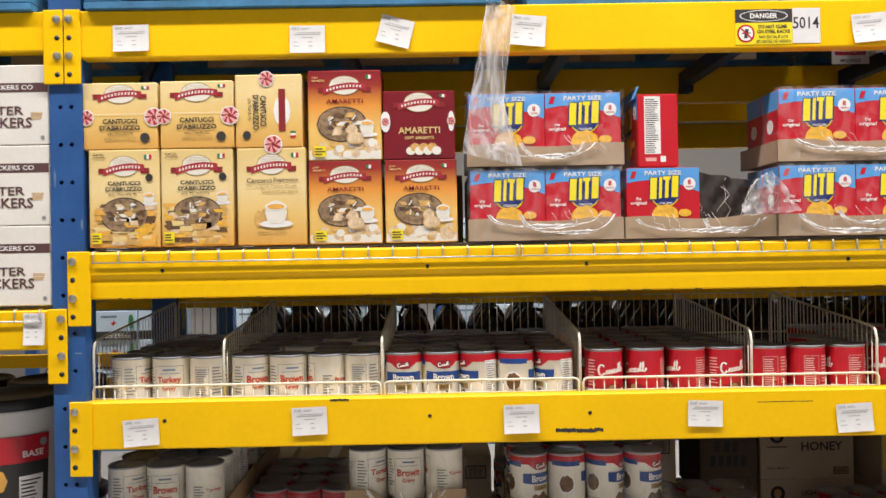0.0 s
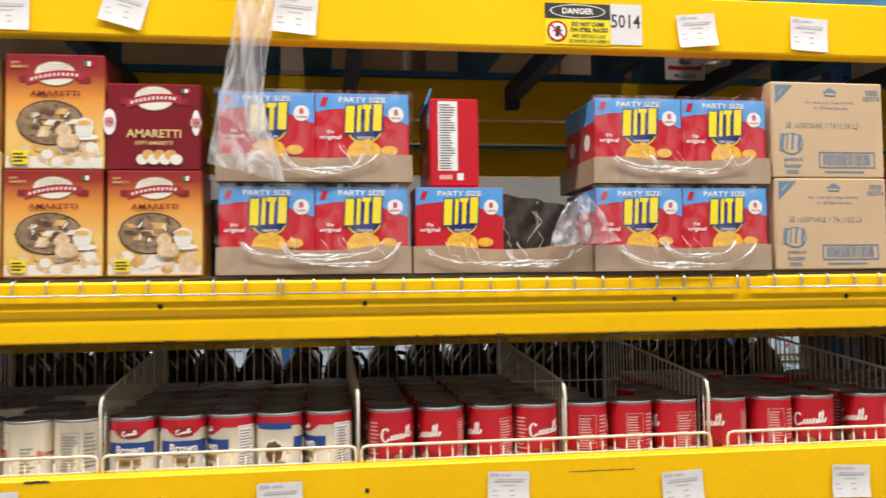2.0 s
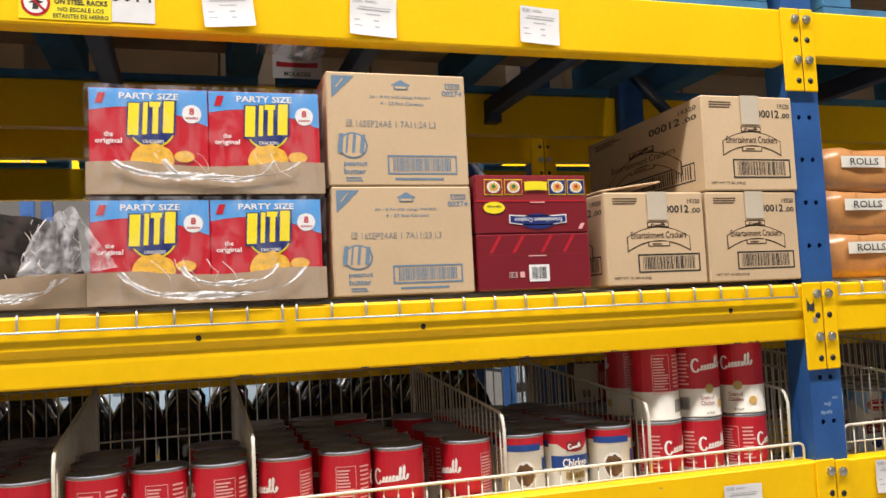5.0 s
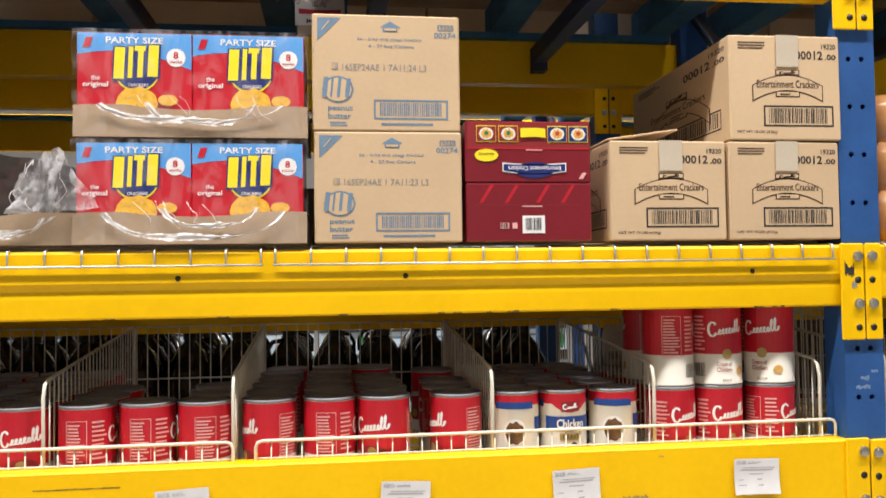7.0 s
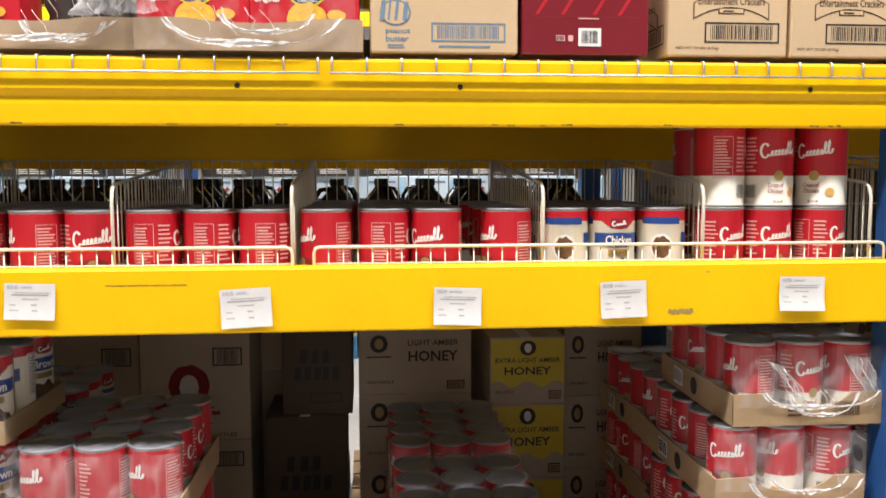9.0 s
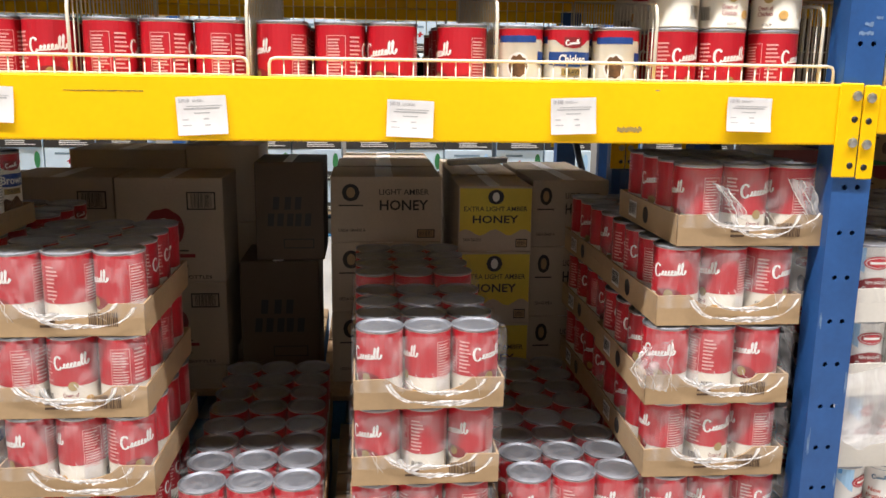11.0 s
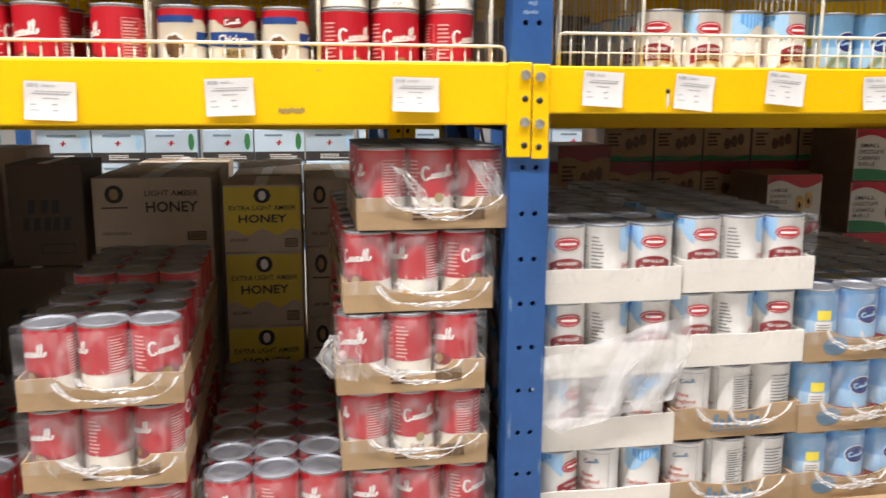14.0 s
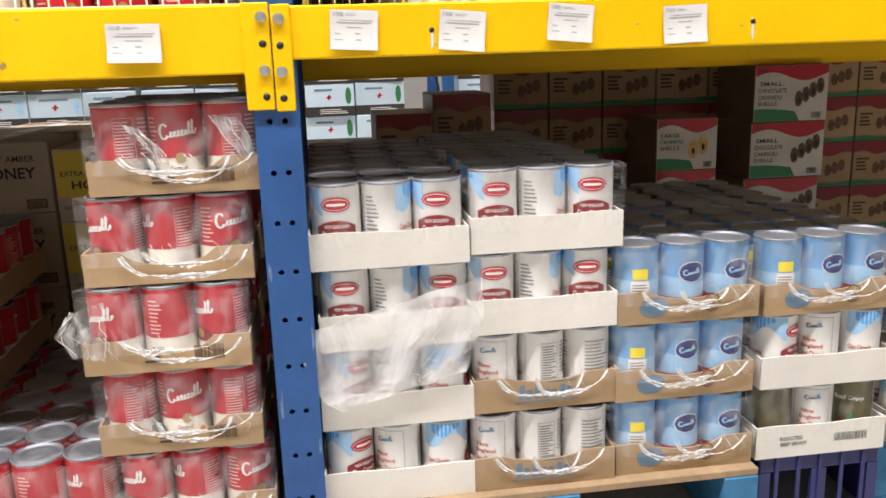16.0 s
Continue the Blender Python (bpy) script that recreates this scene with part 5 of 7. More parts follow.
def cracker_tray(x0, x1, y0, z0, h, d=0.29, seed=1, second=True, label="wrapped brown tray of two red party-size cracker cartons"):
    w = x1 - x0
    root = thing("cracker_tray", label, "cracker tray", "cracker trays", pose(x0, y0, z0))
    part("tray", tray_body(w, d, 0.062, notch=0.006), CARD_GREY, root)
    cw = (w - 0.012) / 2
    for k in range(2 if second else 1):
        cracker_carton(root, 0.006 + cw * k, cw - 0.001, 0.118, h - 0.006, 0.0045, 0.005)
        if second:
            cracker_carton(root, 0.006 + cw * k, cw - 0.001, 0.118, h - 0.006, 0.0045, 0.128)
    if second:
        bm = bmesh.new()
        rnd = random.Random(seed)
        nx, nz = 16, 8
        for side, pl in (("f", lambda u, v: (u * w, -0.003 - 0.002 * math.sin(u * 20 + v * 7) + rnd.uniform(-0.0008, 0.0008), 0.004 + v * h)),
                         ("l", lambda u, v: (-0.003 + rnd.uniform(-0.001, 0.001), u * d, 0.004 + v * h)),
                         ("r", lambda u, v: (w + 0.003 + rnd.uniform(-0.001, 0.001), u * d, 0.004 + v * h)),
                         ("t", lambda u, v: (u * w, v * d, h + 0.004 + rnd.uniform(-0.001, 0.001)))):
            g = [[bm.verts.new(pl(i / nx, j / nz)) for i in range(nx + 1)] for j in range(nz + 1)]
            for j in range(nz):
                for i in range(nx):
                    bm.faces.new((g[j][i], g[j][i + 1], g[j + 1][i + 1], g[j + 1][i])).smooth = True
        bmesh.ops.remove_doubles(bm, verts=bm.verts[:], dist=0.009)
        part("shrink_film", bm, FILM, root, "clear shrink film")
    part("film_edge", film_rim(w, 0.062 if second else 0.05, seed), [STRAND, BUNCHED], root, "bunched white film edge")
    return root


cracker_tray(0.121, 0.563, 2.792, DK, 0.203, seed=41)
cracker_tray(0.120, 0.567, 2.790, 1.843, 0.208, seed=42)
cracker_tray(0.568, 1.000, 2.795, DK, 0.203, seed=43, second=False, label="half-empty torn tray with one red cracker carton")
cracker_tray(1.002, 1.452, 2.785, DK, 0.203, seed=44)
cracker_tray(1.003, 1.455, 2.785, 1.843, 0.209, seed=45)

# a carton turned sideways on top of the open tray, showing its nutrition panel
th, w, h = carton("cracker_carton", "red cracker carton turned sideways, nutrition panel facing out", "cracker carton", 0.612, 0.728, 2.81, 0.215, 1.8355, 2.045, CARTON_RED)
a = Art(on_front(0.0), 0.0004)
rnd = random.Random(4)
a.rect(WHITE, w * 0.16, w * 0.56, h * 0.18, h * 0.97, 1)
a.lines(INK, w * 0.19, w * 0.53, h * 0.2, h * 0.95, 26, rnd, 0.35, 2)
a.rect(PINK, w * 0.18, w * 0.45, h * 0.08, h * 0.13, 1)
a.rect(WHITE, w * 0.55, w * 0.68, h * 0.07, h * 0.15, 1)
a.done("printed_front", th)
a = Art(on_left(0.0), 0.0004)
cracker_face(a, -0.214, 0.212, 0, h, rnd)
a.done("printed_side", th)
bm = bmesh.new()
box(bm, 0.0, 0.004, 0.0, 0.20, 0, 0.04, 0.001)
fl = part("torn_flap", bm, SKY_BLUE, th)
fl.matrix_basis = pose(-0.012, 0.005, h - 0.012, 0, 22, 0)


def barcode_box(a, ink, u0, u1, v0, v1, rnd, fill=None):
    a.frame_(ink, u0, u1, v0, v1, 0.0035, 1)
    a.bars(ink, u0 + 0.012, u1 - 0.012, v0 + 0.007, v1 - 0.006, 34, rnd, 1)


def peanut_box(z0, z1, x0, x1, code, turn=0.0):
    th, w, h = carton("shipping_carton", "tan corrugated carton with slate-blue peanut butter print", "carton", x0, x1, 2.79, 0.42, z0, z1, CARD_TAN, "peanut butter cartons", turn)
    rnd = random.Random(6)
    a = Art(on_front(0.0), 0.0006)
    a.layer = 1
    i = a.slot(GREYBLUE)
    a.strips(GREYBLUE, w * 0.035, w * 0.19, lambda u: h * 0.96 - (w * 0.19 - u) * 0.98, lambda u: h * 0.965, 1)
    a.slab(CARD_TAN, w * 0.06, w * 0.07, h * 0.86, h * 0.94, w * 0.05, 2)
    a.rect(GREYBLUE, w * 0.475, w * 0.575, h * 0.855, h * 0.895, 1)
    a.strips(GREYBLUE, w * 0.455, w * 0.595, lambda u: h * 0.895, lambda u: h * 0.896 + max(0, w * 0.07 - abs(u - w * 0.525)) * 0.55, 2)
    a.rect(CARD_TAN, w * 0.485, w * 0.565, h * 0.865, h * 0.885, 2)
    a.text(GREYBLUE, "30 - 0.93 OZ (26g) PACKS", w * 0.52, h * 0.785, w * 0.44, h * 0.028, 1)
    a.text(GREYBLUE, "4 - 27.9oz Cartons", w * 0.53, h * 0.73, w * 0.31, h * 0.028, 1)
    a.text(GREYBLUE, "19320", w * 0.905, h * 0.90, w * 0.10, h * 0.028, 1)
    a.frame_(GREYBLUE, w * 0.85, w * 0.96, h * 0.875, h * 0.925, 0.0015, 1)
    a.text(GREYBLUE, "00274", w * 0.90, h * 0.835, w * 0.15, h * 0.05, 1, 0.02)
    a.rect(GREY_INK, w * 0.13, w * 0.17, h * 0.52, h * 0.58, 1)
    a.bars(CARD_TAN, w * 0.132, w * 0.168, h * 0.525, h * 0.575, 5, rnd, 2)
    a.text(GREY_INK, code, w * 0.485, h * 0.545, w * 0.57, h * 0.058, 1, 0.0)
    a.disc(GREYBLUE, w * 0.17, h * 0.35, w * 0.105, h * 0.115, 1, 16)
    a.disc(CARD_TAN, w * 0.17, h * 0.35, w * 0.093, h * 0.10, 2, 16)
    for u, ww, hh in ((0.085, 0.022, 0.17), (0.125, 0.009, 0.17), (0.175, 0.014, 0.17), (0.235, 0.02, 0.16)):
        a.slab(GREYBLUE, w * (u - ww), w * (u + ww * 0.4), h * 0.285, h * (0.285 + hh), w * 0.014, 3)
    a.text(GREYBLUE, "peanut", w * 0.185, h * 0.185, w * 0.165, h * 0.05, 1, 0.02)
    a.text(GREYBLUE, "butter", w * 0.18, h * 0.125, w * 0.155, h * 0.05, 1, 0.02)
    a.lines(GREYBLUE, w * 0.115, w * 0.25, h * 0.04, h * 0.085, 2, rnd, 0.5, 1)
    barcode_box(a, GREYBLUE, w * 0.41, w * 0.915, h * 0.10, h * 0.27, rnd)
    a.lines(GREYBLUE, w * 0.46, w * 0.86, h * 0.05, h * 0.08, 1, rnd, 0.6, 1)
    a.done("printed_front", th)


peanut_box(DK, 1.858, 1.467, 1.769, "16SEP24AE 1 7A11:23 L3")
peanut_box(1.860, 2.100, 1.465, 1.768, "16SEP24AE 1 7A11:24 L3", 0.3)


def assorted_box(z0, z1, upside):
    th, w, h = carton("cracker_assortment", "glossy dark red cracker assortment carton" + (", upside down" if upside else ", end flap facing out"), "carton", 1.777 if upside else 1.778, 2.045, 2.79, 0.19, z0, z1, MAROON, "assortment cartons")
    rnd = random.Random(3)
    a = Art(on_front(0.0), 0.0006)
    if upside:
        a.rect(WINE, 0.004, w - 0.004, h * 0.56, h * 0.97, 1)
        a.rect(CARTON_RED, 0.004, w - 0.004, h * 0.545, h * 0.565, 2)
        for u in (0.165, 0.34, 0.73, 0.90):
            a.rect(LEMON, w * (u - 0.078), w * (u + 0.078), h * 0.655, h * 0.925, 3)
            a.rect(NAVY if u > 0.5 else WINE, w * (u - 0.074), w * (u + 0.074), h * 0.67, h * 0.91, 4)
            a.disc(CREAM, w * u, h * 0.79, w * 0.058, h * 0.10, 5, 12)
            a.disc(AMBER, w * u, h * 0.79, w * 0.04, h * 0.07, 6, 10, 0.3)
            a.disc(GREEN if u < 0.5 else TEXT_RED, w * u, h * 0.80, w * 0.018, h * 0.035, 7, 8, 0.3)
        a.strips(LEMON, w * 0.435, w * 0.635, lambda u: h * 0.74 - 2 * (u - w * 0.535) ** 2, lambda u: h * 0.89 - 2 * (u - w * 0.535) ** 2, 8)
        a.disc(LEMON, w * 0.165, h * 0.44, w * 0.095, h * 0.10, 3)
        a.text(INK, "SERVING", w * 0.165, h * 0.46, w * 0.12, h * 0.035, 4, turn=180)
        a.disc(NAVY, w * 0.545, h * 0.20, w * 0.155, h * 0.13, 3)
        a.strips(WHITE, w * 0.29, w * 0.80, lambda u: h * 0.13 + 1.2 * (u - w * 0.545) ** 2, lambda u: h * 0.30 + 0.6 * (u - w * 0.545) ** 2, 10)
        a.layer = 4
        a.strips(NAVY, w * 0.30, w * 0.79, lambda u: h * 0.15 + 1.2 * (u - w * 0.545) ** 2, lambda u: h * 0.28 + 0.6 * (u - w * 0.545) ** 2, 10)
        a.text(WHITE, "Entertainment Crackers", w * 0.545, h * 0.225, w * 0.42, h * 0.075, 6, 0.01, turn=180)
        a.rect(PINK, w * 0.48, w * 0.61, h * 0.52, h * 0.54, 3)
        a.slab(PINK, w * 0.90, w * 0.935, h * 0.06, h * 0.16, w * 0.03, 3)
    else:
        a.rect(WINE, w * 0.07, w * 0.93, h * 0.62, h * 0.63, 1)
        a.rect(PINK, w * 0.44, w * 0.60, h * 0.59, h * 0.61, 2)
        a.rect(WHITE, w * 0.44, w * 0.62, h * 0.14, h * 0.44, 2)
        a.bars(INK, w * 0.465, w * 0.595, h * 0.19, h * 0.40, 14, rnd, 3)
        a.rect(PINK, w * 0.265, w * 0.335, h * 0.22, h * 0.32, 2)
        a.bars(INK, w * 0.27, w * 0.33, h * 0.23, h * 0.31, 5, rnd, 3)
        a.rect(PINK, w * 0.36, w * 0.40, h * 0.22, h * 0.32, 2)
        for u in (0.1, 0.3, 0.55, 0.75):
            a.slab(RED, w * u, w * (u + 0.03), h * 0.66, h * 0.97, w * 0.09, 1)
    a.done("printed_front", th)


assorted_box(DK, 1.7535, False)
assorted_box(1.7545, 1.883, True)


def cracker_case(x0, x1, z0, z1, depth=0.36, flap=False, turn=0.0):
    th, w, h = carton("shipping_carton", "tan corrugated cracker case with black print" + (", one top flap open" if flap else ", taped shut"), "carton", x0, x1, 2.79, depth, z0, z1, CARD_TAN, "cracker cases", turn)
    rnd = random.Random(12)
    for face, wid in ((0, w), (1, depth)):
        a = Art(on_front(0.0) if face == 0 else on_left(0.0), 0.0006)
        o = 0 if face == 0 else -depth
        a.lines(BROWN_INK, o + wid * 0.08, o + wid * 0.36, h * 0.87, h * 0.95, 3, rnd, 0.5, 1)
        a.text(INK, "19320", o + wid * 0.90, h * 0.90, wid * 0.13, h * 0.05, 1)
        a.text(INK, "00012", o + wid * 0.72, h * 0.815, wid * 0.25, h * 0.085, 1, 0.02)
        a.text(INK, ".00", o + wid * 0.915, h * 0.80, wid * 0.10, h * 0.055, 1, 0.02)
        a.layer = 1
        cx = o + wid * 0.52
        arc = lambda u: 0.9 * (u - cx) ** 2 / wid
        a.strips(BROWN_INK, o + wid * 0.20, o + wid * 0.84, lambda u: h * 0.465 - arc(u), lambda u: h * 0.625 - arc(u), 12)
        a.rect(BROWN_INK, o + wid * 0.41, o + wid * 0.63, h * 0.41, h * 0.675)
        a.layer = 2
        a.strips(CARD_TAN, o + wid * 0.21, o + wid * 0.83, lambda u: h * 0.477 - arc(u), lambda u: h * 0.613 - arc(u), 12)
        a.rect(CARD_TAN, o + wid * 0.42, o + wid * 0.62, h * 0.42, h * 0.46)
        a.rect(CARD_TAN, o + wid * 0.42, o + wid * 0.62, h * 0.63, h * 0.665)
        script(a, BROWN_INK, cx, h * 0.645, wid * 0.15, h * 0.025, 3)
        a.text(BROWN_INK, "Entertainment Crackers", cx, h * 0.535, wid * 0.56, h * 0.075, 3, 0.01)
        a.lines(BROWN_INK, o + wid * 0.45, o + wid * 0.59, h * 0.43, h * 0.45, 1, rnd, 0.7, 3)
        barcode_box(a, INK, o + wid * 0.30, o + wid * 0.93, h * 0.13, h * 0.33, rnd)
        a.text(BROWN_INK, "NET WT 10 LBS (4.5kg)", o + wid * 0.24, h * 0.075, wid * 0.36, h * 0.035, 1)
        a.done("printed_front" if face == 0 else "printed_side", th)
    bm = bmesh.new()
    box(bm, w * 0.42, w * 0.62, -0.0022, -0.0018, h * 0.70, h + 0.001)
    if not flap:
        box(bm, w * 0.42, w * 0.62, -0.002, depth, h + 0.0008, h + 0.0012)
    part("packing_tape", bm, MATS["tape"], th, "shiny clear packing tape")
    if flap:
        o = part("open_flap", one_box(0, w * 0.62, 0, 0.13, 0, 0.004, 0.001), CARD_TAN, th)
        o.matrix_basis = pose(0.002, 0.02, h + 0.004, 0, -8, 0)
    return th


mat("tape", (0.60, 0.52, 0.40), 0.15, var=0.1, coat=0.5)
cracker_case(2.088, 2.346, DK, 1.844, 0.42, True)
cracker_case(2.354, 2.610, DK, 1.844, 0.42)
cracker_case(2.360, 2.617, 1.848, 2.078, 0.60, turn=-0.6)


def oyster_case(z0, z1):
    th, w, h = carton("shipping_carton", "white cracker case with dark brown band", "carton", -1.46, -1.066, 2.80, 0.4, z0, z1, CARD_WHITE, "white cracker cases")
    rnd = random.Random(5)
    a = Art(on_front(0.0), 0.0006)
    a.rect(MATS["dark_band"], 0.002, w - 0.002, h * 0.66, h * 0.775, 1)
    a.text(WHITE, "CRACKERS CO", w * 0.70, h * 0.72, w * 0.38, h * 0.06, 2, 0.02)
    a.text(MATS["dark_band"], "OYSTER", w * 0.62, h * 0.43, w * 0.40, h * 0.11, 2, 0.02)
    a.text(MATS["dark_band"], "CRACKERS", w * 0.62, h * 0.28, w * 0.52, h * 0.13, 2, 0.02)
    a.lines(BISCUIT, w * 0.87, w * 0.96, h * 0.32, h * 0.42, 4, rnd, 0.4, 2)
    a.disc(GREY_INK, w * 0.955, h * 0.09, 0.006, 0.006, 2, 8)
    a.done("printed_front", th)


mat("dark_band", (0.10, 0.045, 0.045), 0.6)
for k in range(3):
    oyster_case(1.470 + 0.2285 * k, 1.470 + 0.2285 * (k + 1) - 0.001)


def bucket(x, y, z, group="food buckets"):
    th = thing("food_bucket", "white plastic bucket with black lid and red label", "bucket", group, pose(x, y, z, 0, 0, 20))
    bm = bmesh.new()
    lathe(bm, [(0.0, 0.0), (0.128, 0.0), (0.132, 0.004), (0.147, 0.33), (0.153, 0.331), (0.153, 0.345), (0.148, 0.348)], 32)
    part("pail", bm, BUCKET, th)
    bm = bmesh.new()
    lathe(bm, [(0.150, 0.345), (0.158, 0.346), (0.158, 0.375), (0.152, 0.380), (0.143, 0.380), (0.140, 0.372), (0.0, 0.372)], 32)
    part("lid", bm, BLACK, th)
    a = Art(lambda u, v, e: ((0.1335 + v * 0.044 + e) * math.sin(u / 0.14), -(0.1335 + v * 0.044 + e) * math.cos(u / 0.14), v), 0.0008, 0.02)
    rnd = random.Random(4)
    a.rect(INK, -0.14, 0.14, 0.05, 0.27, 1)
    a.rect(RED, -0.14, 0.14, 0.19, 0.27, 2)
    a.disc(AMBER, -0.05, 0.14, 0.07, 0.045, 2, 12, 0.2)
    a.rect(WHITE, 0.05, 0.12, 0.06, 0.15, 2)
    a.lines(INK, 0.055, 0.115, 0.065, 0.145, 7, rnd, 0.4, 3)
    a.text(WHITE, "BASE", 0.09, 0.215, 0.06, 0.02, 3, 0.02)
    a.disc(GREY_INK, 0.12, 0.245, 0.012, 0.012, 3, 8)
    a.done("printed_label", th)
    return th


pallet(-2.4, -1.09, 2.80, 3.66, PT - 0.0005, BLUE_WOOD, "blue wooden pallet under stacked buckets")
BK = None
for j in range(2):
    for i in range(3):
        for k in range(3):
            m = pose(-1.30 - 0.325 * i, 3.02 + 0.33 * j, PT + 0.3815 * k, 0, 0, 30 * i + 15)
            if BK is None:
                BK = bucket(0, 0, 0)
                BK.matrix_basis = m
            else:
                copy_thing(BK, m)

# ---- tags and signs on the beams ----
tag_rnd = random.Random(14)


def price_tag(x0, z1, w=0.100, h=0.080, lean=0.0, y=Y0):
    th = thing("price_tag", "white paper price tag taped to the yellow beam", "price tag", "price tags", pose(x0 + w / 2, y - 0.0015, z1 - h / 2, 0, lean, 0))
    s = tag_rnd.uniform(0.6, 1.4)
    curl = lambda u, v: -0.0008 - s * 0.004 * max(0, 0.1 - v / h) ** 2 * 4 - s * 0.0025 * max(0, abs(u / w) - 0.3) ** 2 * 20
    bm = bmesh.new()
    n = 8
    g = [[bm.verts.new(((i / n - 0.5) * w, curl((i / n - 0.5) * w, (j / 5 - 0.5) * h), (j / 5 - 0.5) * h)) for i in range(n + 1)] for j in range(6)]
    for j in range(5):
        for i in range(n):
            bm.faces.new((g[j][i], g[j][i + 1], g[j + 1][i + 1], g[j + 1][i])).smooth = True
    part("paper", bm, PAPER, th)
    a = Art(lambda u, v, e: (u, curl(u, v) - e, v), 0.0004, 0.012)
    a.bars(TAG_INK, -w * 0.44, -w * 0.22, h * 0.34, h * 0.44, 9, tag_rnd, 1)
    a.lines(TAG_INK, -w * 0.18, w * 0.1, h * 0.36, h * 0.43, 2, tag_rnd, 0.35, 1)
    a.rect(TAG_INK, -w * 0.36, w * 0.36, h * 0.165, h * 0.195)
    a.rect(TAG_INK, -w * 0.30, w * 0.40, h * 0.235, h * 0.25)
    a.rect(TAG_INK, -w * 0.16, w * 0.16, h * 0.05, h * 0.075)
    a.rect(TAG_INK, -w * 0.40, -w * 0.28, -h * 0.11, -h * 0.085)
    a.rect(TAG_INK, w * 0.02, w * 0.13, -h * 0.11, -h * 0.075)
    a.rect(TAG_INK, -w * 0.40, -w * 0.22, -h * 0.26, -h * 0.235)
    a.rect(TAG_INK, w * 0.04, w * 0.15, -h * 0.27, -h * 0.235)
    a.done("print", th)


for x0, z1, w, h, lean in ((-0.876, 2.260, 0.101, 0.075, -1), (-0.377, 2.251, 0.100, 0.078, 0), (-0.125, 2.270, 0.095, 0.080, 15), (0.250, 2.271, 0.099, 0.088, 5), (1.223, 2.262, 0.100, 0.082, -5), (1.52, 2.262, 0.100, 0.085, 3), (1.905, 2.265, 0.095, 0.085, 3),
                           (-0.864, 1.145, 0.101, 0.075, -4), (-0.388, 1.170, 0.099, 0.078, -2), (0.211, 1.166, 0.100, 0.080, -1), (0.734, 1.168, 0.098, 0.073, 2), (1.157, 1.152, 0.103, 0.080, -3),
                           (1.594, 1.148, 0.100, 0.078, 2), (1.95, 1.157, 0.100, 0.078, -2), (2.345, 1.162, 0.102, 0.074, 1),
                           (2.778, 1.178, 0.096, 0.078, 3), (3.000, 1.172, 0.096, 0.080, 5), (3.230, 1.180, 0.098, 0.076, 5), (3.484, 1.172, 0.098, 0.078, -2)):
    price_tag(x0, z1, w, h, lean)
price_tag(-1.14, 1.45, 0.06, 0.09, 0)

sign = thing("warning_sign", "yellow and black danger sign stuck on the top beam", "warning sign", "", pose(0.890, Y0 - 0.001, 2.178))
part("sheet", one_box(0, 0.163, -0.0006, 0.0, 0, 0.100), LEMON, sign)
a = Art(on_front(-0.0006), 0.0003)
a.rect(INK, 0, 0.163, 0.062, 0.100, 1)
a.disc(WHITE, 0.0815, 0.081, 0.070, 0.0165, 2, 22)
a.disc(INK, 0.0815, 0.081, 0.067, 0.0145, 3, 22)
a.text(WHITE, "DANGER", 0.0815, 0.081, 0.078, 0.015, 4, 0.03)
a.disc(RED, 0.030, 0.031, 0.0255, 0.0255, 2, 22)
a.disc(WHITE, 0.030, 0.031, 0.0205, 0.0205, 3, 22)
a.slab(INK, 0.024, 0.034, 0.018, 0.044, 0.004, 4)
a.slab(INK, 0.018, 0.040, 0.030, 0.034, 0.004, 4)
a.slab(RED, 0.012, 0.017, 0.046, 0.050, 0.0, 5)
a.slab(RED, 0.043, 0.049, 0.016, 0.046, -0.030, 5)
a.text(INK, "DO NOT CLIMB", 0.107, 0.050, 0.082, 0.0105, 2, 0.03)
a.text(INK, "ON STEEL RACKS", 0.109, 0.036, 0.094, 0.0105, 2, 0.03)
a.text(INK, "NO ESCALE LOS", 0.109, 0.021, 0.082, 0.0085, 2)
a.text(INK, "ESTANTES DE HIERRO", 0.109, 0.008, 0.098, 0.0085, 2)
a.done("print", sign)
num = thing("rack_number", "white card with handwritten rack number", "number card", "", pose(1.054, Y0 - 0.001, 2.180))
part("card", one_box(0, 0.079, -0.0006, 0.0, 0, 0.100, 0.0), PAPER, num)
a = Art(on_front(-0.0006), 0.0004)
a.text(INK, "5014", 0.038, 0.058, 0.074, 0.034, 1, 0.01)
a.done("handwriting", num)

# scuffs and pen marks on the beams
for x, z, w, h, m in ((0.358, 1.085, 0.135, 0.010, INK), (-0.28, 1.186, 0.052, 0.006, INK), (0.93, 1.160, 0.16, 0.0016, BROWN_INK), (2.10, 1.085, 0.055, 0.010, GOLD), (2.985 - 0.002, 1.10, 0.006, 0.042, PAPER), (3.687, 1.10, 0.006, 0.042, PAPER)):
    a = Art(on_front(Y0 - 0.0004), 0.0003)
    a.layer = 1
    rnd = random.Random(int(x * 100))
    wob = [rnd.uniform(-0.25, 0.25) for k in range(40)]
    a.strips(m, x, x + w, lambda u: z + h * wob[int((u - x) / w * 38)], lambda u: z + h * (1 + wob[1 + int((u - x) / w * 38)]), 30 if w > 0.01 else 2)
    tagged(a.done("beam_scuff", None), "rubbed dark mark on the yellow beam", "scuff mark", "beam marks", "structure")


PALE_SCUFF = mat("pale_blue_scuff", (0.16, 0.26, 0.44), 0.6, var=0.3, scale=60)
mark_rnd = random.Random(77)


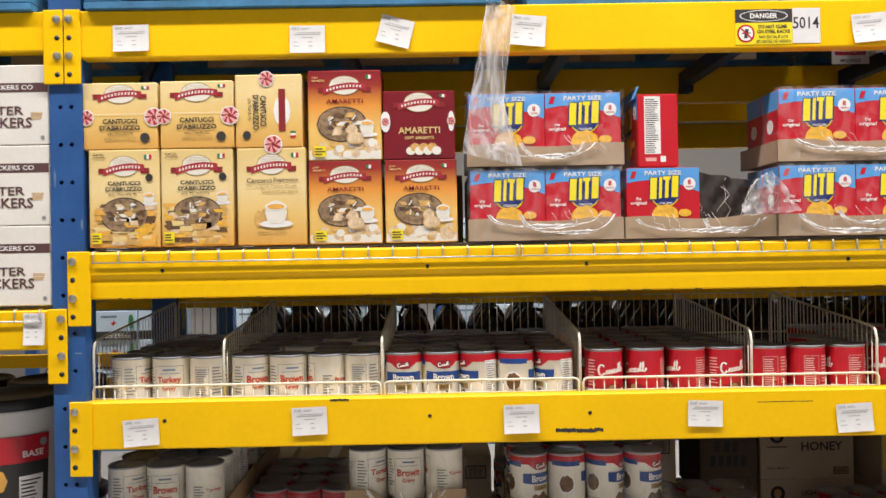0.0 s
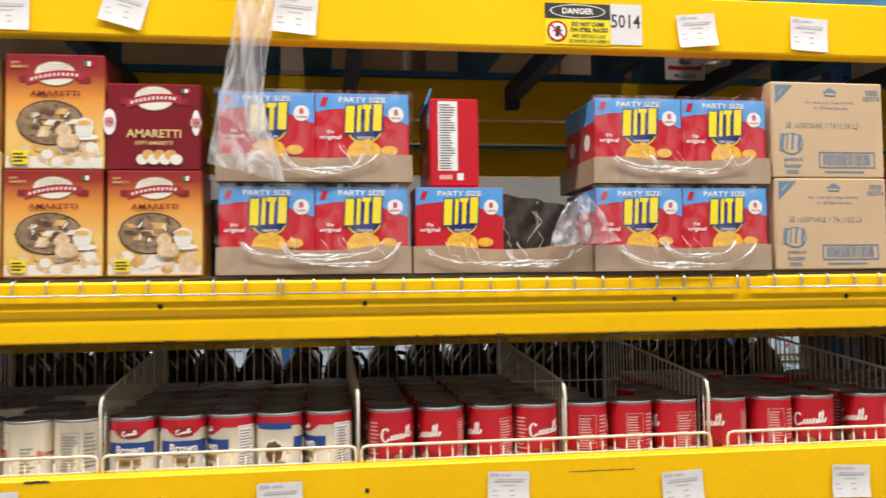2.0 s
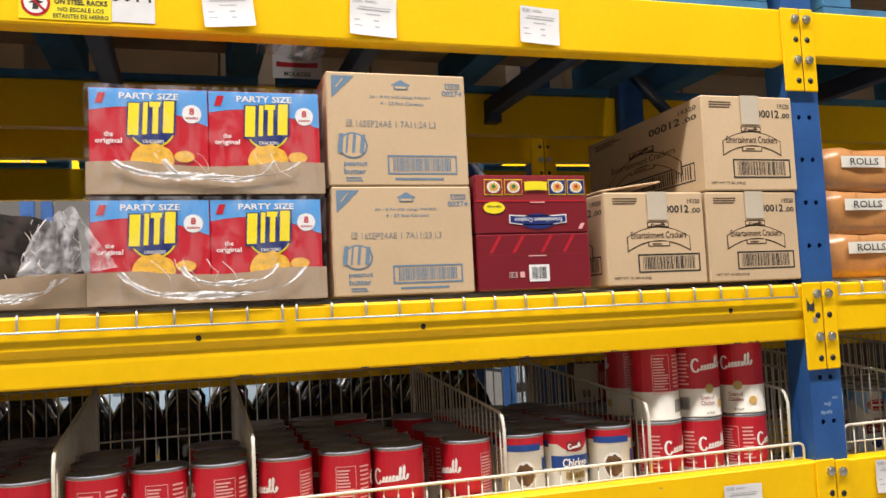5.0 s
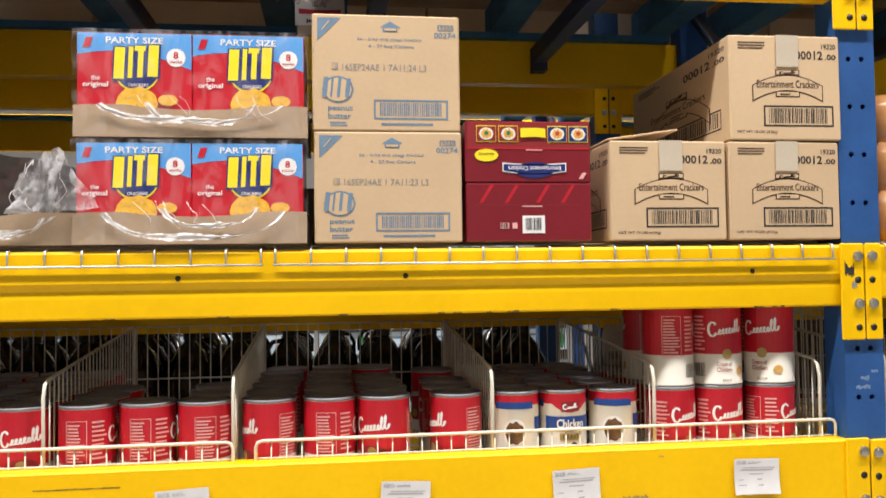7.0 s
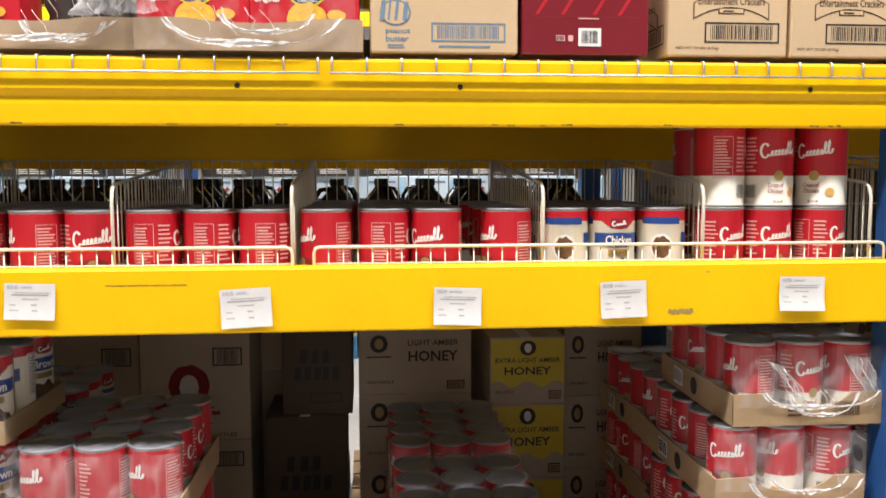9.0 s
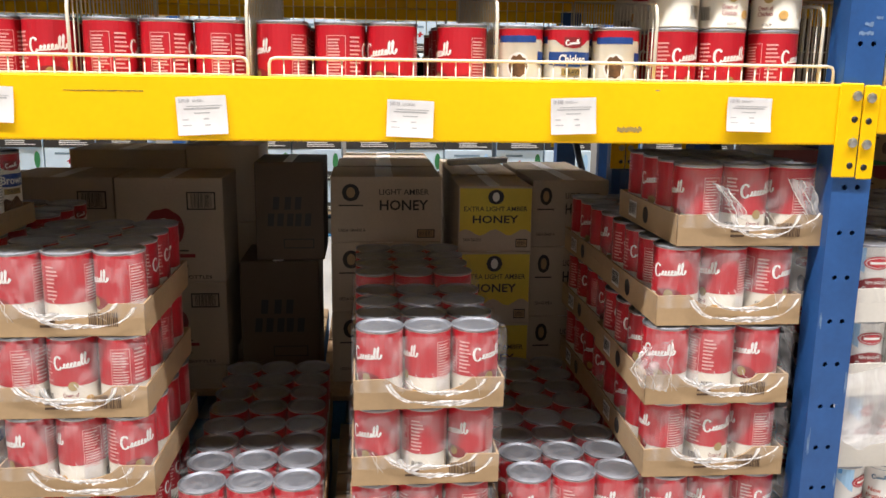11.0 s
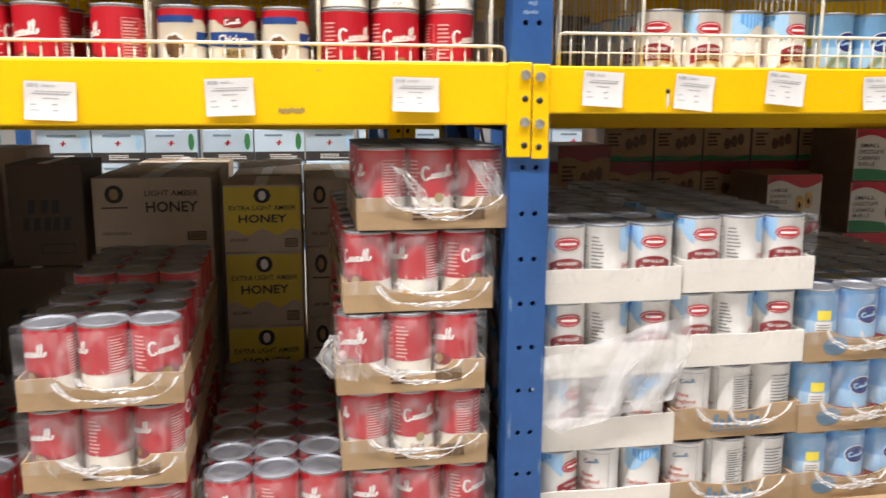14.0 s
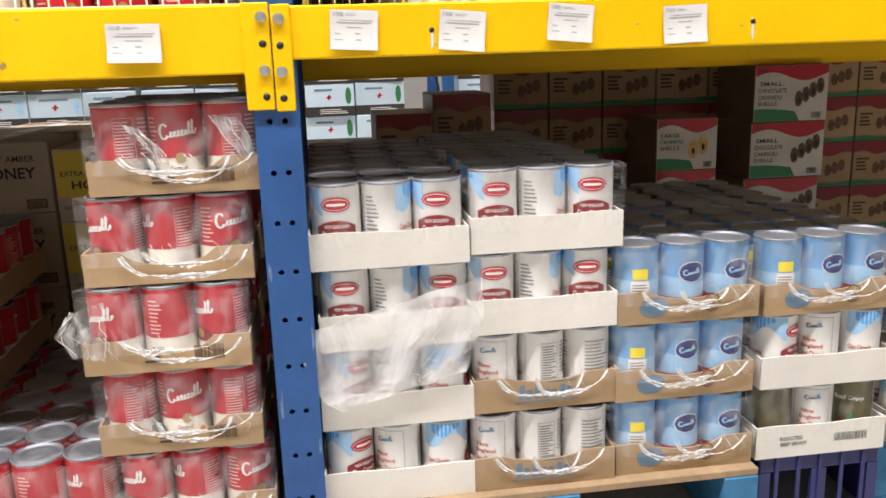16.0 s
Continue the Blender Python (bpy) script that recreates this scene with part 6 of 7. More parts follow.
def chip(x, y, z, w, h, m, label):
    """A small irregular chip or scrape in the paint."""
    a = Art(on_front(y), 0.0003)
    a.layer = 1
    lo = [mark_rnd.uniform(0, 0.4) for k in range(9)]
    hi = [mark_rnd.uniform(0.5, 1.0) for k in range(9)]
    a.strips(m, x, x + w, lambda u: z + h * lo[min(8, int((u - x) / w * 8.01))], lambda u: z + h * hi[min(8, int((u - x) / w * 8.01))], 8)
    tagged(a.done("paint_chip", None), label, "paint chip", "paint chips", "structure")


for k in range(22):
    chip(mark_rnd.uniform(-0.9, 2.5), Y0 - 0.0003, 1.4842, mark_rnd.uniform(0.006, 0.028), mark_rnd.uniform(0.002, 0.005), INK, "dark chip in the beam's lower edge")
for k in range(8):
    chip(mark_rnd.uniform(-0.9, 3.9), Y0 - 0.0003, mark_rnd.uniform(1.088, 1.18), mark_rnd.uniform(0.004, 0.012), 0.003, GREY_INK, "small grey scratch in the yellow paint")
chip(2.612, Y0 - 0.0064, 1.545, 0.022, 0.040, INK, "rubbed dark patch on the yellow end plate")
chip(2.628, Y0 - 0.0064, 1.520, 0.012, 0.022, GREY_INK, "rubbed grey patch on the yellow end plate")
for x, z, w, h in ((2.638, 1.300, 0.034, 0.012), (2.650, 1.318, 0.020, 0.016), (2.675, 1.335, 0.016, 0.010), (2.618, 0.62, 0.006, 0.05), (2.699, 0.45, 0.005, 0.07), (2.620, 0.30, 0.006, 0.08), (2.698, 0.20, 0.006, 0.06), (-1.052, 1.80, 0.005, 0.06), (-0.978, 1.68, 0.006, 0.04), (-1.0, 1.33, 0.02, 0.006)):
    chip(x, Y0 + 0.0057, z, w, h, PALE_SCUFF, "pale scrape in the blue paint")

# ---- loose packing film ----
def film_sheet(name, label, pts_l, pts_r, y, seed, m, depth=0.02, n=10):
    """Crumpled film between two edges."""
    rnd = random.Random(seed)
    bm = bmesh.new()
    rows = []
    cnt = 14
    interp = lambda pts, t: [pts[min(len(pts) - 2, int(t * (len(pts) - 1)))][c] * (1 - (t * (len(pts) - 1) - min(len(pts) - 2, int(t * (len(pts) - 1))))) + pts[min(len(pts) - 2, int(t * (len(pts) - 1))) + 1][c] * (t * (len(pts) - 1) - min(len(pts) - 2, int(t * (len(pts) - 1)))) for c in (0, 1)]
    for k in range(cnt + 1):
        t = k / cnt
        (xa, za), (xb, zb) = interp(pts_l, t), interp(pts_r, t)
        rows.append([bm.verts.new((xa + (xb - xa) * i / n + rnd.uniform(-0.002, 0.002), y - depth * abs(math.sin(i * 0.9 + k * 0.35)) - rnd.uniform(0, depth * 0.25), za + (zb - za) * i / n + rnd.uniform(-0.002, 0.002))) for i in range(n + 1)])
    for a_, b_ in zip(rows, rows[1:]):
        for i in range(n):
            bm.faces.new((a_[i], a_[i + 1], b_[i + 1], b_[i])).smooth = True
    th = thing(name, label, "packing film")
    part("film", bm, m, th)
    bm = bmesh.new()
    for s in range(4):
        t0, u = rnd.uniform(0, 0.15), rnd.random()
        pts = []
        for k in range(9):
            t = t0 + (1 - t0) * k / 8
            (xa, za), (xb, zb) = interp(pts_l, t), interp(pts_r, t)
            u = min(1, max(0, u + rnd.uniform(-0.12, 0.12)))
            pts.append((xa + (xb - xa) * u, y - depth * rnd.uniform(0.3, 1.2), za + (zb - za) * u))
        rod(bm, pts, rnd.uniform(0.0005, 0.0014), 4)
    part("folds", bm, STRAND, th)
    return th


film_sheet("torn_film", "torn clear film hanging down from the top beam", [(0.185, 2.325), (0.155, 2.16), (0.105, 1.88)], [(0.262, 2.29), (0.235, 2.12), (0.225, 2.03), (0.275, 1.84)], Y0 - 0.006, 3, MILKY, 0.014)
film_sheet("torn_film", "crumpled torn film lying in the open cracker tray", [(0.93, 1.79), (0.90, 1.73), (0.89, 1.69)], [(0.98, 1.82), (1.02, 1.76), (1.06, 1.70)], 2.79, 5, MILKY, 0.03)
film_sheet("torn_film", "torn film hanging over the soup tray", [(1.09, 0.16), (1.07, 0.12)], [(1.44, 0.22), (1.43, 0.09)], 2.815, 7, FILM, 0.012)
film_sheet("torn_film", "loose milky film sagging over the chowder trays", [(2.690, 0.50), (2.675, 0.42), (2.715, 0.33), (2.76, 0.31)], [(3.08, 0.60), (3.085, 0.52), (3.06, 0.43), (3.04, 0.38)], 2.812, 9, DRAPE, 0.016)
film_sheet("torn_film", "flap of torn film sticking out from a soup tray", [(2.20, 0.58), (2.165, 0.53), (2.20, 0.48)], [(2.27, 0.60), (2.27, 0.53), (2.26, 0.47)], 2.815, 11, MILKY, 0.012)
film_sheet("torn_film", "torn film hanging over the top soup tray", [(2.34, 0.97), (2.37, 0.94), (2.40, 0.89)], [(2.38, 0.955), (2.43, 0.90), (2.43, 0.88)], 2.83, 13, MILKY, 0.008)
film_sheet("torn_film", "torn film hanging over the top soup tray", [(2.52, 0.98), (2.55, 0.93), (2.58, 0.89)], [(2.58, 0.97), (2.60, 0.93), (2.61, 0.89)], 2.83, 15, MILKY, 0.008)
# Bag sheet coloured dark to stand in for the tray's shaded cavity.
film_sheet("grey_bag", "plastic bag coloured dark for the shaded cavity of the open tray", [(0.80, 1.83), (0.79, 1.75), (0.80, 1.64)], [(0.97, 1.80), (0.98, 1.74), (0.99, 1.64)], 2.93, 17, MATS.get("grey_bag") or mat("grey_bag", (0.07, 0.062, 0.055), 0.3, var=0.3, scale=10, bump=0.15, bscale=12), 0.03)
film_sheet("torn_film", "film caught under the top pallets", [(1.36, 2.30), (1.35, 2.22)], [(1.56, 2.32), (1.50, 2.21)], 3.10, 19, MILKY, 0.04)


# ---- the rack behind: cartons, jugs ----
def print_face(th, items):
    a = Art(on_front(0.0), 0.0008)
    rnd = random.Random(9)
    for f in items:
        f(a, rnd)
    a.done("printed_front", th)


def honey_box(x0, x1, y0, z0, z1, extra, depth=0.34):
    th, w, h = carton("honey_carton", "brown honey carton with yellow comb print" if extra else "brown carton of light amber honey", "carton", x0, x1, y0, depth, z0, z1, CARD_DUN, "honey cartons")

    def go(a, rnd):
        if extra:
            a.layer = 1
            a.strips(HONEY_Y, 0.004, w - 0.004, lambda u: h * (0.30 + 0.05 * math.sin(u * 60)), lambda u: h * 0.97, 14)
            a.text(INK, "EXTRA LIGHT AMBER", w * 0.5, h * 0.66, w * 0.86, h * 0.07, 3, 0.01)
            a.text(INK, "HONEY", w * 0.5, h * 0.50, w * 0.62, h * 0.12, 3, 0.02)
            a.disc(INK, w * 0.5, h * 0.84, w * 0.11, h * 0.11, 3, 12)
            a.disc(CREAM, w * 0.5, h * 0.84, w * 0.05, h * 0.07, 4, 10)
        else:
            a.disc(INK, w * 0.18, h * 0.76, w * 0.08, h * 0.13, 3, 12)
            a.disc(CARD, w * 0.18, h * 0.76, w * 0.04, h * 0.08, 4, 10)
            a.rect(INK, w * 0.07, w * 0.29, h * 0.555, h * 0.575, 3)
            a.text(INK, "LIGHT AMBER", w * 0.66, h * 0.77, w * 0.45, h * 0.085, 3, 0.01)
            a.text(INK, "HONEY", w * 0.66, h * 0.57, w * 0.44, h * 0.16, 3, 0.02)
        a.text(INK, "USDA GRADE A", w * 0.19, h * 0.19, w * 0.24, h * 0.045, 3)
        a.rect(INK, w * 0.78, w * 0.94, h * 0.07, h * 0.2, 3)
        a.rect(CARD, w * 0.79, w * 0.93, h * 0.085, h * 0.185, 4)
        a.bars(INK, w * 0.80, w * 0.92, h * 0.10, h * 0.17, 12, rnd, 5)
    print_face(th, [go])
    part("packing_tape", one_box(w * 0.4, w * 0.56, -0.001, depth, h + 0.0004, h + 0.0014), PAPER, th)


def syrup_box(x0, x1, y0, z0, z1, dark=False, printed=True):
    th, w, h = carton("syrup_carton", "dark brown carton, for syrup and for light-blocking filler" if dark else "brown carton of pancake syrup bottles", "carton", x0, x1, y0, 0.32, z0, z1, MATS["dark_card"] if dark else CARD_DUN, "syrup cartons")

    def go(a, rnd):
        if dark:
            for k, (u, v, hh) in enumerate(((0.30, 0.52, 0.13), (0.47, 0.52, 0.13), (0.62, 0.52, 0.13), (0.22, 0.35, 0.13), (0.36, 0.35, 0.13), (0.5, 0.35, 0.13), (0.62, 0.35, 0.13), (0.76, 0.35, 0.13))):
                a.slab(INK, w * (u - 0.05), w * (u + 0.04), h * v, h * (v + hh), 0.004, 2)
            a.frame_(INK, w * 0.40, w * 0.85, h * 0.12, h * 0.22, 0.004, 2)
            return
        a.disc(WINE, w * 0.44, h * 0.52, w * 0.19, h * 0.19, 2, 18, 0.04)
        a.disc(CARD_WHITE, w * 0.44, h * 0.50, w * 0.09, h * 0.12, 3, 12)
        a.rect(INK, w * 0.22, w * 0.66, h * 0.30, h * 0.315, 3)
        a.rect(WINE, w * 0.16, w * 0.72, h * 0.24, h * 0.275, 3)
        a.text(INK, "Pancake Syrup", w * 0.45, h * 0.16, w * 0.40, h * 0.045, 3)
        a.text(INK, "GALLON PLASTIC BOTTLES", w * 0.47, h * 0.05, w * 0.80, h * 0.035, 3)
        a.frame_(INK, w * 0.66, w * 0.93, h * 0.70, h * 0.87, 0.005, 3)
        a.bars(INK, w * 0.70, w * 0.90, h * 0.72, h * 0.85, 18, rnd, 3)
    if printed:
        print_face(th, [go])
    part("packing_tape", one_box(w * 0.42, w * 0.55, -0.001, 0.32, h + 0.0004, h + 0.0014), PAPER, th)


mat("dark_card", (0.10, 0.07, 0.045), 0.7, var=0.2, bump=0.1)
BP = 0.046
pallet(0.30, 1.36, 3.97, 5.1, BP - 0.0005, WOOD, "wooden pallet under syrup cartons, in shade")
pallet(-1.02, 0.27, 4.03, 5.1, BP - 0.0005, WOOD, "wooden pallet under syrup cartons, in shade")
pallet(1.38, 2.48, 3.895, 5.1, BP - 0.0005, WOOD, "wooden pallet under honey cartons, in shade")
pallet(2.62, 3.62, 4.09, 5.1, BP - 0.0005, WOOD, "wooden pallet under dessert shell cartons, in shade")
pallet(3.64, 4.9, 3.97, 5.1, BP - 0.0005, WOOD, "wooden pallet under dessert shell cartons, in shade")
for z0, z1 in ((0.139, 0.456), (0.457, 0.836)):
    syrup_box(0.665, 1.040, 4.0, z0, z1)
    syrup_box(0.285, 0.657, 4.02, z0, z1)
for x in (0.665, 0.285):
    syrup_box(x, x + 0.36, 4.0, BP, 0.138, printed=False)
for z0, z1 in ((BP, 0.34), (0.341, 0.62), (0.621, 0.925)):
    syrup_box(0.85, 1.13, 4.335, z0, z1, printed=False)
    syrup_box(0.40, 0.84, 4.36, z0, z1 - 0.02, printed=False)
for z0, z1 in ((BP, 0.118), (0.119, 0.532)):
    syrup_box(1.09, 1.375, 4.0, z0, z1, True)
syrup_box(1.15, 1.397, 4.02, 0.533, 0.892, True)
for x in (-0.95, -0.60, -0.08):
    for z0, z1 in ((BP, 0.38), (0.381, 0.72)):
        syrup_box(x, x + 0.33, 4.05, z0, z1, printed=z0 > 0.1)
for row, (y, dz, dep) in enumerate(((4.046, 0.0, 0.335), (4.402, 0.002, 0.33), (4.757, -0.003, 0.32))):
    for z0, z1 in ((BP, 0.325), (0.326, 0.591), (0.592, 0.838)):
        honey_box(1.420 + 0.012 * row, 1.829 + 0.003 * row, y, z0, z1 + (dz if z1 > 0.8 else 0), False, dep)
for row, (y, dz, dep) in enumerate(((3.910, 0.0, 0.335), (4.268, 0.003, 0.33), (4.627, -0.002, 0.33))):
    for z0, z1 in ((BP, 0.312), (0.313, 0.581), (0.582, 0.820)):
        honey_box(1.879 + 0.010 * row, 2.146 + 0.006 * row, y, z0, z1 + (dz if z1 > 0.8 else 0), True, dep)
        if row < 2:
            honey_box(2.162, 2.45, y + 0.09, z0, z1 + (0.012 if z1 > 0.8 else 0), False, dep)
# a strip of foam lying on the honey cartons
bm = bmesh.new()
box(bm, 0, 0.26, 0, 0.05, 0, 0.025, 0.004)
o = tagged(part("foam_strip", bm, PAPER), "white foam packing strip on the honey cartons", "packing strip")
o.matrix_basis = pose(1.90, 4.48, 0.8335, 0, -2, 8)


def shell_box(x0, x1, y0, z0, z1, size, depth=0.3, plain=False):
    th, w, h = carton("dessert_shell_carton", "white, red and green carton of " + ("small chocolate" if size == "SMALL" else "large") + " cannoli shells", "carton", x0, x1, y0, depth, z0, z1, MATS["shell_side"], "cannoli shell cartons")

    def go(a, rnd):
        # Rear cartons: white fronts drawn tan and wine, with their shade in the colour.
        if plain:
            a.rect(CARD, 0.004, w - 0.004, h * 0.12, h * 0.76, 0.6)
            a.lines(BROWN_INK, w * 0.08, w * 0.36, h * 0.34, h * 0.66, 4, rnd, 0.55, 2)
            a.layer = 1
            a.strips(WINE, 0.003, w - 0.003, lambda u: h * (0.74 + 0.05 * math.sin((u / w) * 9)), lambda u: h - 0.002, 12)
            for k in range(3):
                a.disc(DARK_FOOD, w * (0.50 + 0.14 * k), h * (0.38 + 0.05 * k), w * 0.075, h * 0.13, 2 + 0.3 * k, 12, 0.1)
            a.strips(GREEN, 0.003, w - 0.003, lambda u: 0.003, lambda u: h * (0.10 + 0.03 * math.sin((u / w) * 8)), 10)
            return
        a.rect(MATS["shell_card"], 0.002, w - 0.002, 0.002, h - 0.002, 0.5)
        a.layer = 1
        a.strips(RED, 0.003, w - 0.003, lambda u: h * (0.80 + 0.08 * math.sin((u / w) * 7)), lambda u: h - 0.002, 12)
        a.strips(GREEN, 0.003, w * 0.62, lambda u: 0.003, lambda u: h * max(0.03, 0.24 - 0.28 * (u / w - 0.1) ** 2 - (0.2 if u > w * 0.6 else 0)), 10)
        a.text(INK, size, w * 0.22, h * 0.68, w * 0.30, h * 0.075, 3, 0.01)
        a.text(INK, "CHOCOLATE" if size == "SMALL" else "CANNOLI", w * 0.24, h * 0.56, w * 0.38, h * 0.075, 3, 0.01)
        a.text(INK, "CANNOLI" if size == "SMALL" else "SHELLS", w * 0.21, h * 0.44, w * 0.32, h * 0.075, 3, 0.01)
        if size == "SMALL":
            a.text(INK, "SHELLS", w * 0.18, h * 0.33, w * 0.26, h * 0.07, 3, 0.01)
        for k in range(4 if size == "SMALL" else 2):
            c = DARK_FOOD if size == "SMALL" else BISCUIT
            a.disc(c, w * (0.60 + 0.095 * k * (1 if size == "SMALL" else 1.7)), h * (0.40 + 0.075 * k), w * (0.055 if size == "SMALL" else 0.08), h * (0.14 if size == "SMALL" else 0.18), 3 + 0.3 * k, 12, 0.08)
            a.disc(INK, w * (0.60 + 0.095 * k * (1 if size == "SMALL" else 1.7)), h * (0.37 + 0.075 * k), w * 0.028, h * 0.065, 5 + 0.3 * k, 8)
        a.bars(INK, w * 0.78, w * 0.92, h * 0.05, h * 0.16, 12, rnd, 3)
        a.rect(WINE, w * 0.04, w * 0.16, h * 0.88, h * 0.94, 3)
    print_face(th, [go])


mat("shell_card", (0.66, 0.61, 0.52), 0.6, var=0.12, vary=0.08)
mat("shell_side", (0.26, 0.18, 0.13), 0.5, var=0.3, scale=9, vary=0.15)
for k in range(5):
    z0 = BP if k == 0 else 0.150 + 0.2135 * (k - 1)
    z1 = 0.1495 if k == 0 else z0 + 0.213
    shell_box(4.345 + 0.008 * k * (k > 2), 4.655 + 0.006 * k * (k > 2), 4.0 + 0.006 * k, z0, z1, "SMALL")
    if k < 4:
        shell_box(3.985, 4.225, 4.0, BP + 0.1942 * k, BP + 0.1942 * (k + 1) - 0.0005, "LARGE")
for i in range(8):
    for k in range(5):
        shell_box(3.468 + 0.234 * i, 3.468 + 0.234 * (i + 1) - 0.004, 4.46, BP + 0.2 * k, BP + 0.2 * (k + 1) - 0.0005, "LARGE" if i < 3 else "SMALL", plain=True)
for k in range(4):
    shell_box(2.672, 2.950, 4.15, BP + 0.179 * k, BP + 0.179 * (k + 1) - 0.0005, "LARGE", plain=True)
    shell_box(2.955, 3.165, 4.15, BP + 0.2065 * k, BP + 0.2065 * (k + 1) - 0.0005, "LARGE", plain=True)
    shell_box(3.175, 3.40, 4.2, BP + 0.222 * k, BP + 0.222 * (k + 1) - 0.0005, "LARGE", plain=True)
# Dark filler cartons, added to make the shaded stretch behind the bins dark.
for i in range(6):
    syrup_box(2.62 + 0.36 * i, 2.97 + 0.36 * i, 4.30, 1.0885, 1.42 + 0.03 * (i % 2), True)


# Middle level with dark filler cartons, added to block light from the far aisle.
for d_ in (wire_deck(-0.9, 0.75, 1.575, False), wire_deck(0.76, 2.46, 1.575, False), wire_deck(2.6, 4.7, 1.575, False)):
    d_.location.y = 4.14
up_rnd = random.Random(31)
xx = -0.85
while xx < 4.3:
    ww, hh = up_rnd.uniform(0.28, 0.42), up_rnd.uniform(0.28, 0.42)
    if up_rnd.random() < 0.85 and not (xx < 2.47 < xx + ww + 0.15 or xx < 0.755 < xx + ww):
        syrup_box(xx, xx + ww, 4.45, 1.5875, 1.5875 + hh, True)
    xx += ww + 0.02


def jug(x, y, z):
    th = thing("syrup_jug", "dark syrup jug with handle and white cap, in shade", "jug", "syrup jugs", pose(x, y, z, 0, 0, 40))
    bm = bmesh.new()
    lathe(bm, [(0.0, 0.0), (0.076, 0.0), (0.083, 0.008), (0.084, 0.140), (0.079, 0.165), (0.052, 0.218), (0.028, 0.245), (0.021, 0.257), (0.021, 0.266)], 16)
    part("bottle", bm, SYRUP, th)
    bm = bmesh.new()
    rod(bm, [(0.024, 0, 0.250), (0.060, 0, 0.244), (0.080, 0, 0.213), (0.078, 0, 0.16)], 0.009, 6)
    part("handle", bm, SYRUP, th)
    bm = bmesh.new()
    lathe(bm, [(0.024, 0.260), (0.024, 0.284), (0.021, 0.287), (0.0, 0.287)], 14)
    part("cap", bm, CAP if (x * 10) % 3 > 1.6 else BLACK, th)
    return th


wd = wire_deck(-0.9, 0.75, 1.075, False), wire_deck(0.76, 2.46, 1.075, False), wire_deck(2.6, 4.7, 1.075, False)
for d_ in wd:
    d_.location.y = 4.14
jug_rnd = random.Random(2)
JUG = None
for j in range(4):
    for i in range(19):
        x = -0.80 + 0.178 * i + jug_rnd.uniform(-0.006, 0.006)
        if jug_rnd.random() < 0.06 or 2.38 < x < 2.70:
            continue
        m = pose(x, 4.25 + 0.185 * j + jug_rnd.uniform(-0.005, 0.006), 1.0865, 0, 0, jug_rnd.uniform(0, 360))
        if JUG is None:
            JUG = jug(0, 0, 0)
            JUG.matrix_basis = m
        else:
            copy_thing(JUG, m)


# ---- the far aisle: lit shelves of bottled water ----
def water_case(seed):
    th = thing("water_case", "pale blue case of bottled water with dark base", "water case", "water cases")
    w, d, h = 0.40, 0.28, 0.2595
    part("carton_body", one_box(0, w, 0, d, 0, h, 0.006), WATER_BLUE, th)
    a = Art(on_front(0.0), 0.001)
    rnd = random.Random(seed)
    a.rect(INK, 0.0, w, 0.0, h * 0.30, 1)
    a.rect(INK, w * 0.08, w * 0.2, h * 0.06, h * 0.26, 2)
    a.slab(RED, w * 0.46, w * 0.50, h * 0.50, h * 0.66, w * 0.02, 2)
    a.slab(RED, w * 0.43, w * 0.55, h * 0.565, h * 0.60, 0.0, 2)
    a.lines(GREYBLUE, w * 0.2, w * 0.75, h * 0.78, h * 0.86, 1, rnd, 0.8, 2)
    a.lines(WHITE, w * 0.3, w * 0.9, h * 0.08, h * 0.25, 3, rnd, 0.4, 2)
    a.disc(GREEN if seed % 2 else PALE_BLUE, w * 0.88, h * 0.62, w * 0.06, h * 0.26, 2, 10)
    a.done("printed_front", th)
    return th


WC = [water_case(1), water_case(2)]
first = [True, True]
wc_rnd = random.Random(6)


def place_water(x, y, z):
    k = wc_rnd.randrange(2)
    m = pose(x, y, z, 0, 0, wc_rnd.uniform(-1.5, 1.5))
    if first[k]:
        first[k] = False
        WC[k].matrix_basis = m
    else:
        copy_thing(WC[k], m)


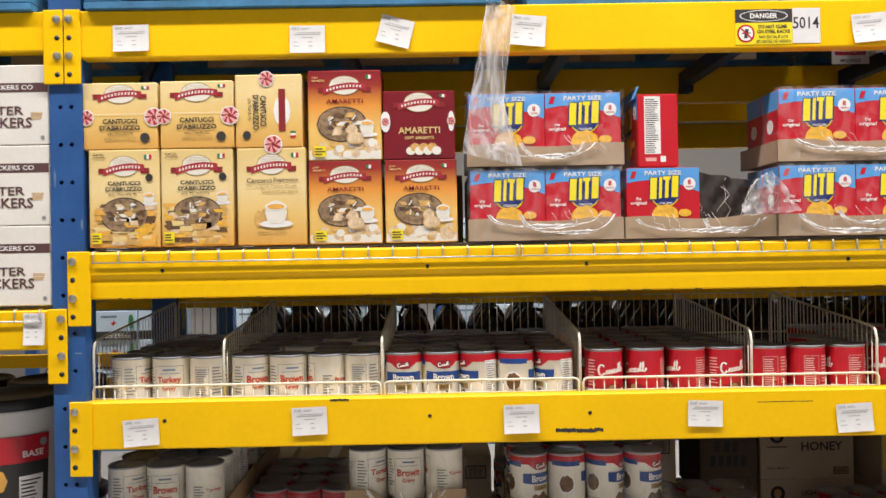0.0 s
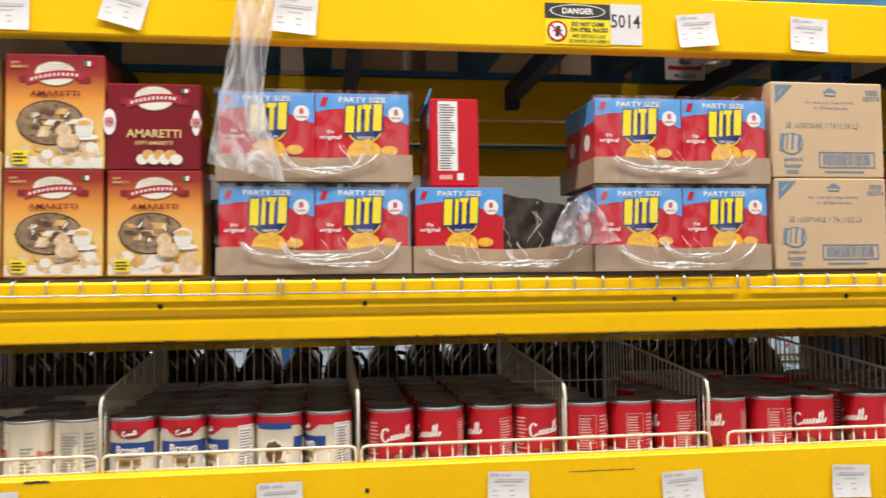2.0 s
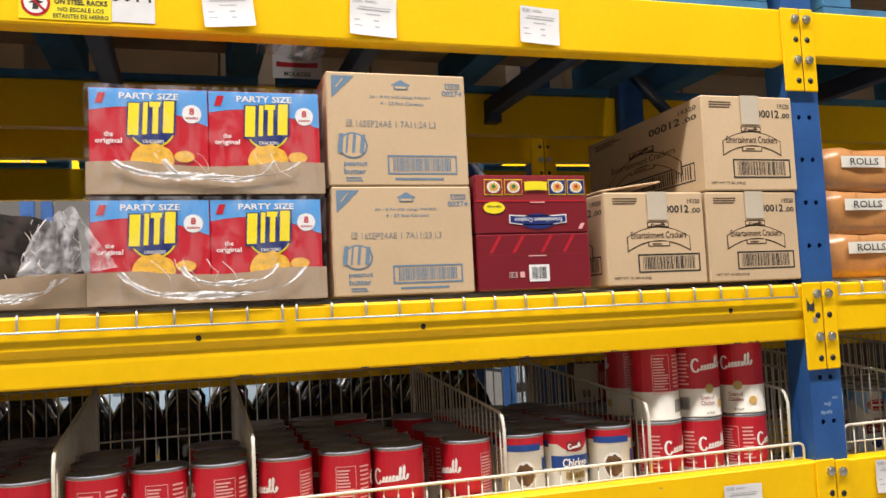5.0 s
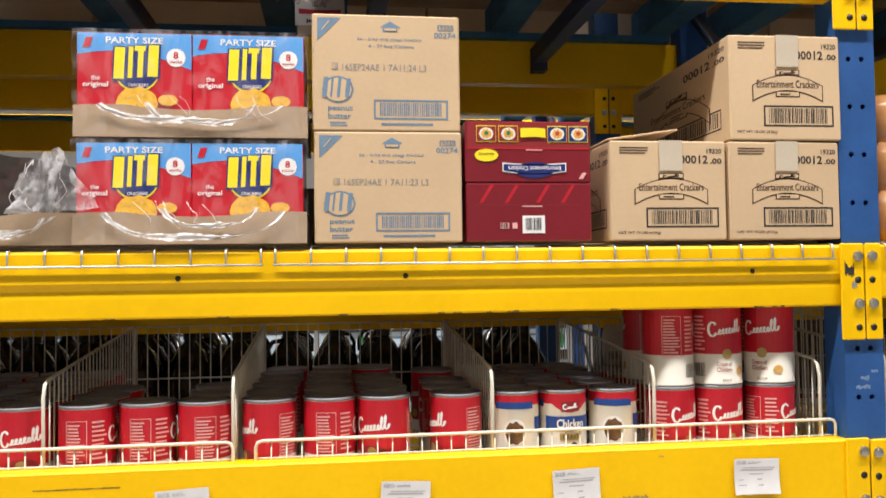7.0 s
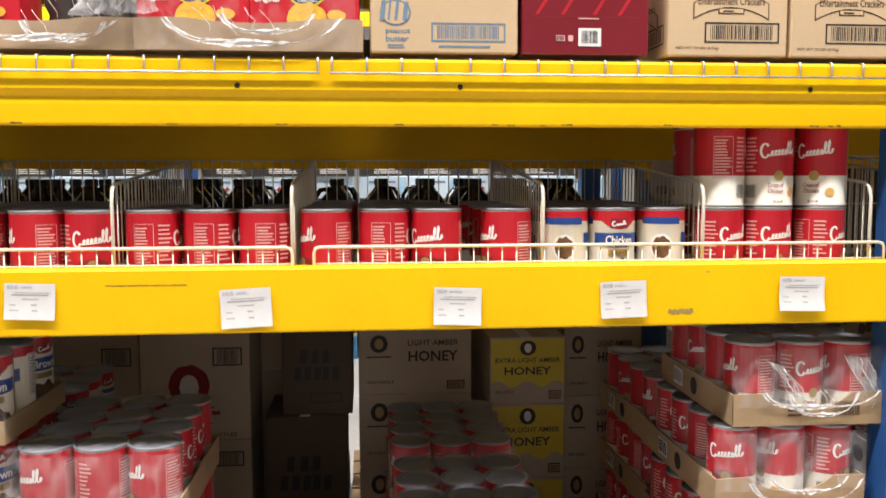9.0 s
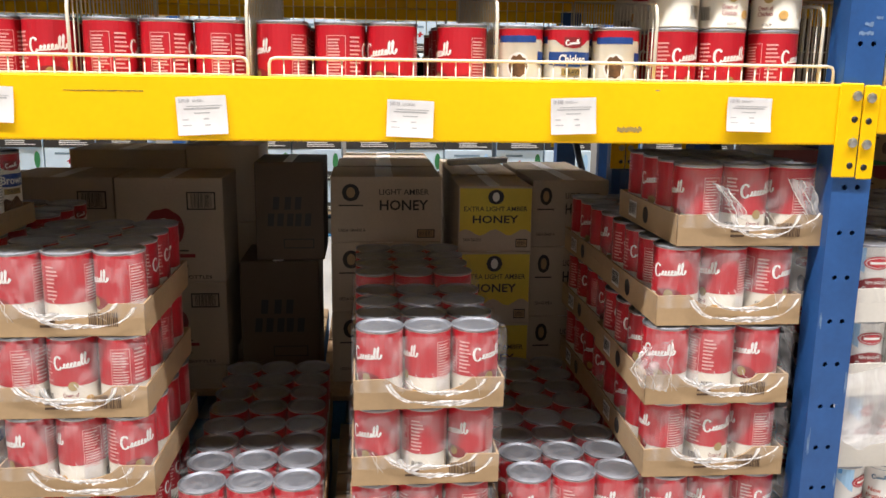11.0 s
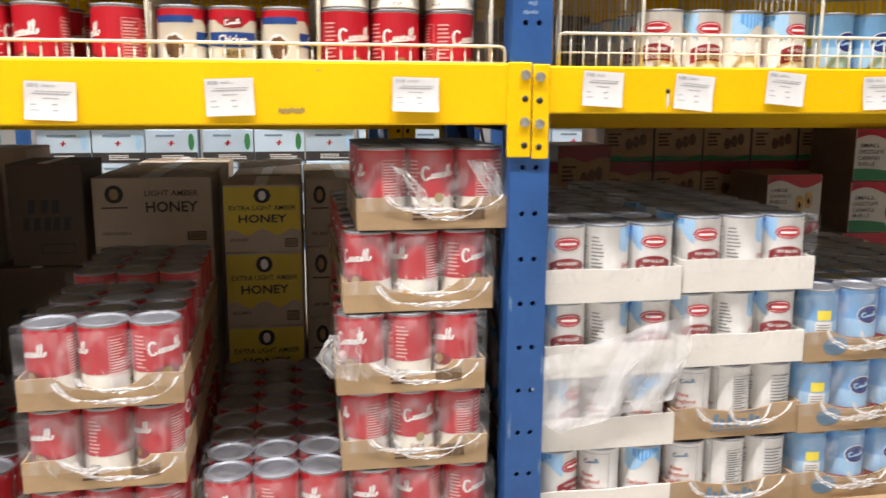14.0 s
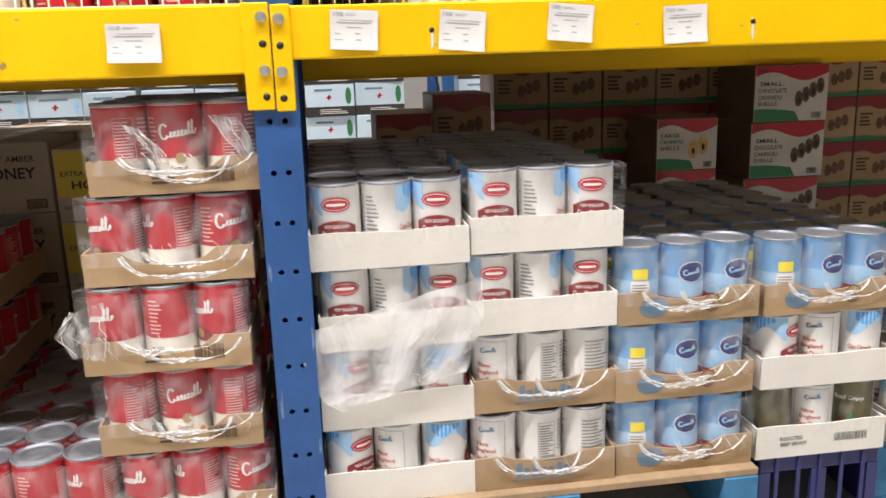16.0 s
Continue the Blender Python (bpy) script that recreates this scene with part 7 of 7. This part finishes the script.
for x in (-3.61, 0.05, 3.82, 7.5):
    upright(x, 7.90, 8.9)
for z0, z1 in ((2.75, 2.88),):
    for xa, xb in ((-3.61, 0.05), (0.05, 3.82), (3.82, 7.5)):
        beam(xa, xb, 7.90, z0, z1, label="yellow beam of the far lit rack")
        beam(xa, xb, 8.9, z0, z1, out=1, label="yellow beam of the far lit rack")
for x0, x1 in ((-3.5, -1.9), (-1.85, -0.05), (0.12, 1.36), (1.38, 2.62), (2.64, 3.76), (3.9, 5.5), (5.6, 7.1)):
    pallet(x0, x1, 7.92, 8.95, 0.088, WOOD, "wooden pallet of bottled water across the far aisle")
    n = int((x1 - x0) / 0.41)
    for k in range(7):
        for i in range(n):
            place_water(x0 + 0.41 * i + 0.01, 7.95 + wc_rnd.uniform(0, 0.03), 0.0885 + 0.2605 * k)


# ---- bread on the next bay's upper shelf ----
def bread_bag(x, z, k):
    th = thing("bread_bag", "bagged brown bread rolls in clear printed bag", "bread bag", "bread bags", pose(x, 2.83, z))
    bm = bmesh.new()
    box(bm, 0, 0.30, 0, 0.2, 0, 0.11)
    bmesh.ops.subdivide_edges(bm, edges=bm.edges[:], cuts=4, use_grid_fill=True)
    rnd = random.Random(k)
    for v in bm.verts:
        f = 1 - 0.35 * abs(v.co.z / 0.11 - 0.5) ** 2 * 4 * 0.3
        v.co.x = 0.15 + (v.co.x - 0.15) * f + rnd.uniform(-0.004, 0.004)
        v.co.y = 0.10 + (v.co.y - 0.10) * f + rnd.uniform(-0.004, 0.004)
        v.co.z = max(0, v.co.z + (rnd.uniform(-0.006, 0.004) if v.co.z > 0.02 else 0))
    for f in bm.faces:
        f.smooth = True
    part("bag", bm, BREAD, th)
    a = Art(on_front(0.004), 0.001)
    a.rect(CREAM, 0.06, 0.2, 0.06, 0.09, 8)
    a.text(INK, "ROLLS", 0.13, 0.075, 0.09, 0.018, 12)
    a.done("print", th)


for k in range(3):
    bread_bag(2.73, 1.6305 + 0.111 * k, k)
    bread_bag(3.06, 1.6305 + 0.111 * k, k + 5)

# small sign that hangs behind the cracker trays
sg = thing("hanging_sign", "small white price sign hanging behind the cracker trays", "price sign", "", pose(1.41, 3.30, 2.23))
part("card", one_box(0, 0.13, 0, 0.002, 0, 0.11), PAPER, sg)
a = Art(on_front(0.0), 0.0006)
a.text(INK, "MOLASSES", 0.065, 0.012, 0.07, 0.012, 1, 0.02)
a.strips(RED, 0.01, 0.12, lambda u: 0.03 + 0.3 * (u - 0.065) ** 2, lambda u: 0.042 + 1.0 * (u - 0.065) ** 2, 8)
a.bars(INK, 0.045, 0.085, 0.05, 0.065, 9, random.Random(1), 1)
a.done("print", sg)
bm = bmesh.new()
rod(bm, [(0.065, 0.001, 0.11), (0.065, 0.001, 0.22)], 0.0015, 4)
part("hanger", bm, ZINC, sg)
